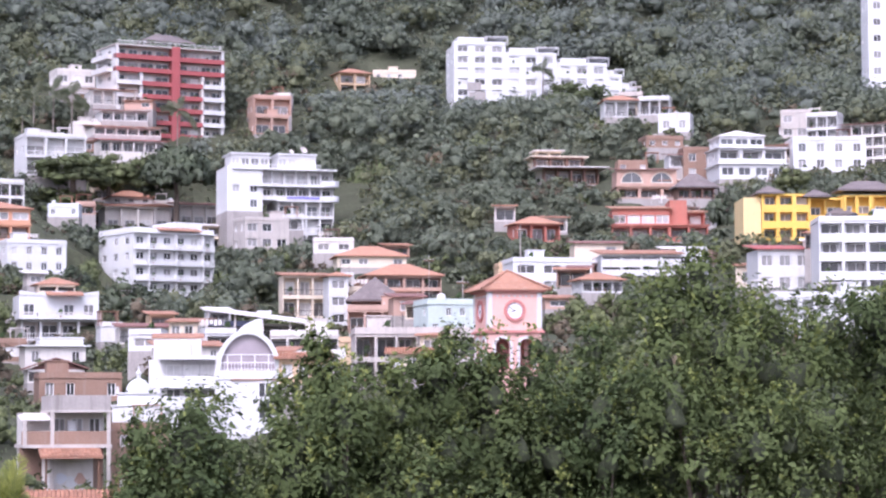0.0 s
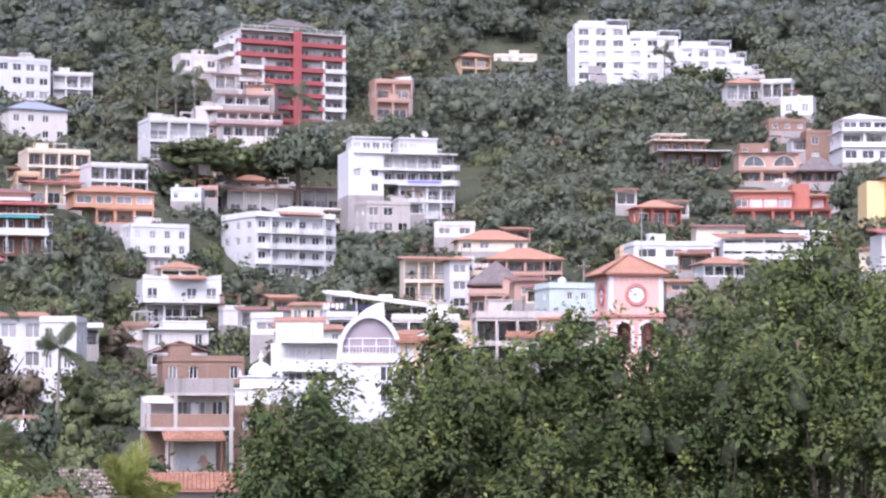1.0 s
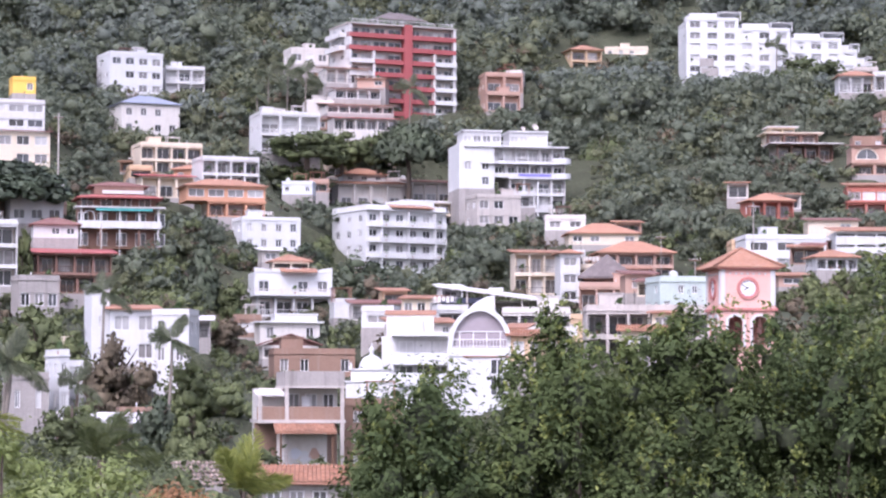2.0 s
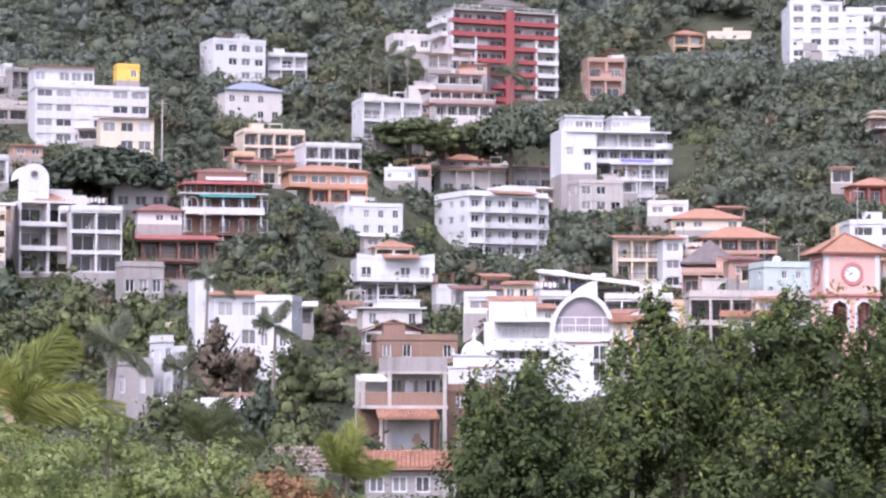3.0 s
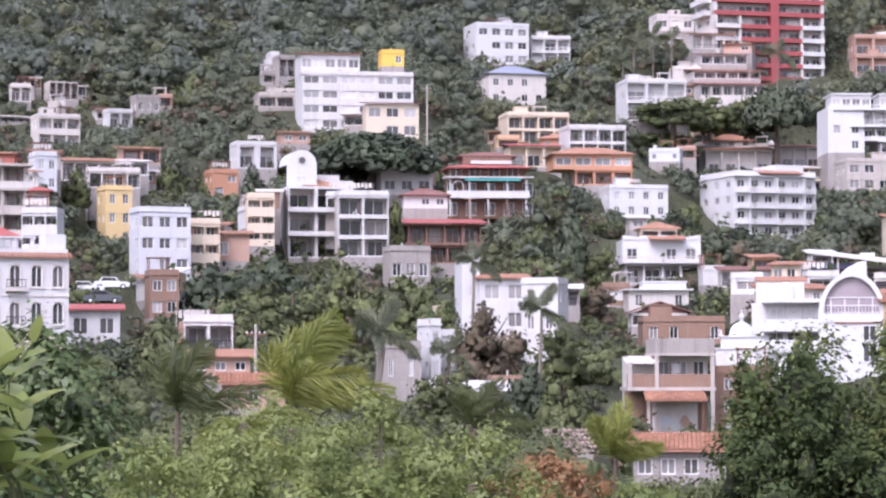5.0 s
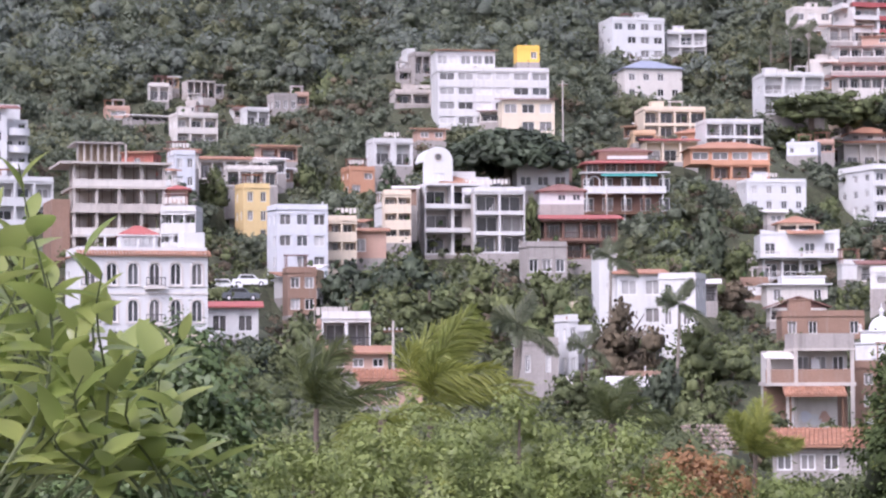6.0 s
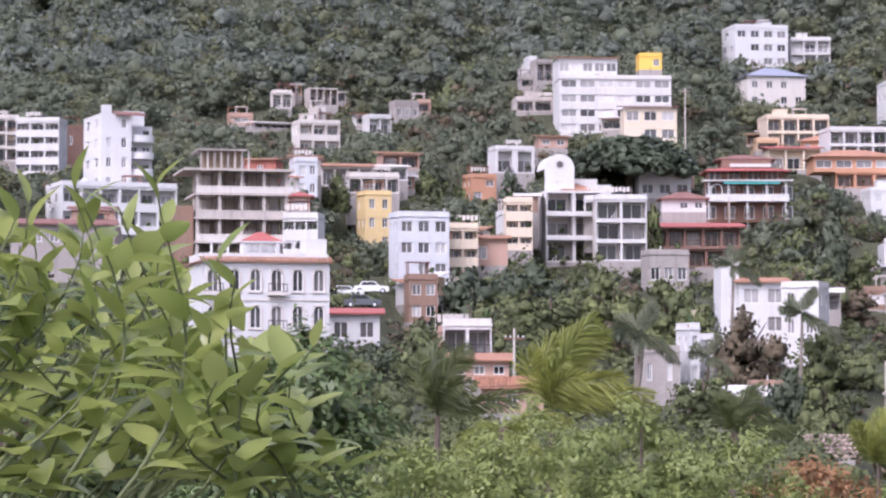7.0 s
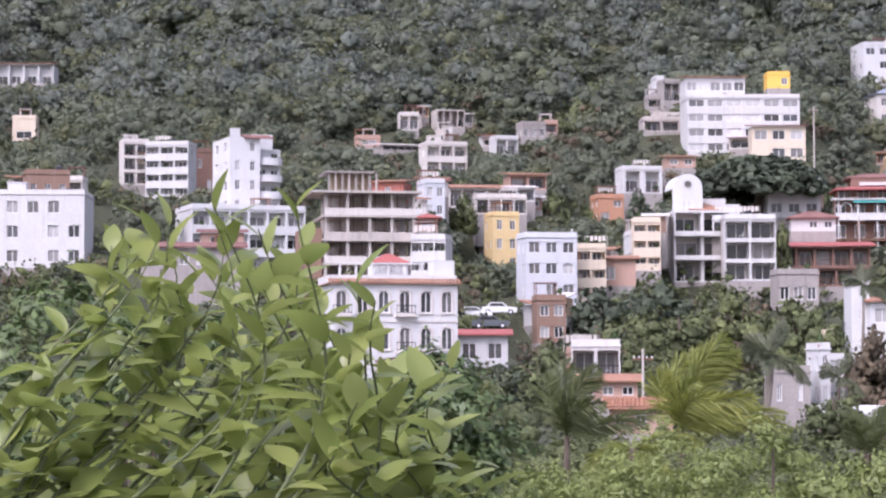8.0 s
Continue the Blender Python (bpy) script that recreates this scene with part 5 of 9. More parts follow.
def arcade_house(label, x, y, z, w, d, h, rz, seed=0):
    e = site("arcaded_house", label, "house", x, y, z, w, d, h, rz)
    rng = random.Random(seed)
    hb = h * 0.88
    f = -d / 2
    zl = hb - 7.2
    slab(e, "base_wall", WALL["white"], -w / 2, w / 2, f + 0.05, d / 2, -3, zl)
    block(e, w, d, 7.2, pose(0, 0, zl), "bright", 2, 6, "punch", side=-1, sbays=2, rng=rng, arched=True, frac=0.5, kinds=(0, 2, 0), skip=0.0, surround=WALL["offwhite"], sill=0.75)
    for k in (0, 3):
        xk = -w / 2 + w / 6 * (k + 0.5)
        for i in range(2):
            balcony(e, xk - 1.0, xk + 1.0, f - 0.7, f - 0.08, zl + i * 3.6 + 0.62, WALL["offwhite"], 0.05)
            railing(e, pose(xk, f - 0.62, zl + i * 3.6 + 0.67), 1.9, 0.85)
    slab(e, "string_course", WALL["offwhite"], -w / 2 - 0.06, w / 2 + 0.06, f - 0.09, f - 0.005, zl + 3.45, zl + 3.6)
    put(e, "tile_cornice", ROOF["orange_tile"], lambda bm: (box(bm, -w / 2 - 0.35, w / 2 + 0.35, f - 0.4, d / 2, hb, hb + 0.1), tile_rows(bm, w, 0.75, 0.4, hb + 0.1, 0.3, f - 0.4)), "orange clay tile cornice")
    slab(e, "parapet", WALL["bright"], -w / 2, w / 2, f + 0.4, d / 2 - 0.3, hb + 0.1, hb + 0.9)
    slab(e, "roof_tower", WALL["bright"], w / 2 - 2.2, w / 2 - 0.1, f + 1, f + 4, hb + 0.9, hb + 2.4)
    # turret with a small red roof
    slab(e, "turret", WALL["bright"], -1.8, 1.8, f + 2.2, f + 5.0, hb + 0.9, hb + 2.1)
    put(e, "turret_roof", ROOF["red"], lambda bm: hip_roof(bm, 3.4, 2.8, hb + 2.1, 0.9, 0.25), "red turret roof", pose(0, f + 3.6, 0))
    for k in range(5):
        window(e, pose(-1.4 + 0.7 * k, f + 2.16, hb + 1.2), 0.4, 0.7, rng, True, kinds=(0,))
    for k in range(6):
        xk = -w / 2 + 1 + (w - 4.5) * k / 5
        slab(e, "roof_post", WALL["white"], xk, xk + 0.2, f + 1.4, f + 1.6, hb + 0.9, hb + 2.0)
    slab(e, "roof_beam", WALL["white"], -w / 2 + 0.8, w / 2 - 3, f + 1.3, f + 1.7, hb + 2.0, hb + 2.15)
    # gate wall in front with a curved head
    gx, gw = w * 0.12, w * 0.62

    def gate(bm):
        n = 12
        top = [(gx - gw / 2 + gw * k / n, zl - 0.5 + 0.45 * math.sin(math.pi * k / n)) for k in range(n + 1)]
        prism(bm, [(gx - gw / 2, -3)] + top + [(gx + gw / 2, -3)], f - 2.6, f - 2.35)
    put(e, "gate_wall", WALL["cream"], gate, "cream wall with curved head")

    def cap(bm):
        n = 12
        for k in range(n):
            a, b = k / n, (k + 1) / n
            p = [(gx - gw / 2 + gw * a, zl - 0.48 + 0.45 * math.sin(math.pi * a)), (gx - gw / 2 + gw * b, zl - 0.48 + 0.45 * math.sin(math.pi * b))]
            prism(bm, [p[0], p[1], (p[1][0], p[1][1] + 0.14), (p[0][0], p[0][1] + 0.14)], f - 2.75, f - 2.2)
    put(e, "gate_coping", ROOF["dark"], cap, "dark coping")
    for sx in (-1, 1):
        slab(e, "gate_pillar", WALL["bright"], gx + sx * (gw / 2 + 0.35) - 0.33, gx + sx * (gw / 2 + 0.35) + 0.33, f - 2.75, f - 2.15, -3, zl + 0.1)
    return e


def curved_tower(label, x, y, z, w, d, h, rz, seed=0):
    e = site("tower_house", label, "house", x, y, z, w, d, h, rz)
    rng = random.Random(seed)
    n = 4
    fh = h * 0.92 / n
    wl = w * 0.55
    block(e, wl, d, h * 0.92, pose(-w / 2 + wl / 2, 0, 0), "bright", n, 2, "punch", side=-1, rng=rng, found=6.0, frac=0.34)
    block(e, w - wl - 0.02, d - 2.4, h * 0.80, pose(w / 2 - (w - wl) / 2, 0.9, 0), "bright", n, 2, "punch", rng=rng, found=6.0, frac=0.6, kinds=(0, 2))
    for i in range(n):
        round_balcony(e, w / 2 - (w - wl) / 2 - 0.1, -d / 2 + 2.0, (w - wl) / 2 + 0.3, i * fh * 0.87 + 0.25, WALL["bright"], -math.pi, 0.35, 0.85, 0.8)
        furnish(e, pose(w / 2 - 1.2, -d / 2 + 1.2, i * fh * 0.87 + 0.26), rng)
    slab(e, "parapet", WALL["bright"], -w / 2, -w / 2 + 1.6, -d / 2, -d / 2 + 0.25, h * 0.92, h * 1.02)
    put(e, "roof", ROOF["dark"], lambda bm: shed_roof(bm, w * 0.5, 2.4, h * 0.9, 0.7, 0.2), "brown tile roof strip", pose(0.2, -d / 2 + 0.8, 0))
    slab(e, "roof_room", WALL["bright"], w * 0.05, w * 0.42, -1, d / 2 - 1, h * 0.8, h * 0.99)
    return e


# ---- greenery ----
# near-black colour that paints the inner shade of a crown
CORE_SHADE = shader("dark core painted as crown shade", (0.035, 0.042, 0.02), 0.9, 0.4, 6, 40, 0.5)
LEAF = {
    "mid": foliage("tropical leaves", (0.075, 0.098, 0.042), (0.165, 0.185, 0.07), rough=0.75, spread=0.16, speckle=0.4, grain=2.8, clump=0.12),
    # haze is put into slope, olive and forest: paler, greyer greens
    "slope": foliage("haze-paled hillside leaves", (0.13, 0.155, 0.115), (0.19, 0.212, 0.135), rough=0.85, spread=0.1, speckle=0.24, grain=2.4, clump=0.08, light=0.4),
    "olive": foliage("olive haze-paled hillside leaves", (0.15, 0.165, 0.095), (0.215, 0.225, 0.115), rough=0.85, spread=0.1, speckle=0.24, grain=2.4, clump=0.08, light=0.4),
    "dark": foliage("dark glossy leaves", (0.055, 0.075, 0.045), (0.105, 0.125, 0.07), rough=0.65, spread=0.14, speckle=0.4, grain=2.8),
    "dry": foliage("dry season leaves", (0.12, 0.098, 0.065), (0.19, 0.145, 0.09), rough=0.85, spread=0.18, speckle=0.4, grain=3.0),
    "forest": foliage("haze-paled hill forest leaves", (0.165, 0.192, 0.16), (0.23, 0.255, 0.20), rough=0.9, spread=0.08, speckle=0.18, grain=2.0, clump=0.05, light=0.45),
    "laurel": foliage("laurel leaves", (0.046, 0.070, 0.029), (0.125, 0.155, 0.052), clump=0.6, rough=0.65, spec=0.15, spread=0.12, light=0.3),
    "feather": foliage("pale feathery leaves", (0.15, 0.20, 0.058), (0.28, 0.32, 0.10), spread=0.14, clump=0.8, light=0.35),
    "lime": foliage("bright broad leaves", (0.20, 0.285, 0.062), (0.54, 0.58, 0.19), rough=0.28, light=0.5, spec=0.7, clump=6.0),
    "hedge": foliage("deep green leaves", (0.05, 0.088, 0.03), (0.15, 0.205, 0.07), rough=0.5, clump=1.6, spread=0.25),
    "rust": foliage("rust red bracts", (0.27, 0.14, 0.065), (0.36, 0.20, 0.09), spread=0.15, light=0.35),
    # lighter green that puts light on the laurel tips into colour
    "tip": foliage("yellow-green leaves painted as lit tips", (0.115, 0.145, 0.04), (0.21, 0.235, 0.065), rough=0.5, spec=0.25, spread=0.25),
    "palm": foliage("palm leaflets", (0.10, 0.145, 0.035), (0.36, 0.37, 0.085), rough=0.5, light=0.35, clump=0.5, spread=0.25),
    "dark_palm": foliage("dark palm leaflets", (0.06, 0.085, 0.035), (0.15, 0.17, 0.06), rough=0.5, light=0.3, clump=0.5, spread=0.25),
    "grey_palm": foliage("far palm leaflets", (0.085, 0.11, 0.06), (0.15, 0.16, 0.09)),
}


def cards(points, normals, size, rs, stretch=1.5, wild=0.7):
    """Leaf cards at points, facing about along normals."""
    n = len(points)
    nn = normals + wild * rs.normal(size=(n, 3))
    nn /= np.linalg.norm(nn, axis=1)[:, None]
    a = np.cross(nn, rs.normal(size=(n, 3)))
    a /= np.linalg.norm(a, axis=1)[:, None] + 1e-9
    b = np.cross(nn, a)
    s = (size * rs.uniform(0.6, 1.35, n))[:, None]
    a, b = a * s * stretch / 2, b * s / 2
    return np.stack([points - a, points - b - 0.15 * a, points + a, points + b - 0.15 * a], 1)


def blob_points(rs, lumps, per, squash=0.8, least=0.55):
    """Points and outward directions over a heap of round lumps (x, y, z, radius)."""
    P, N = [], []
    for x, y, z, r in lumps:
        v = rs.normal(size=(per, 3))
        v /= np.linalg.norm(v, axis=1)[:, None]
        v[:, 2] = np.where(v[:, 2] < -0.35, -v[:, 2], v[:, 2])
        rad = r * rs.uniform(least, 1.2, per)[:, None] * (1 + 0.22 * np.sin(5 * v[:, :1] + 9 * x) * np.cos(4 * v[:, 2:] + 7 * y))
        P.append(np.array([x, y, z]) + v * rad * np.array([1, 1, squash]))
        N.append(v)
    return np.concatenate(P), np.concatenate(N)


def crown_lumps(rs, n, umbrella=False):
    """Lumps that fill a crown one wide and one high, base at 0.25; an umbrella crown is a smooth dome."""
    out = []
    for i in range(n):
        a, q = rs.uniform(0, 2 * math.pi), math.sqrt(rs.uniform(0, 1))
        if umbrella:
            r = rs.uniform(0.08, 0.13)
            z = 0.34 + 0.48 * math.sqrt(1 - q * q) * rs.uniform(0.8, 1.0)
            out.append((0.42 * q * math.cos(a), 0.42 * q * math.sin(a), z, r))
            continue
        top = 0.92 - 0.35 * q * q
        r = rs.uniform(0.12, 0.21)
        out.append((0.37 * q * math.cos(a), 0.37 * q * math.sin(a), rs.uniform(0.2, top) - r * 0.4, r))
    return out


TEMPLATES = {}


def crown_template(kind, k, umbrella=False, n=36, per=54, size=0.044):
    key = (kind, k, umbrella)
    if key not in TEMPLATES:
        rs = np.random.RandomState(31 * k + (7 if umbrella else 0))
        lumps = crown_lumps(rs, 3 * n if umbrella else n, umbrella)
        p, nn = blob_points(rs, lumps, per)
        out = p - np.array([0, 0, 0.35])
        out /= np.linalg.norm(out, axis=1)[:, None]
        TEMPLATES[key] = leafy_mass("crown", cards(p, nn, np.full(len(p), size), rs, 1.5, 0.7), 0.55 * nn + 0.45 * out + np.array([0, 0, 0.2]), lumps, LEAF[kind], rs)
    return TEMPLATES[key]


def tree(label, x, y, z, w, h, seed=0, leaf="mid", umbrella=False):
    rng = random.Random(seed)
    e = thing("tree", label, "tree", pose(x, y, z, 0, 0, rng.uniform(0, 360)))

    def trunk(bm):
        tube(bm, [(0, 0, -0.35), (0.01, 0, 0.2), (0.0, 0.02, 0.45), (0.03, 0, 0.75)], [0.045, 0.032, 0.025, 0.01])
        for a in range(4):
            c, s = math.cos(a * 1.6), math.sin(a * 1.6)
            tube(bm, [(0, 0.01, 0.3 + 0.05 * a), (0.14 * c, 0.14 * s, 0.5 + 0.03 * a), (0.3 * c, 0.3 * s, 0.62 + 0.04 * a)], [0.018, 0.012, 0.005], 5)

    t = shared("trunk", ("trunk",), e, Matrix.Diagonal((w, w, h, 1)), trunk, BARK)
    c = new("crown", crown_template(leaf, seed % 5, umbrella))
    c.parent, c.matrix_basis = e, pose(0, 0, -0.2 * h) @ Matrix.Diagonal((w * 1.05, w * 1.05, h * 1.2, 1))
    return e


def frond(rs, L, lift, droop, wind, heading, n=74, full=0.30):
    """Leaflets along one arched rib: an array of leaf corners, and the rib's points."""
    h = np.array([math.cos(heading), math.sin(heading), 0])
    t = np.linspace(0, 1, n)
    out = L * (t - 0.18 * t ** 3) * math.cos(lift)
    up = L * (t * math.sin(lift) - droop * t ** 2.2)
    rib = out[:, None] * h + up[:, None] * np.array([0, 0, 1]) + (L * t ** 2)[:, None] * np.array(wind)
    d = np.gradient(rib, axis=0)
    d /= np.linalg.norm(d, axis=1)[:, None]
    side = np.cross(d, [0.2, 1.0, 0.3])
    side /= np.linalg.norm(side, axis=1)[:, None] + 1e-9
    Q = []
    for s in (-1, 1):
        for k in range(5, n):
            ll = L * full * math.sin(math.pi * min(0.97, 0.16 + 0.80 * t[k])) ** 0.7 * rs.uniform(0.85, 1.12)
            dirv = s * side[k] * 0.55 + d[k] * 0.85 + np.array([0, 0, -0.22 * rs.uniform(0.4, 1.6)]) + np.array(wind) * 0.45 + 0.14 * rs.normal(size=3)
            dirv /= np.linalg.norm(dirv)
            wv = np.cross(dirv, np.array([0, 1, 0.2]) + 0.4 * rs.normal(size=3)); wv /= np.linalg.norm(wv) + 1e-9
            wv *= L * 0.0075
            p = rib[k]
            mid, tip = p + dirv * ll * 0.45 - wv * 0.1, p + dirv * ll + np.array(wind) * 0.25 * ll + np.array([0, 0, -0.1 * ll])
            Q.append([p, mid + wv, tip, mid - wv])
    return np.array(Q), rib


def palm(label, x, y, z, h, L, seed=0, leaf="palm", count=16, wind=(0.28, 0.05, 0.0), lean=0.4, low=-0.5, high=1.35, thick=0.16, full=0.30):
    """A palm: h metres to the crown, fronds L metres long, the wind bends them."""
    rs = np.random.RandomState(seed)
    e = thing("palm_tree", label, "palm tree", pose(x, y, z))
    bm = bmesh.new()
    pts = [(lean * (t - 1) ** 2 * -1.0, 0.0, -1 + (h + 1) * t) for t in np.linspace(0, 1, 8)]
    tube(bm, pts, [thick * (1.25 - 0.5 * t) for t in np.linspace(0, 1, 8)], 8)
    part("trunk", bm, BARK if L < 3.2 and h < 4.5 else PALE_BARK, e)
    for i in range(count):
        q, rib = frond(rs, L * rs.uniform(0.8, 1.1), low + (high - low) * ((i * 0.618) % 1.0), rs.uniform(0.12, 0.4), wind, 2.4 * i + rs.uniform(-0.3, 0.3), full=full)
        f = new("frond", quads("frond", q + np.array([0, 0, h]), LEAF[leaf]))
        f.parent = e
        bm = bmesh.new()
        tube(bm, [tuple(p + np.array([0, 0, h])) for p in rib[::5]], [0.02 * L / 3 * (1.1 - k / len(rib[::5])) for k in range(len(rib[::5]))], 4)
        part("rib", bm, LEAF[leaf], f)
    return e


def near_tree(name, label, x, y, z, w, h, base, leaf, seed, size=0.041, n=78, per=500, lump=(0.3, 0.68), squash=1.3, wild=0.34, spires=(), tips="", sub=6):
    """A tree near the lookout: leaf by leaf on many upright sprays. base: the height at which the crown begins."""
    rs = np.random.RandomState(seed)
    e = thing(name, label, "tree", pose(x, y, z))
    lumps = []
    for i in range(n):
        a, q = rs.uniform(0, 2 * math.pi), math.sqrt(rs.uniform(0, 1))
        px, py = 0.5 * w * q * math.cos(a), 0.5 * w * q * math.sin(a)
        top = h - (h - base) * 0.45 * q ** 2.5
        r = rs.uniform(*lump)
        pz = top - 0.6 * r - rs.uniform(0, 1) ** 1.6 * (top - base)
        lumps.append((px, py, pz, r))
    for sx, sy, sz, sr in spires:
        for k in range(5):
            lumps.append((sx + rs.uniform(-0.3, 0.3) * sr * (5 - k) / 3, sy + rs.uniform(-0.3, 0.3), sz - k * sr * 0.9, sr * (0.55 + 0.17 * k)))
    # each bough ends in smaller sprays that reach outwards and up
    sprays = []
    for px, py, pz, r in lumps:
        for k in range(sub):
            v = rs.normal(size=3)
            v[2] = abs(v[2]) * 0.8 - 0.2
            v /= np.linalg.norm(v)
            q = r * rs.uniform(0.24, 0.44)
            sprays.append((px + v[0] * r * 0.95, py + v[1] * r * 0.95, pz + v[2] * r * squash * 0.95, q))
    p1, n1 = blob_points(rs, lumps, int(per * 0.35), squash)
    p2, n2 = blob_points(rs, sprays, int(per * 0.65 / sub) + 1, squash * 1.15, 0.35)
    # a spray leans the way its bough does
    lean = np.repeat(np.array(sprays)[:, :3] - np.repeat(np.array(lumps)[:, :3], sub, axis=0), int(per * 0.65 / sub) + 1, axis=0)
    n2 = 0.45 * n2 + 0.75 * lean / (np.linalg.norm(lean, axis=1)[:, None] + 1e-6)
    p, nn = np.concatenate([p1, p2]), np.concatenate([n1, n2])
    p = p + (rs.uniform(size=(len(p), 1)) < 0.10) * nn * rs.uniform(0, 0.4, (len(p), 1)) * np.array([0.6, 0.6, 1.0]) * lump[1]
    sz = size * np.where(rs.uniform(size=len(p)) < 0.2, 1.35, 0.9)
    c = new("crown", quads("crown", cards(p, nn + np.array([0, 0, 0.3]), sz, rs, 1.9, wild), LEAF[leaf]))
    turn = nn + np.array([0, -0.1, 0.3]) + 0.1 * rs.normal(size=nn.shape)
    soften(c.data, np.repeat(turn, 4, axis=0), rs, 0.05)
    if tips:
        # dark cores added inside the boughs, coloured as their shade
        t = new("inner_tangle", leafy_mass("inner_tangle", np.zeros((0, 4, 3)), np.zeros((0, 3)), lumps, CORE_SHADE, rs, squash, (0.15, 0.5)))
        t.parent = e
        tagged(t, "dark cores that paint shade inside the crown", kind="stuff")
        # shoots stand up from the top of each spray; their lighter green paints lit tips
        P, N = [], []
        for px, py, pz, r in lumps:
            k = rs.randint(2, 7)
            ang, q = rs.uniform(0, 6.28, k), np.sqrt(rs.uniform(0, 1, k)) * r * 0.8
            for aa, qq in zip(ang, q):
                t = rs.uniform(0, 1, 11)
                bx, by = px + qq * math.cos(aa), py + qq * math.sin(aa)
                bz = pz + squash * math.sqrt(max(0.0, r * r - qq * qq)) * 0.9
                lean = rs.uniform(-0.12, 0.12, 2)
                P.append(np.stack([bx + lean[0] * t + rs.normal(0, 0.025, 11), by + lean[1] * t + rs.normal(0, 0.025, 11), bz + t * rs.uniform(0.12, 0.34)], 1))
                N.append(rs.normal(size=(11, 3)) + np.array([0, -0.4, 0.5]))
        P, N = np.concatenate(P), np.concatenate(N)
        y = new("young_leaves", quads("young_leaves", cards(P, N, np.full(len(P), size), rs, 1.9, 0.3), LEAF[tips]))
        y.parent = e
    c.parent = e
    bm = bmesh.new()
    tube(bm, [(0, 1.6, -1), (0.1, 1.6, base * 0.5), (0, 1.5, base), (0.1, 0.8, h * 0.85)], [0.32, 0.25, 0.2, 0.05], 9)
    part("trunk", bm, BARK, e)
    for px, py, pz, r in lumps[::9]:
        bm = bmesh.new()
        tube(bm, [(0, 1.5, base * 0.8 + 0.2 * rs.uniform()), (px * 0.5, py * 0.5, 0.5 * (base + pz) - 0.2), (px, py, pz)], [0.07, 0.045, 0.012], 5)
        part("limb", bm, BARK, e)
    return e


def leaf_shape(bm, L, W, fold, bend):
    """One broad leaf along +x with a folded midrib and a bent tip."""
    n = 7
    rows = []
    for k in range(n):
        t = k / (n - 1)
        half = W / 2 * (math.sin(math.pi * min(1, t * 0.96 + 0.03)) ** 0.75) * (1.12 - 0.3 * t)
        zc = -bend * L * t * t
        rows.append([bm.verts.new((L * t, -half, zc + fold * half)), bm.verts.new((L * t, 0, zc)), bm.verts.new((L * t, half, zc + fold * half))])
    for p, q in zip(rows, rows[1:]):
        for i in range(2):
            bm.faces.new((p[i], q[i], q[i + 1], p[i + 1]))
    for fc in bm.faces:
        fc.smooth = True


def near_shrub(label, x, y, z, branches, seed, leaf="lime", size=0.085):
    """Leafy shoots that rise beside the lookout: each branch has leaves of its own."""
    rng = random.Random(seed)
    e = thing("broadleaf_shrub", label, "shrub", pose(x, y, z))
    for bx, bz, by, top, lean, count in branches:
        pts = []
        for k in range(9):
            t = k / 8
            pts.append((bx + lean * t + 0.05 * math.sin(4 * t + bx * 9), by + 0.10 * math.sin(3 * t + bx * 7), bz + (top - bz) * t - 0.06 * abs(lean) * t * t))
        bm = bmesh.new()
        tube(bm, pts, [0.0032 * (1.15 - 0.8 * k / 8) for k in range(9)], 6)
        st = part("shoot", bm, SHOOT, e)
        for k in range(count):
            t = 0.1 + 0.9 * (k + 0.6 + rng.uniform(-0.3, 0.3)) / count
            i = min(7, int(t * 8))
            q = t * 8 - i
            p = Vector(pts[i]).lerp(Vector(pts[i + 1]), q)
            ang = 137.5 * k + rng.uniform(-25, 25)
            up = rng.uniform(-10, 60) if t < 0.9 else rng.uniform(40, 80)
            v = rng.randrange(4)
            s = rng.uniform(0.75, 1.2) * (1.05 - 0.35 * t)

            def build(bm, u=v):
                leaf_shape(bm, size, size * (0.44, 0.52, 0.38, 0.56)[u], (0.25, 0.12, 0.4, 0.2)[u], (0.1, 0.3, 0.15, 0.45)[u])

            m = pose(*p, 0, 0, ang) @ pose(0, 0, 0, rng.uniform(-30, 30), -up, 0) @ Matrix.Diagonal((s, s, s, 1))
            shared("leaf", ("leaf", v, leaf, size), st, m, build, LEAF[leaf])
    return e


SHOOT = shader("green-brown shoot bark", (0.10, 0.12, 0.05), 0.7, 0.2, 20, 80, 0.2)


# ---- street things ----
def mast(label, x, y, z, h, r):
    e = thing("utility_pole", label, "pole", pose(x, y, z))
    put(e, "pole", WALL["concrete"], lambda bm: tube(bm, [(0, 0, -2), (0, 0, h)], [r * 1.3, r], 7))
    put(e, "crossarm", WOOD, lambda bm: box(bm, -0.8, 0.8, -0.06, 0.06, h - 0.9, h - 0.75))
    for k in (-0.7, -0.3, 0.3, 0.7):
        put(e, "insulator", WALL["white"], lambda bm: lathe(bm, [(0.06, 0), (0.08, 0.08), (0.04, 0.2)], 6), "", pose(k, 0, h - 0.75))


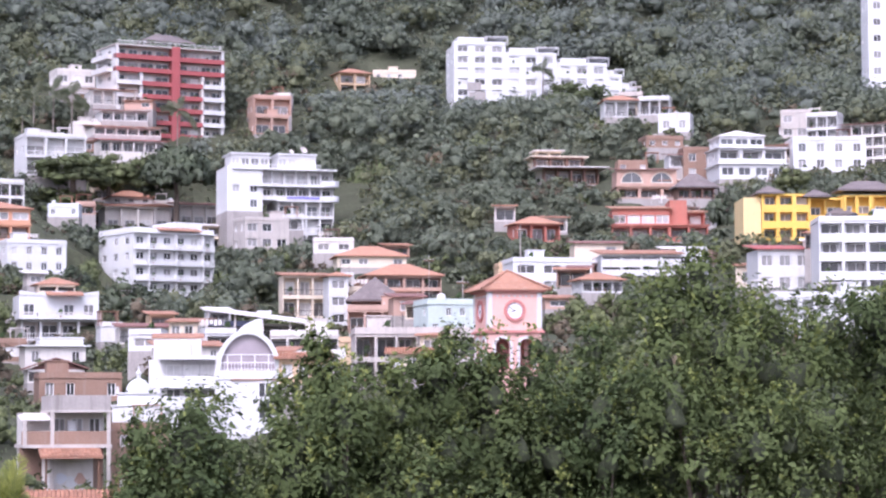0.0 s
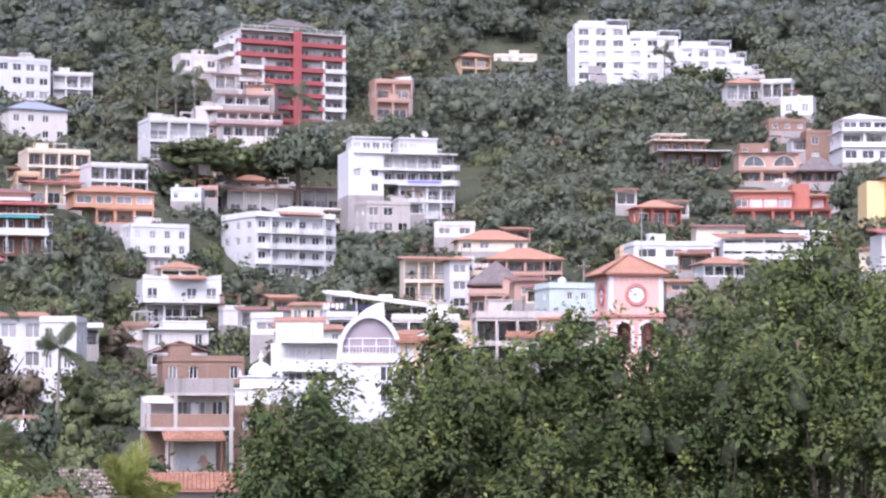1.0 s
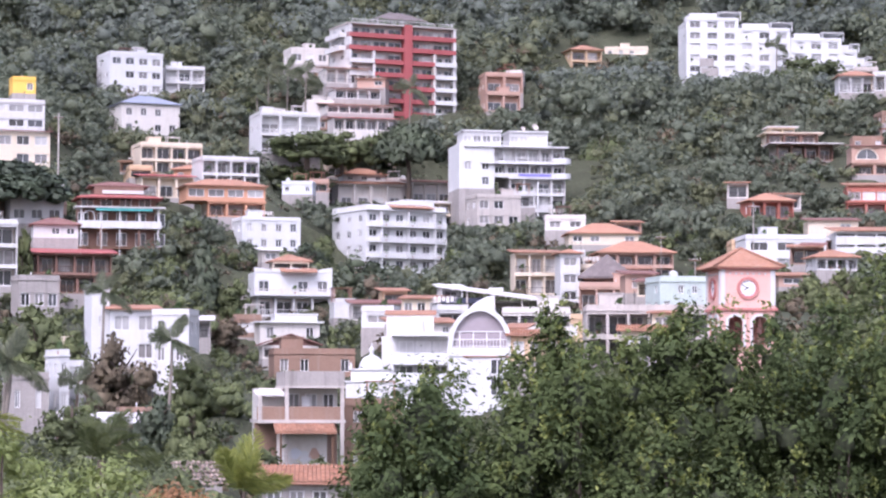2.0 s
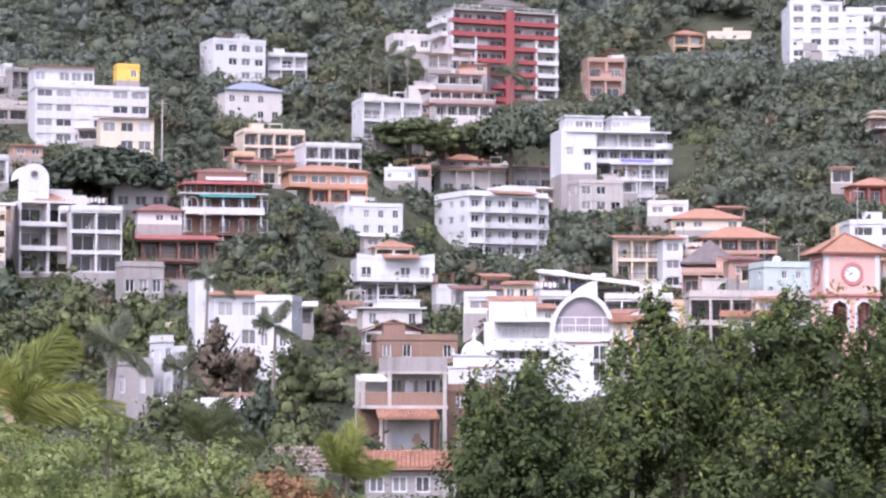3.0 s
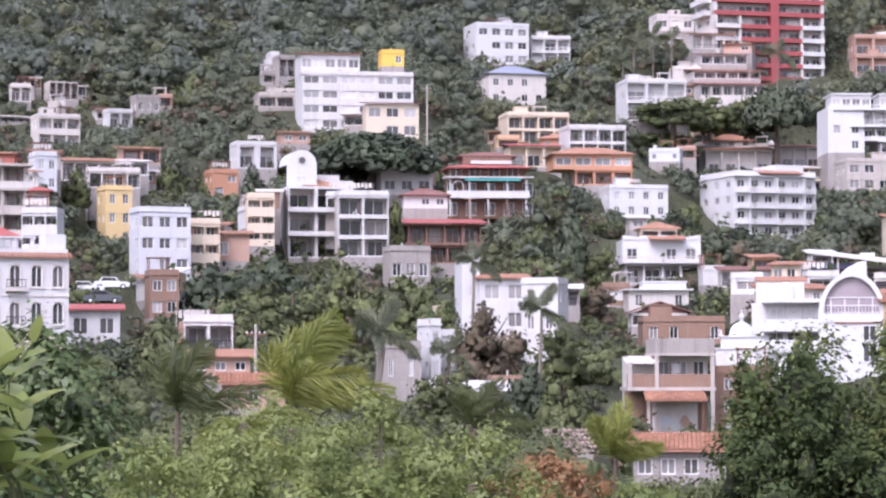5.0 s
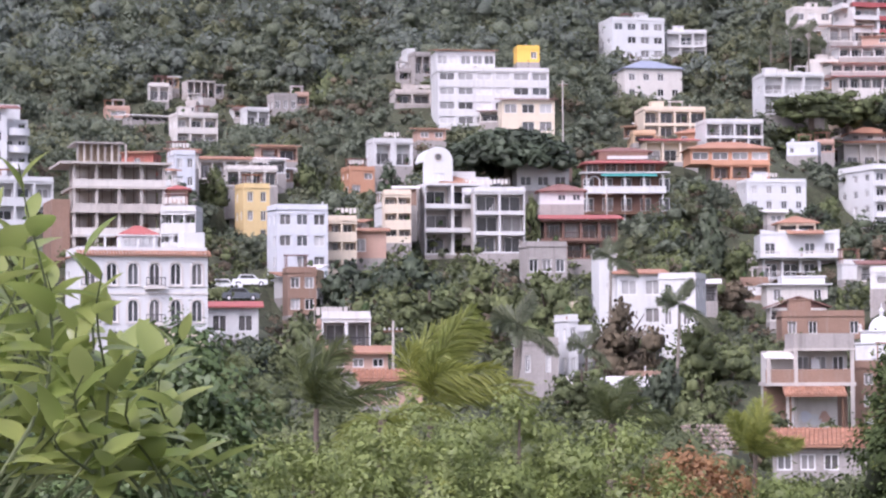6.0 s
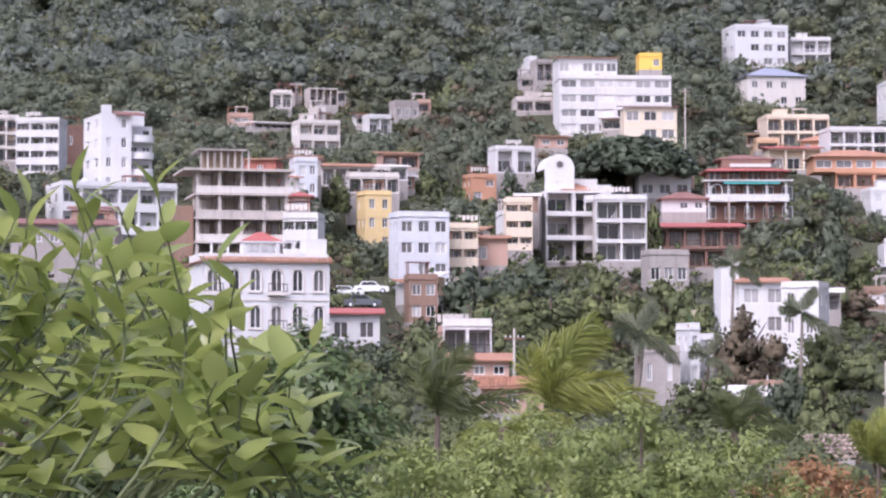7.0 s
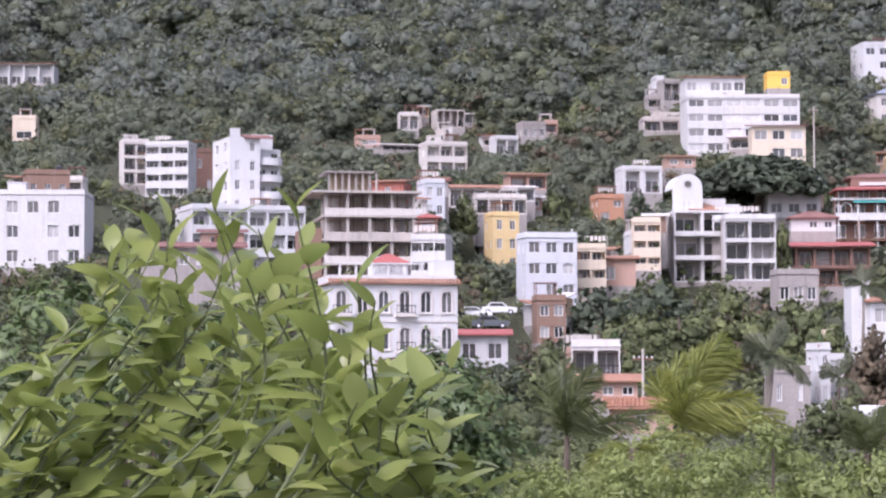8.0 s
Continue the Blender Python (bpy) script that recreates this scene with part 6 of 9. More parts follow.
def rubble_wall(label, x, y, z, w, h):
    e = thing("stone_wall", label, "wall", pose(x, y, z))
    slab(e, "core", WALL["grey"], -w / 2, w / 2, 0.15, 0.7, -3, h * 0.85)
    rng = random.Random(12)
    zz = -0.4
    while zz < h:
        xx = -w / 2
        while xx < w / 2:
            s = rng.uniform(0.22, 0.45)
            v = rng.randrange(3)

            def stone(bm, u=v):
                rs = np.random.RandomState(u)
                vs = [bm.verts.new(tuple(np.array(c) * rs.uniform(0.75, 1.1, 3) * 0.5)) for c in ICO]
                for fc in ICO_FACES:
                    bm.faces.new([vs[i] for i in fc])
            shared("stone", ("stone", v), e, pose(xx + s / 2, rng.uniform(0, 0.15), zz + 0.14, 0, rng.uniform(-15, 15), rng.uniform(0, 180)) @ Matrix.Diagonal((s * 1.1, s, 0.36, 1)), stone, STONE)
            xx += s * 0.95
        zz += 0.29


def car(label, x, y, z, rz, colour):
    e = thing("parked_car", label, "car", pose(x, y, z, 0, 0, rz), "parked cars")
    paint = shader("car paint " + colour, (0.75, 0.75, 0.75) if colour == "white" else (0.10, 0.11, 0.12), 0.3, 0.03, spec=0.6)
    put(e, "body", paint, lambda bm: prism(bm, [(-2.1, 0.3), (2.1, 0.3), (2.12, 0.75), (1.9, 0.9), (-1.95, 0.95), (-2.12, 0.8)], -0.85, 0.85))
    c = put(e, "cabin", paint, lambda bm: prism(bm, [(-1.5, 0.95), (1.0, 0.92), (0.45, 1.45), (-1.1, 1.48)], -0.72, 0.72))
    put(c, "side_window", PANE[0], lambda bm: prism(bm, [(-1.25, 1.0), (0.75, 0.99), (0.35, 1.37), (-1.0, 1.39)], -0.735, -0.725))
    for sx in (-1.35, 1.35):
        for sy in (-0.8, 0.8):
            w = put(e, "wheel", METAL, lambda bm: lathe(bm, [(0.33, -0.1), (0.33, 0.1)], 14), "", pose(sx, sy, 0.33, 90))
            put(w, "rim", PALE_METAL, lambda bm: lathe(bm, [(0.18, -0.11), (0.18, 0.11)], 10))
    for sy in (-0.6, 0.6):
        put(e, "headlight", PANE[1], lambda bm: box(bm, 2.1, 2.14, sy - 0.15, sy + 0.15, 0.6, 0.74))


# ---- the town, house by house ----

# upper slope
red_tower('ten-storey red and white apartment tower on the hillside', 42.1, 595.0, 76.8, 27.4, 13.0, 27.4, 18.0, seed=1)
stepped_condo('bright white stepped condominium block on the hill crest', 142.8, 630.0, 95.6, 47.9, 12.0, 17.4, -0.8, seed=2)
house('tall narrow white apartment tower with small windows', 218.7, 584.1, 91.8, 9.0, 7.3, 36.4, -6.5, seed=3, wall='bright', floors=9, bays=2, side=-1)
house('tan house with hip tiled roof on the ridge', 99.9, 676.4, 105.4, 8.7, 7.4, 5.9, 9.6, seed=4, wall='tan', roof='hip', style='loggia', floors=2, bays=2, cover='tile', side=-1)
house('low cream garden wall house on the ridge', 113.4, 684.9, 111.1, 11.9, 8.4, 1.8, -9.4, seed=5, wall='cream', floors=1, bays=4, side=0)
house('salmon brick house with open terraces', 68.6, 599.9, 89.7, 9.2, 7.6, 4.2, 7.5, seed=6, wall='salmon', style='loggia', floors=1, bays=2, side=-1)
house('salmon lower terrace house under trees', 67.8, 593.5, 84.4, 8.2, 6.7, 4.2, 7.5, seed=7, wall='salmon', style='loggia', floors=1, bays=2, side=-1)
house('white house with long open balconies', 15.0, 545.2, 68.7, 13.1, 10.7, 8.5, 12.4, seed=8, wall='white', style='loggia', floors=2, bays=3, rail='white', side=-1)
house('small white house with flat roof', 21.7, 603.4, 96.3, 9.2, 7.6, 3.4, 12.9, seed=9, wall='offwhite', floors=1, bays=3, side=-1)
house('terraced white house with red tiled edge', 29.9, 588.4, 89.9, 10.1, 8.3, 3.5, 11.1, seed=10, wall='offwhite', style='loggia', floors=1, bays=4, roof='shed', cover='tile', side=-1)
house('terraced house with dark tiled roof', 32.0, 578.4, 85.0, 10.6, 8.5, 2.3, 8.8, seed=11, wall='white', style='loggia', floors=1, bays=4, roof='shed', cover='dark', side=0)
house('white arcaded terrace house with tile roof', 31.9, 570.6, 80.6, 15.2, 11.0, 1.9, 8.8, seed=12, wall='offwhite', style='loggia', floors=1, bays=6, roof='shed', cover='tile', side=0)
house('long low house with red tiled roof', 32.7, 560.5, 75.7, 15.0, 11.0, 2.6, 8.7, seed=13, wall='offwhite', style='loggia', floors=1, bays=6, roof='shed', cover='red', side=0, found=2.5)
ship_hotel('white hillside hotel with glazed penthouse and curved terraces', 61.0, 522.4, 51.8, 22.6, 12.0, 20.5, 5.3, seed=14)
house('white villa on the upper slope', -21.3, 625.1, 90.8, 13.6, 11.0, 10.0, 19.9, seed=15, wall='bright', floors=3, bays=4, side=-1)
house('white wing with terrace openings', -8.0, 629.6, 91.6, 9.8, 7.4, 6.7, 6.7, seed=16, wall='white', floors=2, bays=3, style='loggia', rail='white', side=0)
house('house with blue-grey sheet roof', -16.7, 595.3, 77.8, 14.0, 11.0, 7.3, 17.6, seed=17, wall='offwhite', floors=2, bays=4, roof='hip', cover='slate', side=-1)
house('white five-storey hotel with rows of large windows', -43.6, 478.5, 60.2, 21.3, 11.0, 11.1, 13.2, seed=18, wall='white', floors=4, bays=6, style='punch', frac=0.82, skip=0.04, sill=1.05, kinds=(1, 1, 1, 2, 0), side=0)
house('glazed penthouse with tiled roof edge', -48.9, 479.8, 72.2, 11.3, 8.7, 3.4, 13.8, seed=19, wall='white', floors=1, bays=5, roof='shed', cover='tile', frac=0.85, style='punch', skip=0.0, kinds=(1, 1, 1, 2), side=0, found=2.0)
house('yellow painted room on a flat roof', -37.1, 487.1, 74.3, 4.4, 5.0, 2.6, 12.4, seed=20, wall='yellow', floors=1, bays=2, side=0, found=4.0)
house('cream house with brown tiled roof and wide windows', -35.5, 464.3, 57.8, 9.8, 7.3, 6.6, 10.4, seed=21, wall='cream', floors=2, bays=3, roof='shed', cover='dark', frac=0.7, side=0)
house('grey hillside cabin with open deck', -62.0, 518.8, 76.1, 3.4, 5.0, 4.0, 24.8, seed=22, wall='grey', style='loggia', floors=1, bays=2, side=-1)
house('open wooden deck house in the trees', -64.9, 520.5, 75.1, 3.9, 5.0, 1.9, 17.1, seed=23, wall='grey', style='loggia', floors=1, bays=2, side=0)
house('small white pavilion house', -124.3, 548.6, 74.7, 4.3, 5.0, 3.4, 18.8, seed=24, wall='offwhite', style='loggia', floors=1, bays=2, side=0)
house('white roofless pergola terrace', -116.6, 555.6, 75.8, 6.5, 5.3, 4.1, 26.8, seed=25, wall='concrete', style='open', floors=1, bays=4, roof='', side=-1)
house('long flat-roofed shelter on the slope', -122.7, 529.5, 68.1, 8.2, 7.0, 1.2, 31.0, seed=26, wall='grey', style='open', floors=1, bays=5, roof='shed', cover='sheet', side=-1)
house('concrete and white house with balconies', -108.6, 512.2, 60.8, 8.7, 7.1, 6.6, 26.0, seed=27, wall='offwhite', style='loggia', floors=2, bays=3, rail='solid', side=-1)
house('grey concrete stair tower on a roof', -109.3, 515.0, 68.0, 2.2, 5.0, 2.4, 4.0, seed=28, wall='concrete', floors=1, bays=1, side=0)
house('small white house among trees', -100.5, 538.2, 67.5, 5.1, 5.0, 3.7, 28.6, seed=29, wall='white', floors=1, bays=2, style='loggia', side=-1)
house('grey unfinished house among trees', -97.2, 554.0, 72.3, 5.5, 5.0, 3.6, 27.9, seed=30, wall='grey', floors=1, bays=3, side=-1)
house('white and blue four-storey house', -141.3, 430.6, 50.3, 7.8, 6.4, 9.8, 4.2, seed=31, wall='white', floors=4, bays=3, style='loggia', rail='solid', kinds=(0, 2, 1), side=1)
house('pale plastered house with a flat roof', -150.0, 435.4, 53.6, 4.6, 5.0, 7.7, 29.0, seed=32, wall='offwhite', floors=3, bays=2, style='loggia', side=0)
house('brown shed house with rough walls', -139.6, 443.0, 52.4, 3.6, 5.0, 7.6, 32.5, seed=33, wall='brown', floors=2, bays=2, side=-1)
house('white house with red roof far up the slope', -235.8, 600.9, 94.0, 15.0, 11.0, 5.3, 13.4, seed=34, wall='white', floors=1, bays=4, roof='shed', cover='tile', style='loggia', side=0)
house('ochre hut on the slope', -216.6, 551.5, 74.4, 5.5, 5.0, 5.6, 13.4, seed=35, wall='cream', floors=1, bays=1, side=0)

# right hand slope
tiered_house('brown house with broad flat eaves and balconies', 121.2, 510.8, 65.2, -1.2, [
    (0, 11.5, 9, 3.4, 0, 0, dict(wall='brown', style='open', floors=1, bays=4, rail='wood'), 'eave', 'sheet', 1.9),
    (3.62, 10.5, 7, 2.2, -2.2, 1, dict(wall='cream', trim='brown', style='loggia', floors=1, bays=3, rail='wood'), 'eave', 'cream', 1.0),
    (6.04, 5.0, 5, 1.2, -4.0, 1.5, dict(wall='cream', style='loggia', floors=1, bays=2, rail='none'), 'eave', 'sheet', 0.8)], seed=36)
house('white house with small red tiled roof', 142.8, 549.9, 84.6, 7.9, 6.2, 3.8, -4.6, seed=37, wall='white', floors=1, roof='hip', cover='tile', style='loggia', bays=3, side=0)
house('white pergola terrace house', 149.3, 542.4, 84.4, 6.7, 5.1, 3.6, -23.4, seed=38, wall='white', style='open', floors=1, bays=3, roof='flat', side=0)
house('small white house on a terrace', 149.5, 526.9, 78.7, 7.0, 5.4, 3.5, -23.8, seed=39, wall='white', floors=1, bays=2, side=0)
tiered_house('brick house with two wide arches and a stone terrace', 132.1, 487.0, 60.2, -7.2, [
    (0, 13.5, 9, 2.2, 0, -0.6, dict(wall='salmon', style='open', floors=1, bays=3, rail='none'), 'eave', 'brick', 0.3),
    (2.42, 12.0, 8, 3.4, -0.6, 0.4, dict(wall='salmon', style='punch', floors=1, bays=2, frac=0.72, arched=True, skip=0.0, kinds=(0, 0), surround=WALL['cream']), 'shed', 'dark', 0.5),
    (5.85, 6.0, 5, 1.7, -3.0, 1.6, dict(wall='brick', style='punch', floors=1, bays=3), 'parapet', 'brick', 0.3)], seed=40)
house('brick tower house with round window', 144.8, 494.1, 64.9, 7.2, 5.8, 6.2, -4.3, seed=41, wall='brick', floors=2, bays=2, side=0)
house('house with dark thatched roof', 138.3, 475.1, 59.4, 7.1, 5.6, 2.1, -6.2, seed=42, wall='brown', style='loggia', floors=1, bays=3, roof='palapa', cover='thatch', side=0)
house('rough stone terrace wall', 142.5, 514.0, 73.7, 8.1, 6.7, 1.9, -0.5, seed=43, wall='brick', floors=1, bays=3, side=-1)
tiered_house('white modern house with window strips and a curved roof room', 151.4, 482.3, 63.8, -3.4, [
    (0, 13.7, 11, 3.0, 0, 0, dict(wall='bright', style='punch', floors=1, bays=4, frac=0.7, kinds=(0, 0, 2), side=-1), 'eave', 'bright', 0.4),
    (3.22, 13.7, 10.6, 3.0, 0, 0.2, dict(wall='bright', style='loggia', floors=1, bays=3, rail='solid', kinds=(0, 2), side=-1), 'eave', 'bright', 0.5),
    (6.44, 9.0, 9, 2.3, -1.8, 0.8, dict(wall='bright', style='punch', floors=1, bays=3, frac=0.86, kinds=(0, 2), skip=0.0, side=-1), 'hip', 'sheet', 0.35)], seed=44)
house('white block house with square windows', 169.5, 486.8, 66.0, 14.8, 11.0, 6.5, -9.2, seed=45, wall='bright', floors=2, bays=4, side=0)
house('grey concrete block house', 174.0, 519.1, 76.8, 6.1, 5.0, 5.7, -18.5, seed=46, wall='concrete', floors=2, bays=2, side=0)
house('white terrace house with balconies', 178.5, 512.5, 75.6, 6.7, 5.4, 5.6, -33.2, seed=47, wall='white', style='loggia', floors=2, bays=3, side=1)
house('stacked white and brown apartments', 185.2, 501.5, 68.4, 11.2, 9.2, 9.5, -34.3, seed=48, wall='offwhite', style='loggia', floors=4, bays=5, roof='shed', cover='dark', side=1)
yellow_villa('bright yellow villa with balconies and thatched roofs', 145.4, 421.1, 46.7, 28.2, 11.0, 9.9, -9.0, seed=49)
tiered_house('coral red villa with a glazed upper floor and terraces', 126.2, 458.5, 49.4, -9.4, [
    (0, 18.0, 11, 3.0, 0, 0, dict(wall='coral', style='open', floors=1, bays=5, rail='solid'), 'eave', 'coral', 0.35),
    (3.22, 10.8, 9, 3.1, -3.4, 0.7, dict(wall='coral', style='punch', floors=1, bays=4, frac=0.88, kinds=(1, 1, 1, 2), skip=0.0, sill=0.35), 'shed', 'orange_tile', 0.5),
    (3.22, 3.2, 8, 4.2, 3.7, 1.0, dict(wall='coral', style='punch', floors=1, bays=1, skip=1.0), 'parapet', 'coral', 0.2),
    (3.22, 3.4, 7, 2.5, 7.1, 1.2, dict(wall='coral', style='loggia', floors=1, bays=1, rail='none'), 'shed', 'orange_tile', 0.5)], seed=50)
house('small house with red tiled roof and cupola', 98.7, 442.5, 48.1, 8.0, 6.7, 3.2, 3.4, seed=51, wall='coral', floors=1, bays=3, roof='hip', cover='orange_tile', style='loggia', side=-1)
house('white terrace apartments with tiled parapet', 104.3, 391.2, 38.9, 12.8, 9.8, 3.4, -6.9, seed=52, wall='white', floors=2, bays=4, style='loggia', rail='solid', roof='shed', cover='tile', side=0)
house('white plain house between trees', 113.6, 391.4, 36.2, 4.4, 5.0, 6.9, -24.2, seed=53, wall='bright', floors=2, bays=2, side=0)
house('white house with square windows and red roof edge', 124.1, 374.5, 35.3, 11.2, 9.0, 6.8, -6.3, seed=54, wall='white', floors=2, bays=4, roof='shed', cover='red', style='punch', side=0)
house('white apartment block with ribbon balconies', 131.9, 362.2, 34.2, 14.5, 11.0, 11.4, -12.0, seed=55, wall='bright', floors=4, bays=4, style='loggia', rail='solid', side=0)
house('small house with tiled hip roof', 87.8, 351.8, 34.1, 6.0, 5.1, 1.8, 4.0, seed=56, wall='white', floors=1, bays=4, roof='hip', cover='tile', style='loggia', side=-1)
house('white cottage with curved parapet', 88.3, 387.1, 35.7, 12.6, 10.1, 5.0, -0.8, seed=57, wall='bright', floors=2, bays=3, side=0)
house('small house with red tiled roof under trees', 79.8, 343.4, 31.3, 3.9, 5.0, 1.5, -3.1, seed=58, wall='salmon', floors=1, roof='shed', cover='tile', bays=1, side=0)
house('cream cottage with brown roof', 121.3, 383.8, 36.8, 4.7, 5.0, 3.5, -25.5, seed=59, wall='cream', floors=1, roof='shed', cover='tile', bays=1, side=0)
house('white colonnade building with deep openings', 109.2, 316.8, 26.2, 13.6, 10.2, 5.5, -13.0, seed=60, wall='bright', floors=1, bays=7, style='loggia', frac=0.72, rail='none', kinds=(2, 2, 1), side=0)

# middle of the town
balcony_hotel('white six-storey hotel with rows of balconies', 33.1, 475.8, 36.6, 17.1, 14.0, 15.8, 24.0, seed=61)
house('house with orange tiled roof and verandah', 33.5, 549.5, 57.6, 14.4, 11.0, 5.2, 4.5, seed=62, wall='offwhite', floors=1, bays=4, style='loggia', roof='shed', cover='orange_tile', side=0)
house('small upper house with tiled roof', 32.6, 558.7, 64.2, 9.4, 7.4, 1.6, 6.7, seed=63, wall='white', floors=1, roof='hip', cover='orange_tile', bays=3, side=0)
house('pale house with brown roofs', 48.0, 550.7, 58.7, 11.7, 9.7, 4.7, 10.0, seed=64, wall='offwhite', style='loggia', floors=1, bays=4, roof='shed', cover='dark', side=-1)
house('cluttered cream house with sheet roof', 45.0, 526.6, 52.3, 8.2, 6.9, 4.8, 13.1, seed=65, wall='cream', style='loggia', floors=2, bays=3, roof='shed', cover='sheet', side=-1)
house('bare concrete house wall', 55.5, 498.8, 50.0, 9.2, 7.8, 6.0, 11.7, seed=66, wall='concrete', floors=2, bays=3, side=-1)
house('pale blue house with awning', 17.3, 517.2, 57.9, 6.3, 5.0, 2.1, -9.9, seed=67, wall='blue', floors=1, bays=3, side=0)
house('white stepped house with roof terraces', 2.0, 484.5, 56.1, 11.1, 9.1, 5.4, 13.8, seed=68, wall='white', style='loggia', floors=2, bays=4, side=-1)
tiered_house('orange villa with tiled hip roof and pale windows', 1.4, 465.4, 49.2, 9.5, [
    (0, 10.5, 8, 2.7, 2.0, 0, dict(wall='orange', style='open', floors=1, bays=3, rail='wood'), 'eave', 'orange', 0.3),
    (2.92, 14.6, 9, 2.7, 0, 0.4, dict(wall='orange', style='punch', floors=1, bays=4, frac=0.8, kinds=(1, 1, 1), skip=0.0), 'hip', 'tile', 0.6)], seed=69)
house('white house with red roof and wide terrace', -9.4, 478.7, 53.7, 9.9, 7.6, 4.0, 9.1, seed=70, wall='cream', style='loggia', floors=1, bays=3, roof='shed', cover='red', side=0)
house('brown terraced house with orange roof room', -9.7, 504.9, 60.5, 12.4, 9.9, 5.6, 13.1, seed=71, wall='cream', style='loggia', floors=2, bays=4, side=0)
house('small orange tiled roof room', -4.8, 490.5, 58.1, 5.3, 5.0, 2.2, -13.4, seed=72, wall='orange', floors=1, roof='hip', cover='orange_tile', bays=2, side=1)
house('white house with stepped parapet', 9.3, 459.3, 42.6, 10.9, 8.9, 5.5, 12.8, seed=73, wall='bright', floors=2, bays=4, side=-1)
house('cream house with tiled hip roof', 66.6, 429.3, 42.3, 11.9, 8.9, 1.9, -2.8, seed=74, wall='cream', floors=1, bays=4, roof='hip', cover='orange_tile', side=0)
house('coral house with tiled roof and balcony', 67.3, 401.0, 35.1, 12.0, 9.2, 4.1, -1.5, seed=75, wall='salmon', floors=2, bays=4, roof='hip', cover='orange_tile', style='loggia', side=0)
house('cream house with tiled roof and open terrace', 49.3, 384.5, 31.8, 6.9, 5.3, 6.4, 0.7, seed=76, wall='cream', floors=2, bays=3, roof='shed', cover='tile', style='loggia', side=0)
house('narrow white bell tower house with small dome', 53.3, 376.8, 30.0, 3.0, 5.0, 7.7, 2.0, seed=77, wall='white', floors=3, bays=1, roof='hip', cover='tile', side=0)
house('terrace bar with grey thatched roof', 57.8, 367.0, 32.2, 7.0, 7.0, 1.2, -8.9, seed=78, wall='brown', floors=1, bays=2, style='loggia', roof='palapa', cover='thatch', side=0)
house('orange terrace house with railings', 57.6, 358.9, 28.4, 10.0, 7.0, 3.4, -9.1, seed=79, wall='salmon', style='loggia', floors=1, bays=4, rail='wood', side=0)
house('pale green plastered building with small windows', 55.8, 297.7, 25.8, 6.9, 5.9, 3.8, 7.4, seed=80, wall='mint', floors=2, bays=4, side=-1)
house('concrete deck building with open floors', 47.0, 270.9, 19.6, 13.4, 9.9, 5.4, -5.8, seed=81, wall='concrete', style='open', floors=2, bays=6, kinds=(0, 2, 0), side=0)
slant_shed('house with slanted white sheet roof', 39.0, 348.1, 26.2, 15.1, 10.5, 4.3, -6.4, seed=82)
house('house with brown tiled roof and terrace', 23.4, 362.1, 26.9, 7.5, 5.7, 2.4, 2.3, seed=83, wall='offwhite', style='loggia', floors=1, bays=4, roof='shed', cover='dark', side=0)
house('small cottage with tiled roof', 29.5, 353.3, 27.4, 5.5, 5.0, 2.3, -12.8, seed=84, wall='cream', floors=1, bays=3, roof='shed', cover='tile', side=0)
house('dark balcony house below the sheet roof', 38.7, 300.3, 22.2, 8.1, 5.7, 3.7, -7.3, seed=85, wall='offwhite', style='open', floors=2, bays=4, roof='flat', side=0)
house('low house with orange tiled roof', 33.7, 262.3, 19.5, 5.1, 5.0, 2.6, -7.3, seed=86, wall='tan', floors=1, bays=3, roof='shed', cover='orange_tile', ribs=True, side=0)
house('cream roof terrace with orange tiles', 45.0, 260.6, 20.6, 4.7, 5.0, 2.0, -9.8, seed=87, wall='cream', floors=1, bays=3, roof='shed', cover='orange_tile', ribs=True, side=0)
balustrade_villa('white villa with baluster balconies and scalloped parapet', 11.7, 386.0, 28.2, 12.0, 8.4, 6.8, 6.3, seed=88)
house("tiled roof kiosk on the villa's terrace", 11.6, 390.3, 35.7, 5.6, 5.0, 1.2, 6.3, seed=89, wall='cream', style='open', floors=1, bays=2, roof='hip', cover='tile', side=0, found=1.0)
tiered_house('pale house with a white roof terrace', 10.3, 355.1, 23.3, 6.3, [
    (0, 8.4, 6.5, 3.0, 0, 0, dict(wall='offwhite', style='punch', floors=1, bays=3, frac=0.4, kinds=(0, 2)), 'eave', 'bright', 0.6),
    (3.22, 6.0, 4.5, 0.9, 1.0, 0, dict(wall='bright', style='punch', floors=1, bays=1, skip=1.0), 'eave', 'bright', 0.15)], seed=90)
house('gabled house with dark roof edge', 9.6, 322.5, 20.7, 7.1, 5.3, 1.7, 4.3, seed=91, wall='offwhite', floors=1, bays=3, roof='gable', cover='dark', style='loggia', side=0)
house('flat house with red tiled parapet', 11.8, 303.4, 18.1, 9.7, 7.3, 2.8, 3.8, seed=92, wall='brick', floors=1, bays=4, side=0)
house('pale flat-roofed house by the church', 24.0, 293.9, 22.7, 7.4, 5.7, 1.7, 3.3, seed=93, wall='offwhite', floors=1, bays=4, roof='shed', cover='tile', side=0)
dome_church('white dome chapel with lantern', 16.0, 254.5, 14.9, 5.2, 6.0, 6.3, -3.6, seed=94)
vault_house('white building with barrel-vaulted glazed gable', 24.7, 265.9, 12.5, 13.7, 10.0, 13.3, -5.3, seed=95)
brick_loggia('unfinished brick and concrete house with open loggia', 7.2, 218.9, 9.6, 7.5, 8.0, 8.2, 4.1, seed=96)
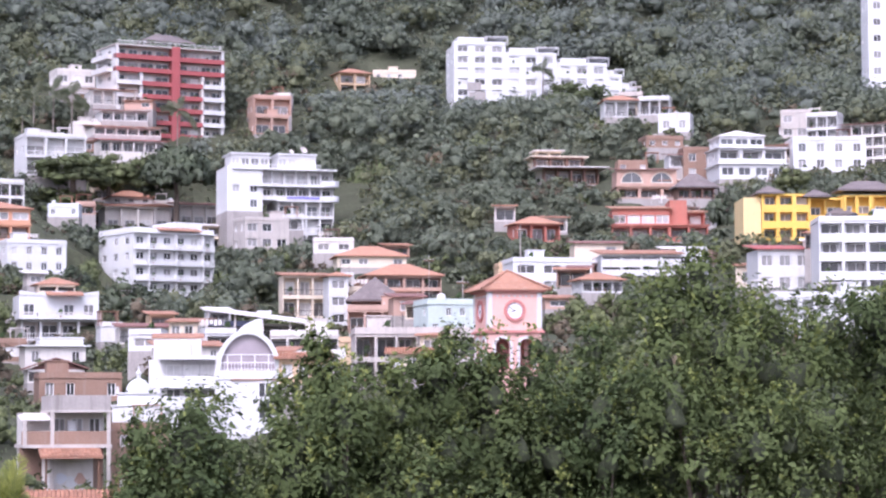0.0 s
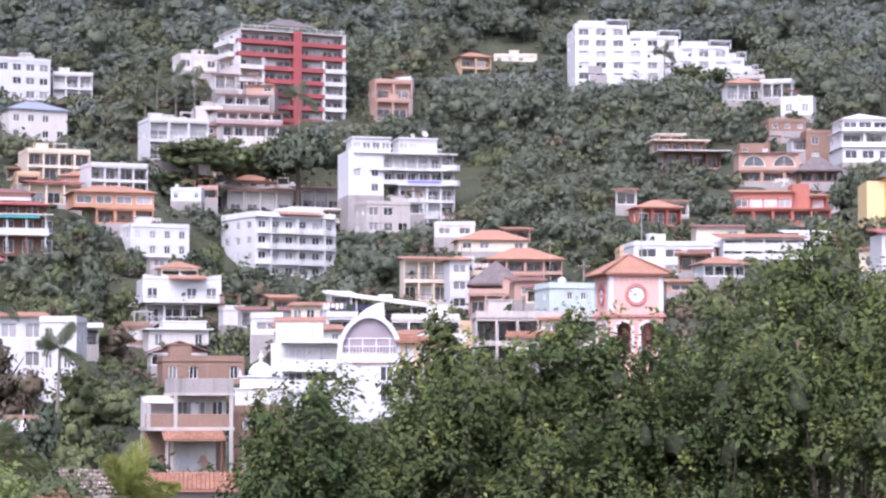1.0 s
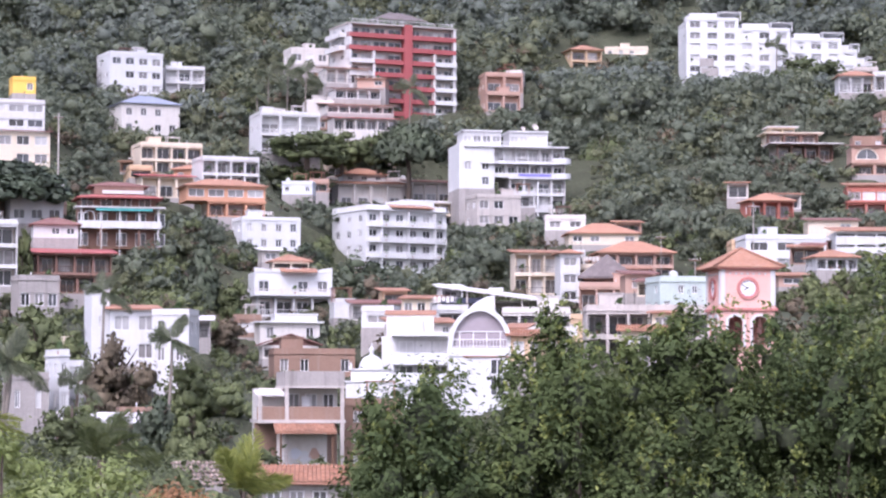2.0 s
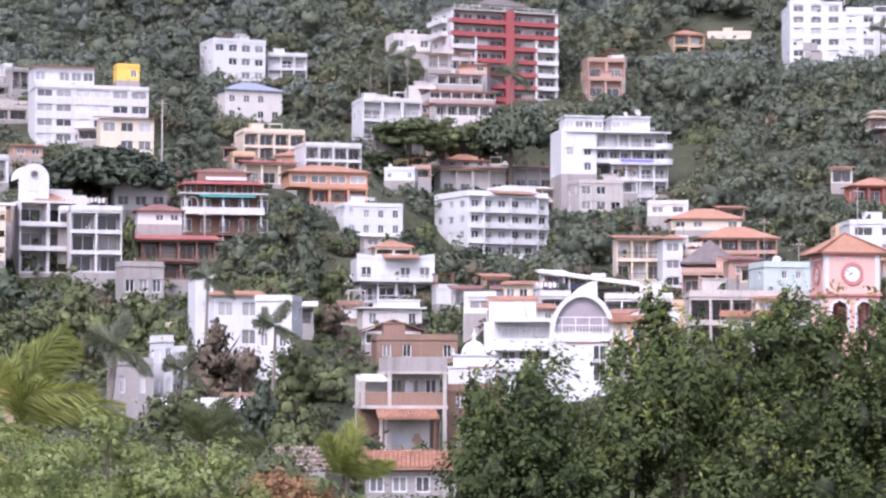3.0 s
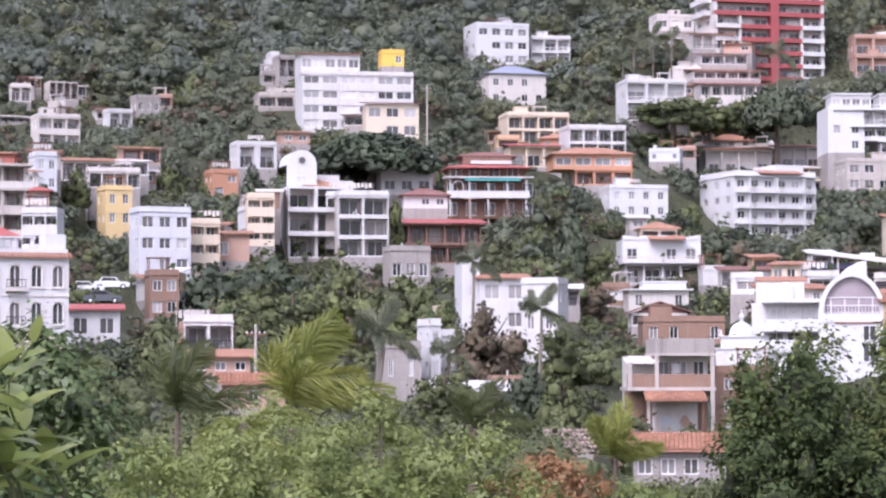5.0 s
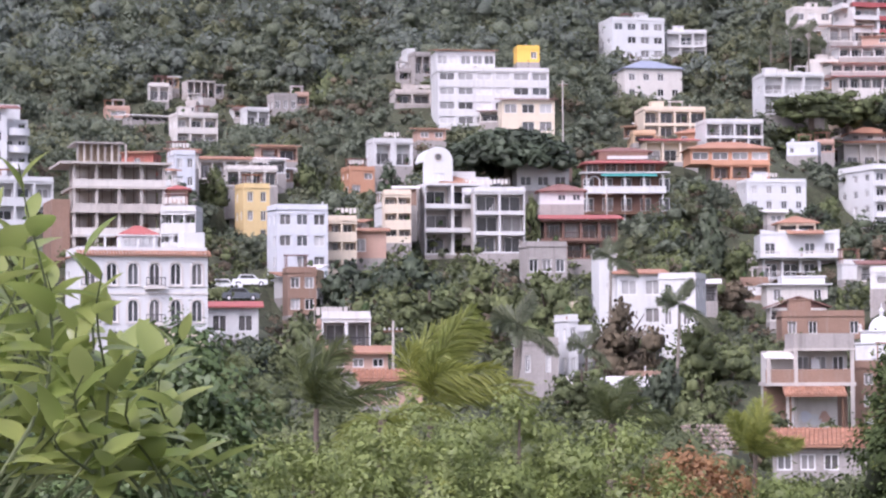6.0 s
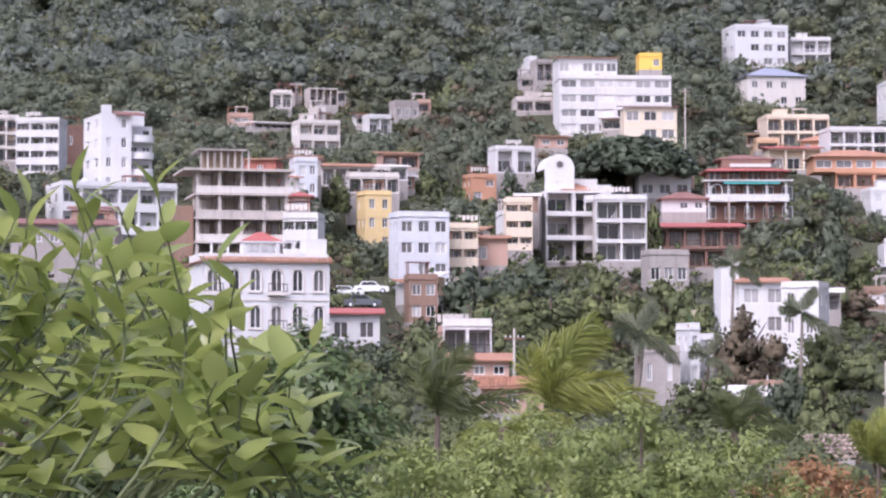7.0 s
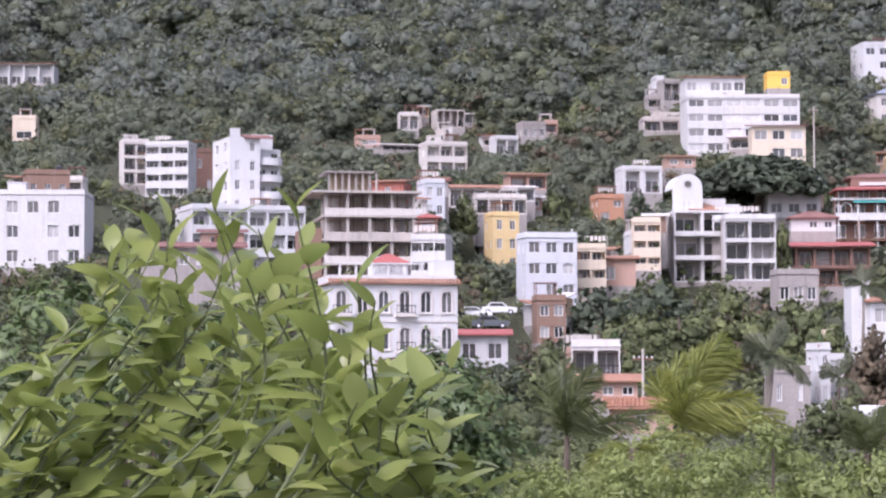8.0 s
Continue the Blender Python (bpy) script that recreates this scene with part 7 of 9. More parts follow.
house('brick wing with white framed window', 14.2, 224.1, 9.0, 5.2, 5.0, 5.8, -3.6, seed=97, wall='brick', floors=3, bays=2, frac=0.3, side=0)
clock_tower('pink clock tower with tiled pyramid roof', 41.9, 197.5, 16.6, 4.4, 3.8, 10.8, 3.0, seed=98)

# left part of the town
round_gable_house('white tiered house with round-windowed gable', -38.6, 354.4, 30.9, 8.0, 9.0, 15.3, 18.2, seed=99)
house('white concrete frame house with open floors', -30.6, 347.3, 30.8, 7.0, 5.3, 8.5, 11.0, seed=100, wall='white', style='open', floors=3, bays=2, rail='none', frac=0.92, kinds=(0, 2, 0), side=0)
house('white wall house behind the tree', -28.4, 400.2, 43.1, 8.3, 6.4, 5.6, 12.1, seed=101, wall='white', floors=2, bays=3, side=0)
tiered_house('dark timber terraces under long red roofs', -21.2, 365.5, 30.6, 7.4, [
    (0, 12.6, 9, 2.6, 0, 0, dict(wall='brown', style='open', floors=1, bays=5, rail='wood'), 'eave', 'brown', 0.4),
    (2.82, 13.0, 8.5, 2.9, -0.4, 0.3, dict(wall='brown', style='open', floors=1, bays=5, rail='wood'), 'shed', 'red', 0.9)], seed=102)
house('white cottage with dark roof', -23.5, 373.8, 39.2, 6.5, 5.0, 1.9, 7.6, seed=103, wall='white', floors=1, bays=3, roof='hip', cover='dark', side=0)
pagoda_house('tiered house with pagoda roofs and teal awning', -14.9, 388.2, 38.7, 12.6, 9.0, 10.1, 8.2, seed=104)
house('pale lower house under the timber balconies', -21.5, 367.9, 30.1, 5.9, 5.0, 2.9, 3.4, seed=105, wall='offwhite', floors=1, bays=3, style='open', side=0)
house('small white house with wide eaves', -56.8, 431.1, 49.9, 7.0, 5.7, 4.1, 21.5, seed=106, wall='white', floors=1, bays=2, style='loggia', frac=0.7, side=-1)
house('orange plastered house behind trees', -61.2, 423.1, 44.5, 4.4, 5.0, 4.1, 26.2, seed=107, wall='orange', floors=2, bays=2, side=-1)
house('small hut with a brown roof', -50.8, 439.6, 55.0, 5.1, 5.0, 1.9, 16.6, seed=108, wall='salmon', floors=1, roof='shed', cover='tile', bays=2, side=0)
house('cream narrow house with rooftop room and blue tank', -44.1, 341.7, 32.1, 3.7, 5.0, 6.6, 11.4, seed=109, wall='cream', floors=3, bays=2, style='loggia', rail='solid', side=0)
house('grey plastered house with stained wall', -23.4, 333.7, 26.8, 5.4, 5.0, 4.2, 16.0, seed=110, wall='grey', floors=1, bays=3, side=0)
house('pale blue-white house with red tiled awning', -53.9, 318.2, 24.5, 6.7, 5.4, 10.8, 23.6, seed=111, wall='blue', floors=4, bays=3, side=-1)
house('narrow cream house with solid balconies', -49.3, 324.8, 27.1, 3.9, 5.0, 7.1, 12.6, seed=112, wall='cream', floors=3, bays=2, style='loggia', rail='solid', side=0)
house('low house with red tiled roof', -46.2, 329.3, 29.5, 4.6, 5.0, 3.5, 8.0, seed=113, wall='salmon', floors=1, bays=2, roof='shed', cover='tile', side=0)
house('small brown brick house with flat roof', -50.3, 298.3, 21.4, 3.4, 5.0, 5.1, 17.6, seed=114, wall='brick', floors=2, bays=2, side=0)
house('tall narrow yellow house with parapet', -70.6, 375.9, 33.8, 4.1, 5.0, 8.6, 26.6, seed=115, wall='ochre', floors=3, bays=2, side=-1)
concrete_frame('unfinished grey concrete frame building', -73.1, 298.2, 28.2, 11.1, 10.0, 11.6, 21.8, seed=116)
house('red rooftop house with clutter', -87.0, 372.5, 44.3, 4.9, 5.0, 3.3, -0.9, seed=117, wall='coral', floors=1, bays=3, roof='shed', cover='tile', side=1)
house('narrow pale blue plastered house', -80.1, 368.9, 41.6, 3.1, 5.0, 5.4, 26.2, seed=118, wall='blue', floors=2, bays=2, side=-1)
house('cluster house with red roof terraces', -77.6, 397.1, 45.2, 12.0, 9.2, 3.1, 19.1, seed=119, wall='offwhite', style='loggia', floors=1, bays=6, roof='shed', cover='tile', side=0)
house('pale house with balcony under the cluster', -73.2, 388.1, 43.5, 7.9, 5.9, 2.6, 16.7, seed=120, wall='offwhite', style='loggia', floors=1, bays=4, side=0)
house('white house with arched terrace', -64.1, 295.6, 29.2, 4.2, 5.0, 4.6, 2.2, seed=121, wall='white', style='loggia', floors=2, bays=3, rail='solid', side=0)
house('small house with red dome roof', -71.0, 324.8, 36.8, 2.7, 5.0, 1.7, 12.3, seed=122, wall='salmon', floors=1, bays=1, roof='hip', cover='red', side=0)
arcade_house('white house with arcaded windows and tiled cornice', -57.5, 243.8, 16.4, 12.6, 9.0, 11.0, 23.3, seed=123)
curved_tower('white tower house with curved balconies', -109.4, 371.2, 42.7, 8.6, 10.0, 12.9, 32.4, seed=124)
house('white lower terraces with round balconies', -107.9, 361.8, 32.8, 17.3, 11.0, 10.0, 30.6, seed=125, wall='bright', floors=3, bays=6, style='loggia', rail='solid', side=-1)
house('bare brick room on a rooftop', -134.1, 349.7, 43.8, 6.4, 5.0, 4.0, 27.0, seed=126, wall='brick', floors=1, bays=3, side=0)
house('white house with tall window openings', -130.0, 336.2, 33.1, 14.3, 11.0, 10.3, 13.1, seed=127, wall='white', floors=3, bays=5, style='punch', side=0)
house('long house with brown tiled roof', -92.4, 289.9, 30.0, 12.1, 8.5, 2.8, 17.7, seed=128, wall='grey', floors=1, bays=6, roof='shed', cover='dark', side=0)
house('low house with red roof and white garage', -50.9, 259.6, 18.1, 5.4, 5.0, 3.3, 11.1, seed=129, wall='white', floors=1, bays=2, roof='shed', cover='red', side=0)
house('white house under an open canopy', -34.7, 231.9, 16.8, 4.5, 5.0, 2.8, 8.5, seed=130, wall='white', style='open', floors=1, bays=2, roof='flat', side=0)
house('low house with an orange roof', -32.6, 225.2, 14.7, 5.3, 5.0, 1.6, 8.2, seed=131, wall='salmon', floors=1, bays=3, roof='shed', cover='orange_tile', side=0)
house('house with striped clay tile roof', -23.8, 180.9, 12.4, 4.5, 5.0, 1.7, 7.5, seed=132, wall='salmon', floors=1, bays=3, roof='shed', cover='orange_tile', ribs=True, side=0)
house('narrow white plastered tower house', -15.4, 251.8, 13.7, 1.0, 4.6, 5.9, 21.5, seed=133, wall='bright', floors=2, bays=1, side=-1, found=6.0)
house('white rounded wall house', -14.1, 256.1, 13.6, 2.1, 5.0, 5.0, 3.2, seed=134, wall='bright', floors=2, bays=1, side=0)
house('brown plastered house with arched window', -18.2, 247.8, 13.7, 4.0, 5.0, 3.6, 10.2, seed=135, wall='grey', floors=1, bays=2, frac=0.25, side=0)
house('white house with tall stair tower', -13.5, 294.2, 18.0, 2.1, 5.0, 10.1, 12.6, seed=136, wall='bright', floors=4, bays=1, frac=0.2, side=0)
house('white house with red tiled parapet', -9.4, 292.3, 19.3, 5.5, 5.0, 6.4, 7.8, seed=137, wall='bright', floors=2, bays=2, roof='shed', cover='orange_tile', side=0)
house('white cube house with deep shadowed openings', -4.3, 288.5, 16.0, 4.3, 5.0, 9.0, -13.1, seed=138, wall='white', floors=3, bays=2, side=1)
house('low brick buildings with flat roofs', -8.6, 207.9, 11.1, 8.3, 6.1, 2.2, 6.4, seed=139, wall='brick', style='open', floors=1, bays=5, roof='shed', cover='sheet', side=0)
house('ruined brick house without a roof', -6.0, 214.4, 11.3, 4.0, 5.0, 2.7, 5.6, seed=140, wall='brick', floors=1, bays=3, side=0)
house('lower house with clay tile roof', 6.6, 173.4, 7.5, 6.2, 7.0, 2.1, -2.2, seed=141, wall='grey', floors=1, bays=4, roof='shed', cover='orange_tile', ribs=True, side=0)

# annexes, sheds and roof rooms beside the houses
house('weathered white annexe with flat roof', 72.8, 607.4, 93.9, 4.5, 5.0, 1.8, -16.8, seed=142, wall='offwhite', floors=1, bays=1, style='punch', side=0, name='annexe')
house('salmon plastered annexe with flat roof', 72.9, 605.2, 87.0, 3.6, 5.0, 2.6, -16.9, seed=143, wall='salmon', floors=1, bays=1, style='punch', side=0, name='annexe')
house('bare brick annexe with orange tile roof', 19.7, 549.7, 74.7, 8.8, 6.8, 2.4, 6.0, seed=144, wall='brick', floors=1, bays=3, style='punch', side=0, roof='shed', cover='orange_tile', name='annexe')
house('bare concrete annexe with sheet roof', 25.0, 612.7, 98.4, 3.6, 5.0, 2.6, 5.7, seed=145, wall='concrete', floors=1, bays=1, style='loggia', side=0, roof='shed', cover='sheet', name='annexe')
house('cream plastered annexe with sheet roof', 36.9, 595.5, 92.1, 6.9, 5.0, 1.9, -3.5, seed=146, wall='cream', floors=1, bays=2, style='loggia', side=0, roof='shed', cover='sheet', name='annexe')
house('tan plastered annexe with sheet roof', 26.9, 598.0, 91.8, 6.7, 5.1, 2.0, 5.4, seed=147, wall='tan', floors=1, bays=2, style='loggia', side=0, roof='shed', cover='sheet', name='annexe')
house('weathered white annexe with flat roof', 37.9, 588.7, 89.0, 3.5, 5.0, 1.9, 8.3, seed=148, wall='offwhite', floors=1, bays=1, style='loggia', side=0, name='annexe')
house('salmon plastered annexe with orange tile roof', 36.8, 584.7, 88.7, 6.6, 5.2, 2.0, -13.6, seed=149, wall='salmon', floors=1, bays=2, style='punch', side=0, roof='shed', cover='orange_tile', name='annexe')
house('weathered white annexe with flat roof', 25.1, 577.6, 81.7, 9.1, 7.0, 2.3, 5.5, seed=150, wall='offwhite', floors=1, bays=3, style='punch', side=0, name='annexe')
house('bare concrete annexe with flat roof', -58.8, 490.4, 66.6, 10.5, 8.1, 2.3, 14.8, seed=151, wall='concrete', floors=1, bays=3, style='loggia', side=0, name='annexe')
house('tan plastered annexe with dark tile roof', -51.0, 489.3, 67.5, 8.2, 6.3, 2.1, 14.0, seed=152, wall='tan', floors=1, bays=2, style='loggia', side=0, roof='shed', cover='dark', name='annexe')
house('weathered white annexe with dark tile roof', -42.6, 472.5, 61.3, 3.9, 5.0, 2.0, -4.9, seed=153, wall='offwhite', floors=1, bays=1, style='loggia', side=0, roof='shed', cover='dark', name='annexe')
house('weathered white annexe with flat roof', -66.3, 533.5, 79.4, 2.8, 5.0, 1.9, 15.1, seed=154, wall='offwhite', floors=1, bays=1, style='loggia', side=0, name='annexe')
house('white plastered annexe with flat roof', -65.1, 525.4, 79.2, 1.8, 5.0, 2.5, 19.1, seed=155, wall='white', floors=1, bays=1, style='punch', side=0, name='annexe')
house('cream plastered annexe with flat roof', -64.7, 534.4, 77.9, 1.8, 5.0, 2.0, 14.9, seed=156, wall='cream', floors=1, bays=1, style='loggia', side=0, name='annexe')
house('bare concrete annexe with flat roof', -124.4, 556.4, 76.0, 2.4, 5.0, 2.4, 20.6, seed=157, wall='concrete', floors=1, bays=1, style='punch', side=0, name='annexe')
house('tan plastered annexe with sheet roof', -123.5, 558.4, 78.7, 2.6, 5.0, 2.4, 24.5, seed=158, wall='tan', floors=1, bays=1, style='loggia', side=0, roof='shed', cover='sheet', name='annexe')
house('stained grey annexe with sheet roof', -115.2, 564.0, 77.6, 4.3, 5.0, 2.2, 23.5, seed=159, wall='grey', floors=1, bays=1, style='loggia', side=0, roof='shed', cover='sheet', name='annexe')
house('salmon plastered annexe with flat roof', -131.2, 538.1, 70.0, 5.1, 5.0, 2.0, 21.7, seed=160, wall='salmon', floors=1, bays=1, style='punch', side=0, name='annexe')
house('weathered white annexe with dark tile roof', -110.0, 523.5, 71.1, 1.2, 5.0, 2.0, 23.9, seed=161, wall='offwhite', floors=1, bays=1, style='punch', side=0, roof='shed', cover='dark', name='annexe')
house('weathered white annexe with dark tile roof', -105.8, 550.6, 70.8, 3.3, 5.0, 1.8, 10.9, seed=162, wall='offwhite', floors=1, bays=1, style='loggia', side=0, roof='shed', cover='dark', name='annexe')
house('white plastered annexe with orange tile roof', -107.3, 552.4, 70.8, 2.1, 5.0, 2.7, 23.0, seed=163, wall='white', floors=1, bays=1, style='punch', side=0, roof='shed', cover='orange_tile', name='annexe')
house('bare brick annexe with flat roof', -96.1, 565.3, 75.4, 3.9, 5.0, 1.9, 17.7, seed=164, wall='brick', floors=1, bays=1, style='punch', side=0, name='annexe')
house('salmon plastered annexe with flat roof', -94.6, 561.9, 74.7, 3.6, 5.0, 2.3, 17.6, seed=165, wall='salmon', floors=1, bays=1, style='loggia', side=0, name='annexe')
house('white plastered annexe with flat roof', -146.7, 436.9, 51.2, 2.5, 5.0, 2.5, 30.6, seed=166, wall='white', floors=1, bays=1, style='punch', side=0, name='annexe')
house('cream plastered annexe with clay tile roof', -147.9, 437.7, 57.5, 6.0, 5.0, 2.1, 18.7, seed=167, wall='cream', floors=1, bays=1, style='punch', side=0, roof='shed', cover='tile', name='annexe')
house('bare brick annexe with orange tile roof', -151.9, 447.2, 59.4, 3.8, 5.0, 2.0, 18.8, seed=168, wall='brick', floors=1, bays=1, style='loggia', side=0, roof='shed', cover='orange_tile', name='annexe')
house('weathered white annexe with orange tile roof', -140.0, 450.5, 58.5, 2.4, 5.0, 1.9, 7.3, seed=169, wall='offwhite', floors=1, bays=1, style='loggia', side=0, roof='shed', cover='orange_tile', name='annexe')
house('bare brick annexe with flat roof', -141.3, 453.6, 53.8, 1.6, 5.0, 1.9, 7.3, seed=170, wall='brick', floors=1, bays=1, style='loggia', side=0, name='annexe')
house('bare concrete annexe with flat roof', 147.3, 556.7, 88.5, 5.4, 5.0, 2.3, -14.8, seed=171, wall='concrete', floors=1, bays=1, style='loggia', side=0, name='annexe')
house('cream plastered annexe with flat roof', 148.5, 549.2, 85.5, 4.0, 5.0, 2.5, -15.1, seed=172, wall='cream', floors=1, bays=1, style='loggia', side=0, name='annexe')
house('white plastered annexe with sheet roof', 137.2, 491.4, 61.7, 7.4, 5.7, 2.8, -7.6, seed=173, wall='white', floors=1, bays=2, style='loggia', side=0, roof='shed', cover='sheet', name='annexe')
house('white plastered annexe with dark tile roof', 140.8, 494.8, 67.6, 4.8, 5.0, 2.5, -3.9, seed=174, wall='white', floors=1, bays=1, style='loggia', side=0, roof='shed', cover='dark', name='annexe')
house('stained grey annexe with dark tile roof', 143.9, 501.9, 66.8, 4.7, 5.0, 2.4, -26.0, seed=175, wall='grey', floors=1, bays=1, style='punch', side=0, roof='shed', cover='dark', name='annexe')
house('bare brick annexe with orange tile roof', 136.6, 485.9, 61.9, 4.9, 5.0, 2.0, -7.7, seed=176, wall='brick', floors=1, bays=1, style='punch', side=0, roof='shed', cover='orange_tile', name='annexe')
house('white plastered annexe with clay tile roof', 138.0, 488.8, 60.7, 3.5, 5.0, 2.5, -15.8, seed=177, wall='white', floors=1, bays=1, style='loggia', side=0, roof='shed', cover='tile', name='annexe')
house('bare concrete annexe with clay tile roof', 161.8, 491.9, 69.6, 9.0, 7.1, 2.4, -28.2, seed=178, wall='concrete', floors=1, bays=3, style='loggia', side=0, roof='shed', cover='tile', name='annexe')
house('cream plastered annexe with orange tile roof', 163.4, 490.1, 69.1, 9.1, 7.0, 2.2, -10.4, seed=179, wall='cream', floors=1, bays=3, style='loggia', side=0, roof='shed', cover='orange_tile', name='annexe')
house('cream plastered annexe with flat roof', 181.1, 532.4, 81.9, 2.6, 5.0, 2.1, -6.8, seed=180, wall='cream', floors=1, bays=1, style='punch', side=0, name='annexe')
house('white plastered annexe with clay tile roof', 175.1, 528.3, 78.4, 3.2, 5.0, 2.2, -18.3, seed=181, wall='white', floors=1, bays=1, style='punch', side=0, roof='shed', cover='tile', name='annexe')
house('salmon plastered annexe with clay tile roof', 177.7, 519.5, 80.7, 3.0, 5.0, 2.1, -10.9, seed=182, wall='salmon', floors=1, bays=1, style='loggia', side=0, roof='shed', cover='tile', name='annexe')
house('white plastered annexe with flat roof', 135.8, 465.5, 52.5, 7.0, 5.6, 2.3, -4.3, seed=183, wall='white', floors=1, bays=2, style='punch', side=0, name='annexe')
house('weathered white annexe with clay tile roof', 104.2, 451.5, 50.7, 4.7, 5.0, 2.6, -1.0, seed=184, wall='offwhite', floors=1, bays=1, style='loggia', side=0, roof='shed', cover='tile', name='annexe')
house('weathered white annexe with clay tile roof', 94.9, 449.5, 52.4, 3.8, 5.0, 2.7, -11.9, seed=185, wall='offwhite', floors=1, bays=1, style='loggia', side=0, roof='shed', cover='tile', name='annexe')
house('weathered white annexe with sheet roof', 113.5, 397.1, 41.7, 6.8, 5.2, 2.1, -8.0, seed=186, wall='offwhite', floors=1, bays=2, style='loggia', side=0, roof='shed', cover='sheet', name='annexe')
house('cream plastered annexe with dark tile roof', 100.7, 403.8, 42.5, 8.1, 6.2, 2.5, -6.0, seed=187, wall='cream', floors=1, bays=2, style='punch', side=0, roof='shed', cover='dark', name='annexe')
house('bare brick annexe with flat roof', 120.3, 405.1, 41.6, 2.2, 5.0, 2.0, -26.5, seed=188, wall='brick', floors=1, bays=1, style='loggia', side=0, name='annexe')
house('weathered white annexe with sheet roof', 130.1, 375.8, 40.9, 5.8, 5.0, 2.8, -19.1, seed=189, wall='offwhite', floors=1, bays=1, style='loggia', side=0, roof='shed', cover='sheet', name='annexe')
house('stained grey annexe with clay tile roof', 129.1, 369.6, 41.9, 6.5, 5.1, 2.6, -29.2, seed=190, wall='grey', floors=1, bays=2, style='loggia', side=0, roof='shed', cover='tile', name='annexe')
house('bare brick annexe with orange tile roof', 85.7, 358.8, 35.3, 4.4, 5.0, 2.5, -13.4, seed=191, wall='brick', floors=1, bays=1, style='loggia', side=0, roof='shed', cover='orange_tile', name='annexe')
house('cream plastered annexe with dark tile roof', 87.2, 359.7, 36.2, 3.0, 5.0, 1.9, -13.6, seed=192, wall='cream', floors=1, bays=1, style='loggia', side=0, roof='shed', cover='dark', name='annexe')
house('tan plastered annexe with flat roof', 85.4, 393.3, 38.3, 7.5, 5.8, 2.1, -4.3, seed=193, wall='tan', floors=1, bays=2, style='punch', side=0, name='annexe')
house('bare brick annexe with sheet roof', 98.3, 394.7, 38.8, 6.6, 5.2, 2.4, -24.0, seed=194, wall='brick', floors=1, bays=2, style='loggia', side=0, roof='shed', cover='sheet', name='annexe')
house('salmon plastered annexe with dark tile roof', 127.6, 395.8, 38.1, 1.7, 5.0, 2.6, -5.9, seed=195, wall='salmon', floors=1, bays=1, style='punch', side=0, roof='shed', cover='dark', name='annexe')
house('stained grey annexe with flat roof', 106.5, 331.8, 30.0, 7.2, 5.5, 2.8, -9.8, seed=196, wall='grey', floors=1, bays=2, style='punch', side=0, name='annexe')
house('bare brick annexe with sheet roof', 24.3, 561.4, 60.2, 6.6, 5.0, 2.5, 5.5, seed=197, wall='brick', floors=1, bays=2, style='loggia', side=0, roof='shed', cover='sheet', name='annexe')
house('weathered white annexe with flat roof', 40.7, 558.3, 62.6, 6.2, 5.0, 2.0, -4.2, seed=198, wall='offwhite', floors=1, bays=2, style='loggia', side=0, name='annexe')
house('cream plastered annexe with flat roof', 39.0, 572.7, 66.8, 5.4, 5.0, 2.4, -13.9, seed=199, wall='cream', floors=1, bays=1, style='loggia', side=0, name='annexe')
house('cream plastered annexe with flat roof', 27.2, 570.2, 66.4, 5.0, 5.0, 2.6, 5.3, seed=200, wall='cream', floors=1, bays=1, style='loggia', side=0, name='annexe')
house('bare brick annexe with flat roof', 40.7, 534.4, 53.7, 3.0, 5.0, 2.2, 7.6, seed=201, wall='brick', floors=1, bays=1, style='loggia', side=0, name='annexe')
house('white plastered annexe with flat roof', 62.6, 509.8, 55.1, 4.9, 5.0, 2.6, 1.0, seed=202, wall='white', floors=1, bays=1, style='loggia', side=0, name='annexe')
house('salmon plastered annexe with flat roof', 22.0, 529.8, 59.5, 4.1, 5.0, 2.1, -2.4, seed=203, wall='salmon', floors=1, bays=1, style='loggia', side=0, name='annexe')
house('cream plastered annexe with sheet roof', -2.8, 495.4, 58.8, 4.3, 5.0, 1.8, 12.3, seed=204, wall='cream', floors=1, bays=1, style='loggia', side=0, roof='shed', cover='sheet', name='annexe')
house('weathered white annexe with flat roof', -0.4, 480.4, 51.4, 2.9, 5.0, 2.7, 12.0, seed=205, wall='offwhite', floors=1, bays=1, style='loggia', side=0, name='annexe')
house('tan plastered annexe with flat roof', -14.5, 484.9, 58.1, 4.3, 5.0, 1.8, 9.7, seed=206, wall='tan', floors=1, bays=1, style='loggia', side=0, name='annexe')
house('tan plastered annexe with clay tile roof', -14.5, 490.7, 57.0, 5.8, 5.0, 2.6, 9.7, seed=207, wall='tan', floors=1, bays=2, style='loggia', side=0, roof='shed', cover='tile', name='annexe')
house('white plastered annexe with sheet roof', -14.2, 511.8, 62.4, 5.6, 5.0, 1.9, 1.6, seed=208, wall='white', floors=1, bays=1, style='loggia', side=0, roof='shed', cover='sheet', name='annexe')
house('bare brick annexe with orange tile roof', -16.3, 508.3, 61.3, 4.7, 5.0, 2.1, -8.2, seed=209, wall='brick', floors=1, bays=1, style='loggia', side=0, roof='shed', cover='orange_tile', name='annexe')
house('bare concrete annexe with clay tile roof', -1.7, 500.2, 60.6, 2.5, 5.0, 2.6, 12.2, seed=210, wall='concrete', floors=1, bays=1, style='punch', side=0, roof='shed', cover='tile', name='annexe')
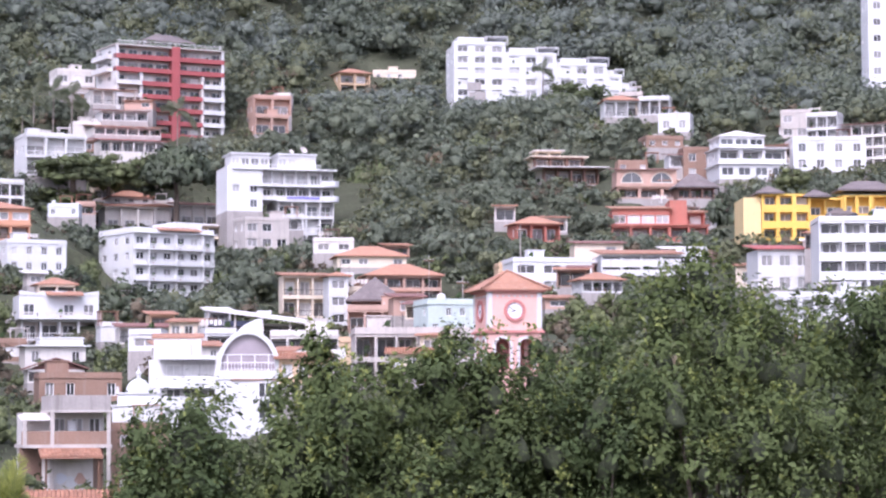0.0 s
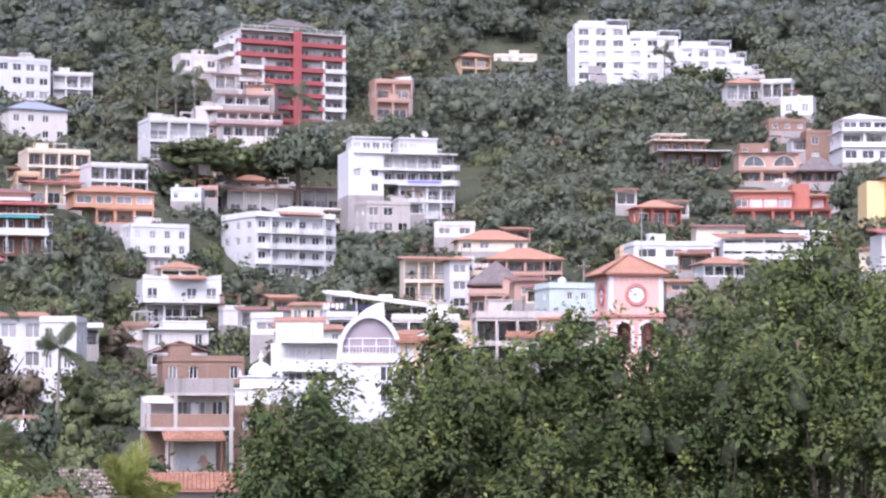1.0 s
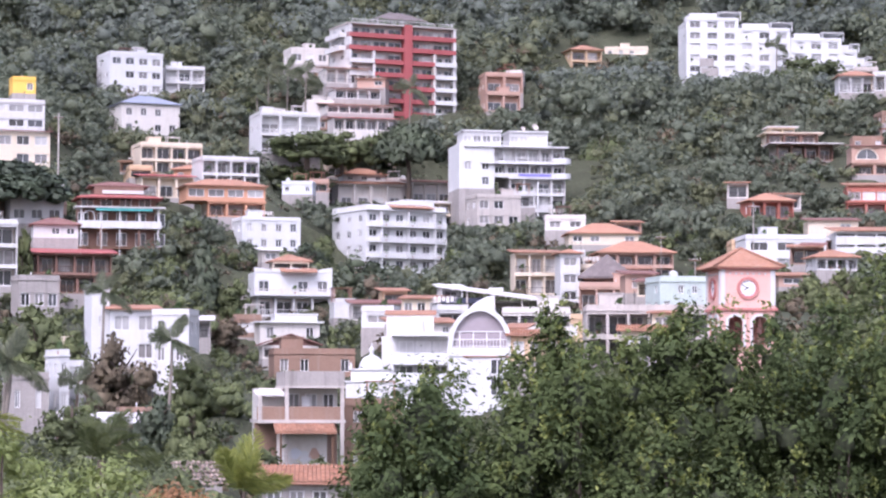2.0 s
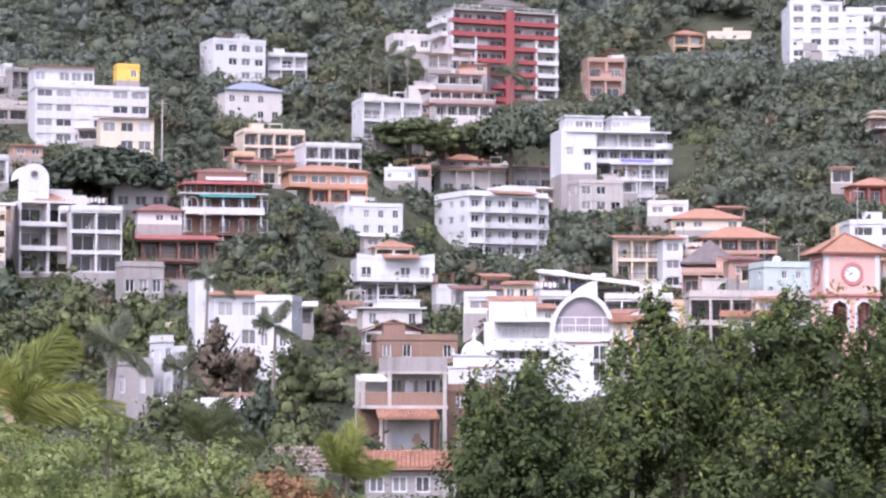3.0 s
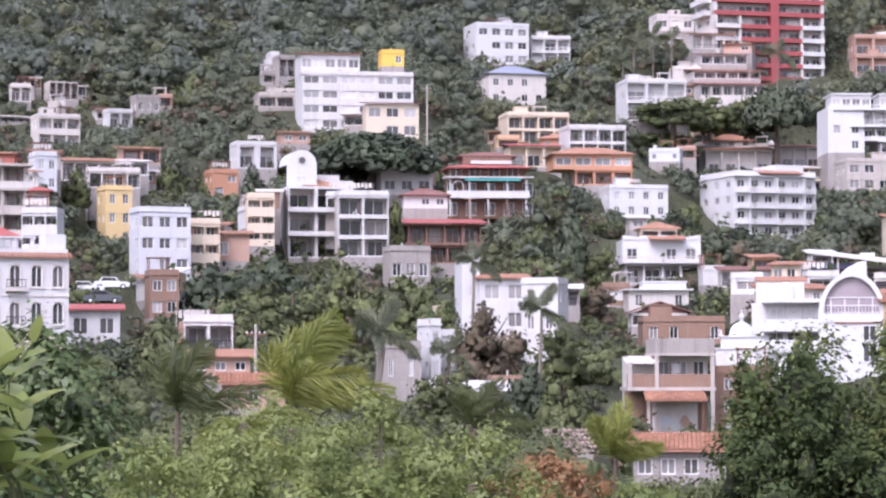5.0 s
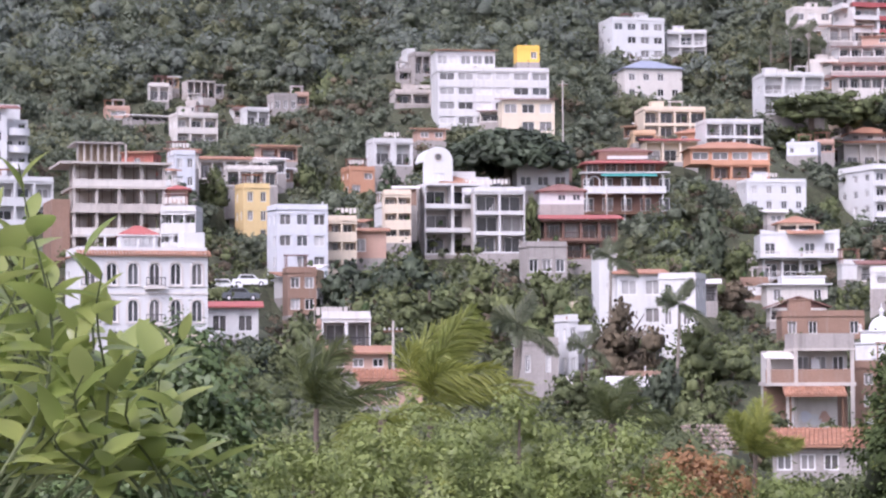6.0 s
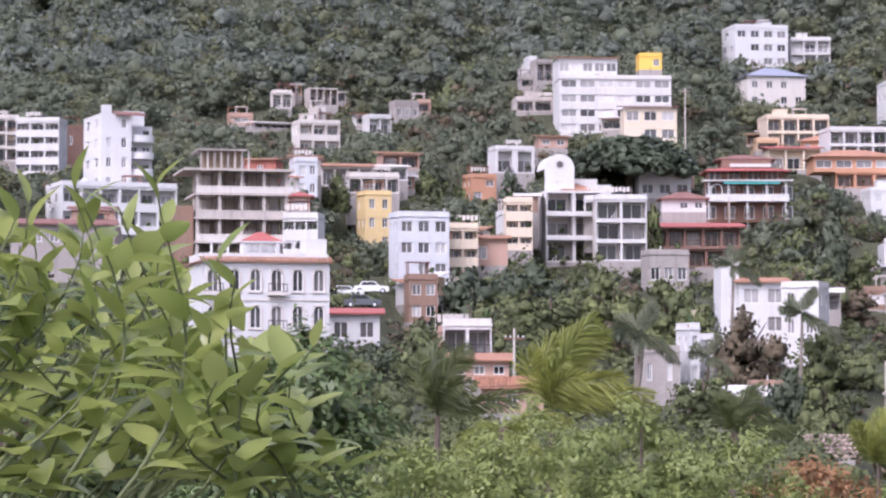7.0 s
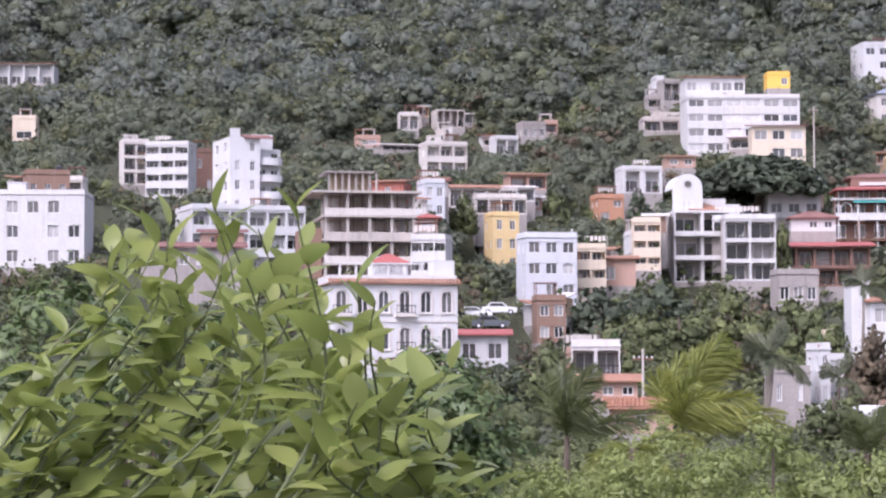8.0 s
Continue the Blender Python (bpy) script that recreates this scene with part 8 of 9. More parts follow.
house('salmon plastered annexe with orange tile roof', 73.2, 441.9, 45.1, 4.5, 5.0, 2.1, -1.4, seed=211, wall='salmon', floors=1, bays=1, style='loggia', side=0, roof='shed', cover='orange_tile', name='annexe')
house('weathered white annexe with flat roof', 62.1, 441.7, 45.7, 7.2, 5.1, 2.1, -8.0, seed=212, wall='offwhite', floors=1, bays=2, style='punch', side=0, name='annexe')
house('salmon plastered annexe with clay tile roof', 60.4, 409.5, 36.3, 6.5, 5.1, 2.0, -18.4, seed=213, wall='salmon', floors=1, bays=2, style='loggia', side=0, roof='shed', cover='tile', name='annexe')
house('tan plastered annexe with orange tile roof', 53.8, 399.0, 36.0, 3.7, 5.0, 2.2, 0.3, seed=214, wall='tan', floors=1, bays=1, style='punch', side=0, roof='shed', cover='orange_tile', name='annexe')
house('white plastered annexe with flat roof', 54.0, 390.6, 32.0, 2.6, 5.0, 1.9, -7.9, seed=215, wall='white', floors=1, bays=1, style='punch', side=0, name='annexe')
house('white plastered annexe with flat roof', 56.2, 388.2, 35.7, 3.0, 5.0, 2.6, -8.2, seed=216, wall='white', floors=1, bays=1, style='loggia', side=0, name='annexe')
house('salmon plastered annexe with clay tile roof', 63.8, 377.5, 33.6, 4.0, 5.0, 1.8, -9.6, seed=217, wall='salmon', floors=1, bays=1, style='loggia', side=0, roof='shed', cover='tile', name='annexe')
house('cream plastered annexe with flat roof', 57.3, 378.7, 32.9, 4.2, 5.0, 2.7, -8.6, seed=218, wall='cream', floors=1, bays=1, style='loggia', side=0, name='annexe')
house('cream plastered annexe with dark tile roof', 53.8, 303.8, 28.1, 3.5, 5.0, 1.8, -20.0, seed=219, wall='cream', floors=1, bays=1, style='loggia', side=0, roof='shed', cover='dark', name='annexe')
house('salmon plastered annexe with dark tile roof', 52.7, 310.0, 28.8, 3.7, 5.0, 2.3, -1.7, seed=220, wall='salmon', floors=1, bays=1, style='punch', side=0, roof='shed', cover='dark', name='annexe')
house('weathered white annexe with flat roof', 57.4, 278.0, 21.6, 4.4, 5.0, 2.2, 0.3, seed=221, wall='offwhite', floors=1, bays=1, style='loggia', side=0, name='annexe')
house('tan plastered annexe with orange tile roof', 26.2, 368.0, 28.9, 3.6, 5.0, 2.5, 3.9, seed=222, wall='tan', floors=1, bays=1, style='loggia', side=0, roof='shed', cover='orange_tile', name='annexe')
house('white plastered annexe with flat roof', 19.0, 371.6, 27.6, 3.2, 5.0, 2.2, 5.1, seed=223, wall='white', floors=1, bays=1, style='punch', side=0, name='annexe')
house('white plastered annexe with sheet roof', 33.8, 360.0, 29.3, 3.1, 5.0, 2.3, 2.6, seed=224, wall='white', floors=1, bays=1, style='loggia', side=0, roof='shed', cover='sheet', name='annexe')
house('tan plastered annexe with flat roof', 44.9, 313.2, 22.8, 3.2, 5.0, 2.8, -8.2, seed=225, wall='tan', floors=1, bays=1, style='punch', side=0, name='annexe')
house('bare concrete annexe with orange tile roof', 32.5, 277.2, 20.1, 2.9, 5.0, 2.8, -6.7, seed=226, wall='concrete', floors=1, bays=1, style='punch', side=0, roof='shed', cover='orange_tile', name='annexe')
house('cream plastered annexe with orange tile roof', 33.4, 274.5, 20.4, 1.9, 5.0, 2.8, -16.9, seed=227, wall='cream', floors=1, bays=1, style='punch', side=0, roof='shed', cover='orange_tile', name='annexe')
house('cream plastered annexe with clay tile roof', 48.4, 266.3, 22.8, 2.2, 5.0, 1.9, -20.3, seed=228, wall='cream', floors=1, bays=1, style='punch', side=0, roof='shed', cover='tile', name='annexe')
house('bare concrete annexe with flat roof', 5.9, 397.1, 29.4, 3.7, 5.0, 1.8, 11.2, seed=229, wall='concrete', floors=1, bays=1, style='punch', side=0, name='annexe')
house('bare concrete annexe with sheet roof', 8.7, 403.7, 37.5, 2.8, 5.0, 1.9, 6.8, seed=230, wall='concrete', floors=1, bays=1, style='punch', side=0, roof='shed', cover='sheet', name='annexe')
house('bare brick annexe with flat roof', 4.8, 361.0, 24.4, 4.0, 5.0, 2.6, -0.8, seed=231, wall='brick', floors=1, bays=1, style='punch', side=0, name='annexe')
house('white plastered annexe with flat roof', 20.5, 308.0, 24.3, 4.0, 5.0, 2.0, -13.8, seed=232, wall='white', floors=1, bays=1, style='punch', side=0, name='annexe')
house('white plastered annexe with flat roof', 28.9, 306.8, 23.9, 3.8, 5.0, 2.5, 2.6, seed=233, wall='white', floors=1, bays=1, style='loggia', side=0, name='annexe')
house('white plastered annexe with flat roof', -34.1, 353.5, 37.3, 4.1, 5.0, 2.4, 5.5, seed=234, wall='white', floors=1, bays=1, style='loggia', side=0, name='annexe')
house('salmon plastered annexe with flat roof', -26.1, 413.9, 45.4, 3.2, 5.0, 2.0, -6.4, seed=235, wall='salmon', floors=1, bays=1, style='loggia', side=0, name='annexe')
house('white plastered annexe with flat roof', -33.1, 413.1, 47.0, 5.3, 5.0, 2.0, -5.4, seed=236, wall='white', floors=1, bays=1, style='loggia', side=0, name='annexe')
house('cream plastered annexe with flat roof', -28.4, 374.3, 31.6, 4.6, 5.0, 2.0, 16.3, seed=237, wall='cream', floors=1, bays=1, style='punch', side=0, name='annexe')
house('tan plastered annexe with flat roof', -26.1, 382.5, 31.9, 1.7, 5.0, 2.7, 11.9, seed=238, wall='tan', floors=1, bays=1, style='loggia', side=0, name='annexe')
house('bare concrete annexe with flat roof', -61.1, 439.0, 45.8, 2.8, 5.0, 2.5, -2.1, seed=239, wall='concrete', floors=1, bays=1, style='loggia', side=0, name='annexe')
house('bare concrete annexe with orange tile roof', -60.0, 434.8, 46.1, 2.6, 5.0, 1.9, 19.9, seed=240, wall='concrete', floors=1, bays=1, style='punch', side=0, roof='shed', cover='orange_tile', name='annexe')
house('white plastered annexe with flat roof', -47.6, 355.6, 35.3, 1.9, 5.0, 2.6, 19.6, seed=241, wall='white', floors=1, bays=1, style='loggia', side=0, name='annexe')
house('bare brick annexe with sheet roof', -43.7, 349.0, 37.7, 3.0, 5.0, 2.3, 7.1, seed=242, wall='brick', floors=1, bays=1, style='punch', side=0, roof='shed', cover='sheet', name='annexe')
house('salmon plastered annexe with sheet roof', -52.4, 325.1, 31.8, 3.7, 5.0, 2.0, 9.2, seed=243, wall='salmon', floors=1, bays=1, style='punch', side=0, roof='shed', cover='sheet', name='annexe')
house('weathered white annexe with clay tile roof', -51.9, 333.1, 30.1, 3.1, 5.0, 2.7, 8.9, seed=244, wall='offwhite', floors=1, bays=1, style='loggia', side=0, roof='shed', cover='tile', name='annexe')
house('tan plastered annexe with dark tile roof', -50.4, 339.2, 30.3, 1.5, 5.0, 2.5, -1.5, seed=245, wall='tan', floors=1, bays=1, style='punch', side=0, roof='shed', cover='dark', name='annexe')
house('weathered white annexe with clay tile roof', -48.8, 337.5, 32.1, 2.1, 5.0, 2.6, -1.8, seed=246, wall='offwhite', floors=1, bays=1, style='loggia', side=0, roof='shed', cover='tile', name='annexe')
house('tan plastered annexe with sheet roof', -50.0, 308.8, 25.0, 1.2, 5.0, 2.3, -0.8, seed=247, wall='tan', floors=1, bays=1, style='punch', side=0, roof='shed', cover='sheet', name='annexe')
house('white plastered annexe with orange tile roof', -54.6, 310.7, 23.9, 0.9, 5.0, 2.6, 22.0, seed=248, wall='white', floors=1, bays=1, style='punch', side=0, roof='shed', cover='orange_tile', name='annexe')
house('weathered white annexe with flat roof', -74.9, 390.4, 35.8, 1.4, 5.0, 2.4, 22.9, seed=249, wall='offwhite', floors=1, bays=1, style='loggia', side=0, name='annexe')
house('salmon plastered annexe with sheet roof', -74.6, 388.4, 38.6, 3.0, 5.0, 2.1, 0.9, seed=250, wall='salmon', floors=1, bays=1, style='loggia', side=0, roof='shed', cover='sheet', name='annexe')
house('white plastered annexe with clay tile roof', -93.6, 385.6, 46.6, 2.0, 5.0, 2.0, 21.6, seed=251, wall='white', floors=1, bays=1, style='punch', side=0, roof='shed', cover='tile', name='annexe')
house('weathered white annexe with dark tile roof', -79.9, 375.2, 45.4, 1.6, 5.0, 2.3, 20.0, seed=252, wall='offwhite', floors=1, bays=1, style='punch', side=0, roof='shed', cover='dark', name='annexe')
house('stained grey annexe with dark tile roof', -81.1, 379.9, 45.0, 2.1, 5.0, 2.2, 12.0, seed=253, wall='grey', floors=1, bays=1, style='punch', side=0, roof='shed', cover='dark', name='annexe')
house('salmon plastered annexe with orange tile roof', -72.8, 408.7, 49.1, 6.2, 5.0, 2.4, 22.1, seed=254, wall='salmon', floors=1, bays=2, style='loggia', side=0, roof='shed', cover='orange_tile', name='annexe')
house('salmon plastered annexe with clay tile roof', -87.2, 402.5, 48.8, 4.5, 5.0, 1.8, 20.2, seed=255, wall='salmon', floors=1, bays=1, style='loggia', side=0, roof='shed', cover='tile', name='annexe')
house('white plastered annexe with sheet roof', -71.3, 395.9, 46.1, 4.1, 5.0, 2.2, 18.2, seed=256, wall='white', floors=1, bays=1, style='loggia', side=0, roof='shed', cover='sheet', name='annexe')
house('bare brick annexe with sheet roof', -70.0, 398.5, 44.9, 2.9, 5.0, 2.0, 18.0, seed=257, wall='brick', floors=1, bays=1, style='punch', side=0, roof='shed', cover='sheet', name='annexe')
house('white plastered annexe with flat roof', -75.1, 336.5, 38.2, 1.1, 5.0, 1.8, 20.6, seed=258, wall='white', floors=1, bays=1, style='punch', side=0, name='annexe')
house('weathered white annexe with orange tile roof', -74.4, 336.1, 39.4, 0.7, 4.9, 2.5, 24.5, seed=259, wall='offwhite', floors=1, bays=1, style='punch', side=0, roof='shed', cover='orange_tile', name='annexe')
house('weathered white annexe with flat roof', -133.5, 359.6, 45.6, 3.6, 5.0, 2.1, 10.4, seed=260, wall='offwhite', floors=1, bays=1, style='loggia', side=0, name='annexe')
house('bare concrete annexe with clay tile roof', -140.3, 355.1, 45.7, 2.9, 5.0, 2.1, 29.6, seed=261, wall='concrete', floors=1, bays=1, style='loggia', side=0, roof='shed', cover='tile', name='annexe')
house('cream plastered annexe with flat roof', -138.8, 345.0, 34.8, 8.6, 6.8, 2.2, 11.9, seed=262, wall='cream', floors=1, bays=3, style='loggia', side=0, name='annexe')
house('salmon plastered annexe with dark tile roof', -92.4, 302.1, 33.7, 5.4, 5.0, 1.8, 17.0, seed=263, wall='salmon', floors=1, bays=1, style='punch', side=0, roof='shed', cover='dark', name='annexe')
house('bare concrete annexe with flat roof', -90.0, 297.6, 30.7, 4.1, 5.0, 1.9, 6.8, seed=264, wall='concrete', floors=1, bays=1, style='loggia', side=0, name='annexe')
house('salmon plastered annexe with flat roof', -38.4, 246.2, 17.1, 2.1, 5.0, 2.2, 16.9, seed=265, wall='salmon', floors=1, bays=1, style='punch', side=0, name='annexe')
house('bare concrete annexe with clay tile roof', -37.1, 238.6, 14.8, 2.6, 5.0, 2.4, 8.8, seed=266, wall='concrete', floors=1, bays=1, style='loggia', side=0, roof='shed', cover='tile', name='annexe')
house('white plastered annexe with flat roof', -35.9, 235.8, 15.1, 2.4, 5.0, 2.7, 8.7, seed=267, wall='white', floors=1, bays=1, style='punch', side=0, name='annexe')
house('cream plastered annexe with flat roof', -15.0, 261.6, 18.5, 0.5, 3.8, 2.7, 15.3, seed=268, wall='cream', floors=1, bays=1, style='loggia', side=0, name='annexe')
house('salmon plastered annexe with flat roof', -16.8, 259.0, 14.1, 1.5, 5.0, 2.6, 3.7, seed=269, wall='salmon', floors=1, bays=1, style='punch', side=0, name='annexe')
house('stained grey annexe with flat roof', -15.8, 267.2, 13.7, 0.9, 5.0, 1.9, -6.6, seed=270, wall='grey', floors=1, bays=1, style='loggia', side=0, name='annexe')
house('weathered white annexe with flat roof', -13.6, 265.5, 17.9, 0.5, 4.4, 2.3, -7.1, seed=271, wall='offwhite', floors=1, bays=1, style='punch', side=0, name='annexe')
house('bare brick annexe with flat roof', -16.5, 259.4, 14.1, 3.0, 5.0, 2.2, 3.6, seed=272, wall='brick', floors=1, bays=1, style='loggia', side=0, name='annexe')
house('stained grey annexe with sheet roof', -1.7, 301.5, 22.6, 2.7, 5.0, 2.2, 0.3, seed=273, wall='grey', floors=1, bays=1, style='loggia', side=0, roof='shed', cover='sheet', name='annexe')

# trees among the houses
tree('large round dark green tree below the tower', 41.8, 541.0, 62.5, 15.5, 15.5, seed=274, leaf='dark', umbrella=True)
tree('broad-crowned green tree among the houses', 146.7, 607.5, 93.2, 20.0, 9.7, seed=275, leaf='mid')
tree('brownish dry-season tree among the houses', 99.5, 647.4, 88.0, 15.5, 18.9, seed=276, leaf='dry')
tree('broad-crowned green tree among the houses', 113.0, 645.2, 88.0, 14.7, 19.7, seed=277, leaf='mid')
tree('broad-crowned green tree among the houses', 82.1, 594.4, 74.0, 16.2, 16.4, seed=278, leaf='mid')
tree('broad-crowned green tree among the houses', 87.8, 553.1, 62.4, 12.6, 16.5, seed=279, leaf='mid')
tree('brownish dry-season tree among the houses', 99.1, 551.2, 65.0, 15.1, 15.3, seed=280, leaf='dry')
tree('broad-crowned green tree among the houses', 112.1, 548.7, 66.2, 16.4, 15.3, seed=281, leaf='mid')
tree('broad-crowned green tree among the houses', 85.0, 513.0, 52.0, 14.0, 13.0, seed=282, leaf='mid')
tree('dense dark green tree among the houses', 98.3, 510.6, 50.8, 15.2, 14.1, seed=283, leaf='dark')
tree('dense dark green tree among the houses', 108.0, 513.8, 57.0, 9.4, 8.3, seed=284, leaf='dark')
tree('dense dark green tree among the houses', 140.9, 464.1, 50.7, 8.9, 10.9, seed=285, leaf='dark')
tree('broad-crowned green tree among the houses', 77.6, 325.9, 26.6, 7.5, 6.4, seed=286, leaf='mid')
tree('broad-crowned green tree among the houses', 81.9, 319.7, 26.4, 6.7, 7.4, seed=287, leaf='mid')
tree('broad-crowned green tree among the houses', 44.8, 447.8, 36.4, 7.6, 10.1, seed=288, leaf='mid')
tree('brownish dry-season tree among the houses', 48.9, 437.3, 36.4, 6.9, 8.9, seed=289, leaf='dry')
tree('dense dark green tree among the houses', 23.8, 429.3, 34.0, 7.2, 5.8, seed=290, leaf='dark')
tree('dense dark green tree among the houses', 28.4, 424.1, 32.8, 6.7, 5.5, seed=291, leaf='dark')
tree('broad-crowned green tree among the houses', 119.8, 485.4, 52.6, 7.9, 11.3, seed=292, leaf='mid')
tree('broad-crowned green tree among the houses', 101.1, 417.9, 42.5, 6.8, 4.9, seed=293, leaf='mid')
tree('broad-crowned green tree among the houses', 83.2, 432.1, 40.3, 6.9, 6.0, seed=294, leaf='mid')
tree('broad-crowned green tree among the houses', 149.0, 445.8, 58.4, 7.4, 5.8, seed=295, leaf='mid')
tree('broad-crowned green tree among the houses', 205.6, 616.6, 94.0, 14.6, 13.2, seed=296, leaf='mid')
tree('broad-crowned green tree among the houses', 8.6, 589.9, 75.1, 8.0, 14.6, seed=297, leaf='mid')
tree('broad-crowned green tree among the houses', 14.6, 659.8, 97.2, 19.3, 20.8, seed=298, leaf='mid')
tree('broad-crowned green tree among the houses', 19.6, 534.6, 67.3, 16.8, 7.2, seed=299, leaf='mid')
tree('broad-crowned green tree among the houses', 138.6, 552.9, 78.3, 15.4, 8.7, seed=300, leaf='mid')
tree('broad-crowned green tree among the houses', 75.5, 575.1, 69.4, 18.3, 5.3, seed=301, leaf='mid')
tree('broad-crowned green tree among the houses', 27.6, 547.3, 68.0, 10.5, 7.8, seed=302, leaf='mid')
tree('broad-crowned green tree among the houses', 35.4, 544.9, 67.9, 10.4, 7.8, seed=303, leaf='mid')
tree('broad-crowned green tree among the houses', 106.6, 712.1, 116.9, 22.7, 11.5, seed=304, leaf='mid')
tree('broad-crowned green tree among the houses', 125.1, 709.1, 115.3, 17.8, 11.5, seed=305, leaf='mid')
tree('broad-crowned green tree among the houses', 99.8, 601.8, 77.7, 16.5, 15.3, seed=306, leaf='mid')
tree('broad-crowned green tree among the houses', 111.5, 589.6, 73.9, 16.2, 16.4, seed=307, leaf='mid')
tree('broad-crowned green tree among the houses', 117.1, 547.6, 66.1, 11.3, 12.7, seed=308, leaf='mid')
tree('dense dark green tree among the houses', 78.4, 493.8, 49.4, 11.2, 7.9, seed=309, leaf='dark')
tree('dense dark green tree among the houses', 73.2, 635.8, 86.6, 17.3, 11.6, seed=310, leaf='dark')
tree('broad-crowned green tree among the houses', 69.6, 656.3, 97.8, 11.9, 10.5, seed=311, leaf='mid')
tree('wide domed dark green tree', -33.6, 400.6, 43.2, 22.5, 11.6, seed=312, leaf='dark', umbrella=True)
tree('dense dark green tree among the houses', -43.3, 296.9, 18.4, 11.5, 11.0, seed=313, leaf='dark')
tree('dense dark green tree among the houses', -38.0, 303.6, 19.6, 11.0, 11.2, seed=314, leaf='dark')
tree('broad-crowned green tree among the houses', -32.6, 283.1, 18.6, 9.5, 7.0, seed=315, leaf='mid')
tree('broad-crowned green tree among the houses', -24.9, 273.9, 18.8, 8.2, 8.2, seed=316, leaf='mid')
tree('broad-crowned green tree among the houses', -18.7, 269.4, 18.2, 8.0, 8.6, seed=317, leaf='mid')
tree('broad-crowned green tree among the houses', -14.7, 257.6, 17.0, 5.8, 5.8, seed=318, leaf='mid')
tree('dense dark green tree among the houses', -5.7, 445.0, 38.4, 7.5, 10.2, seed=319, leaf='dark')
tree('broad-crowned green tree among the houses', -9.4, 399.9, 30.6, 7.2, 10.8, seed=320, leaf='mid')
tree('dense dark green tree among the houses', -3.7, 420.0, 31.4, 8.5, 6.6, seed=321, leaf='dark')
tree('broad-crowned green tree among the houses', -29.8, 564.2, 63.6, 12.7, 18.2, seed=322, leaf='mid')
tree('brownish dry-season tree among the houses', -19.9, 554.6, 65.5, 8.7, 10.1, seed=323, leaf='dry')
tree('broad-crowned green tree among the houses', 4.1, 590.0, 75.4, 11.9, 13.4, seed=324, leaf='mid')
tree('broad-crowned green tree among the houses', 17.1, 537.7, 60.3, 18.1, 7.8, seed=325, leaf='mid')
tree('reddish brown dry tree before the white house', -9.0, 250.0, 14.2, 7.5, 8.2, seed=326, leaf='dry')
tree('broad-crowned green tree among the houses', -2.1, 245.0, 14.0, 6.6, 6.4, seed=327, leaf='mid')
tree('dense dark green tree among the houses', -4.1, 195.0, 9.9, 4.4, 6.6, seed=328, leaf='dark')
tree('broad-crowned green tree among the houses', -0.9, 300.0, 16.6, 5.5, 7.4, seed=329, leaf='mid')
tree('broad-crowned green tree among the houses', -1.5, 192.0, 9.6, 4.3, 6.0, seed=330, leaf='mid')
tree('broad-crowned green tree among the houses', 50.9, 467.2, 37.5, 14.3, 9.7, seed=331, leaf='mid')
tree('broad-crowned green tree among the houses', -84.5, 563.7, 70.2, 15.4, 19.2, seed=332, leaf='mid')
tree('broad-crowned green tree among the houses', -69.4, 540.6, 64.2, 15.9, 14.7, seed=333, leaf='mid')
tree('broad-crowned green tree among the houses', -84.4, 513.1, 57.1, 12.9, 8.7, seed=334, leaf='mid')
tree('broad-crowned green tree among the houses', -62.7, 425.4, 41.2, 7.7, 9.6, seed=335, leaf='mid')
tree('dense dark green tree among the houses', -52.2, 401.6, 39.8, 6.8, 9.1, seed=336, leaf='dark')
tree('broad-crowned green tree among the houses', -27.0, 359.0, 31.5, 3.2, 9.7, seed=337, leaf='mid')
tree('brownish dry-season tree among the houses', -16.6, 399.7, 37.8, 7.2, 8.1, seed=338, leaf='dry')
tree('broad-crowned green tree among the houses', -0.8, 185.0, 9.8, 2.9, 3.3, seed=339, leaf='mid')
tree('broad-crowned green tree among the houses', -10.9, 199.7, 11.2, 5.4, 4.9, seed=340, leaf='mid')
tree('broad-crowned green tree among the houses', -78.0, 380.1, 40.6, 6.1, 6.3, seed=341, leaf='mid')
tree('broad-crowned green tree among the houses', -67.2, 399.4, 40.1, 8.2, 9.2, seed=342, leaf='mid')
tree('dense dark green tree among the houses', -69.3, 353.3, 30.0, 5.7, 6.5, seed=343, leaf='dark')
tree('broad-crowned green tree among the houses', -65.4, 323.5, 25.8, 5.9, 5.9, seed=344, leaf='mid')
tree('brownish dry-season tree among the houses', -61.4, 324.2, 25.0, 5.2, 4.5, seed=345, leaf='dry')
tree('broad-crowned green tree among the houses', -38.3, 221.7, 14.3, 6.6, 6.1, seed=346, leaf='mid')
tree('dense dark green tree among the houses', -40.0, 211.3, 13.3, 6.3, 5.3, seed=347, leaf='dark')
tree('broad-crowned green tree among the houses', -23.9, 198.6, 12.6, 4.9, 3.6, seed=348, leaf='mid')
tree('dense dark green tree among the houses', -141.6, 541.8, 57.1, 12.6, 16.4, seed=349, leaf='dark')
tree('dense dark green tree among the houses', -129.4, 544.8, 57.2, 12.6, 13.9, seed=350, leaf='dark')
tree('broad-crowned green tree among the houses', -112.8, 414.9, 36.7, 6.8, 13.5, seed=351, leaf='mid')
tree('broad-crowned green tree among the houses', -105.4, 550.0, 61.1, 13.9, 10.1, seed=352, leaf='mid')
tree('broad-crowned green tree among the houses', -83.6, 553.7, 61.1, 15.1, 15.2, seed=353, leaf='mid')
tree('broad-crowned green tree among the houses', -200.0, 607.9, 79.1, 20.2, 16.5, seed=354, leaf='mid')
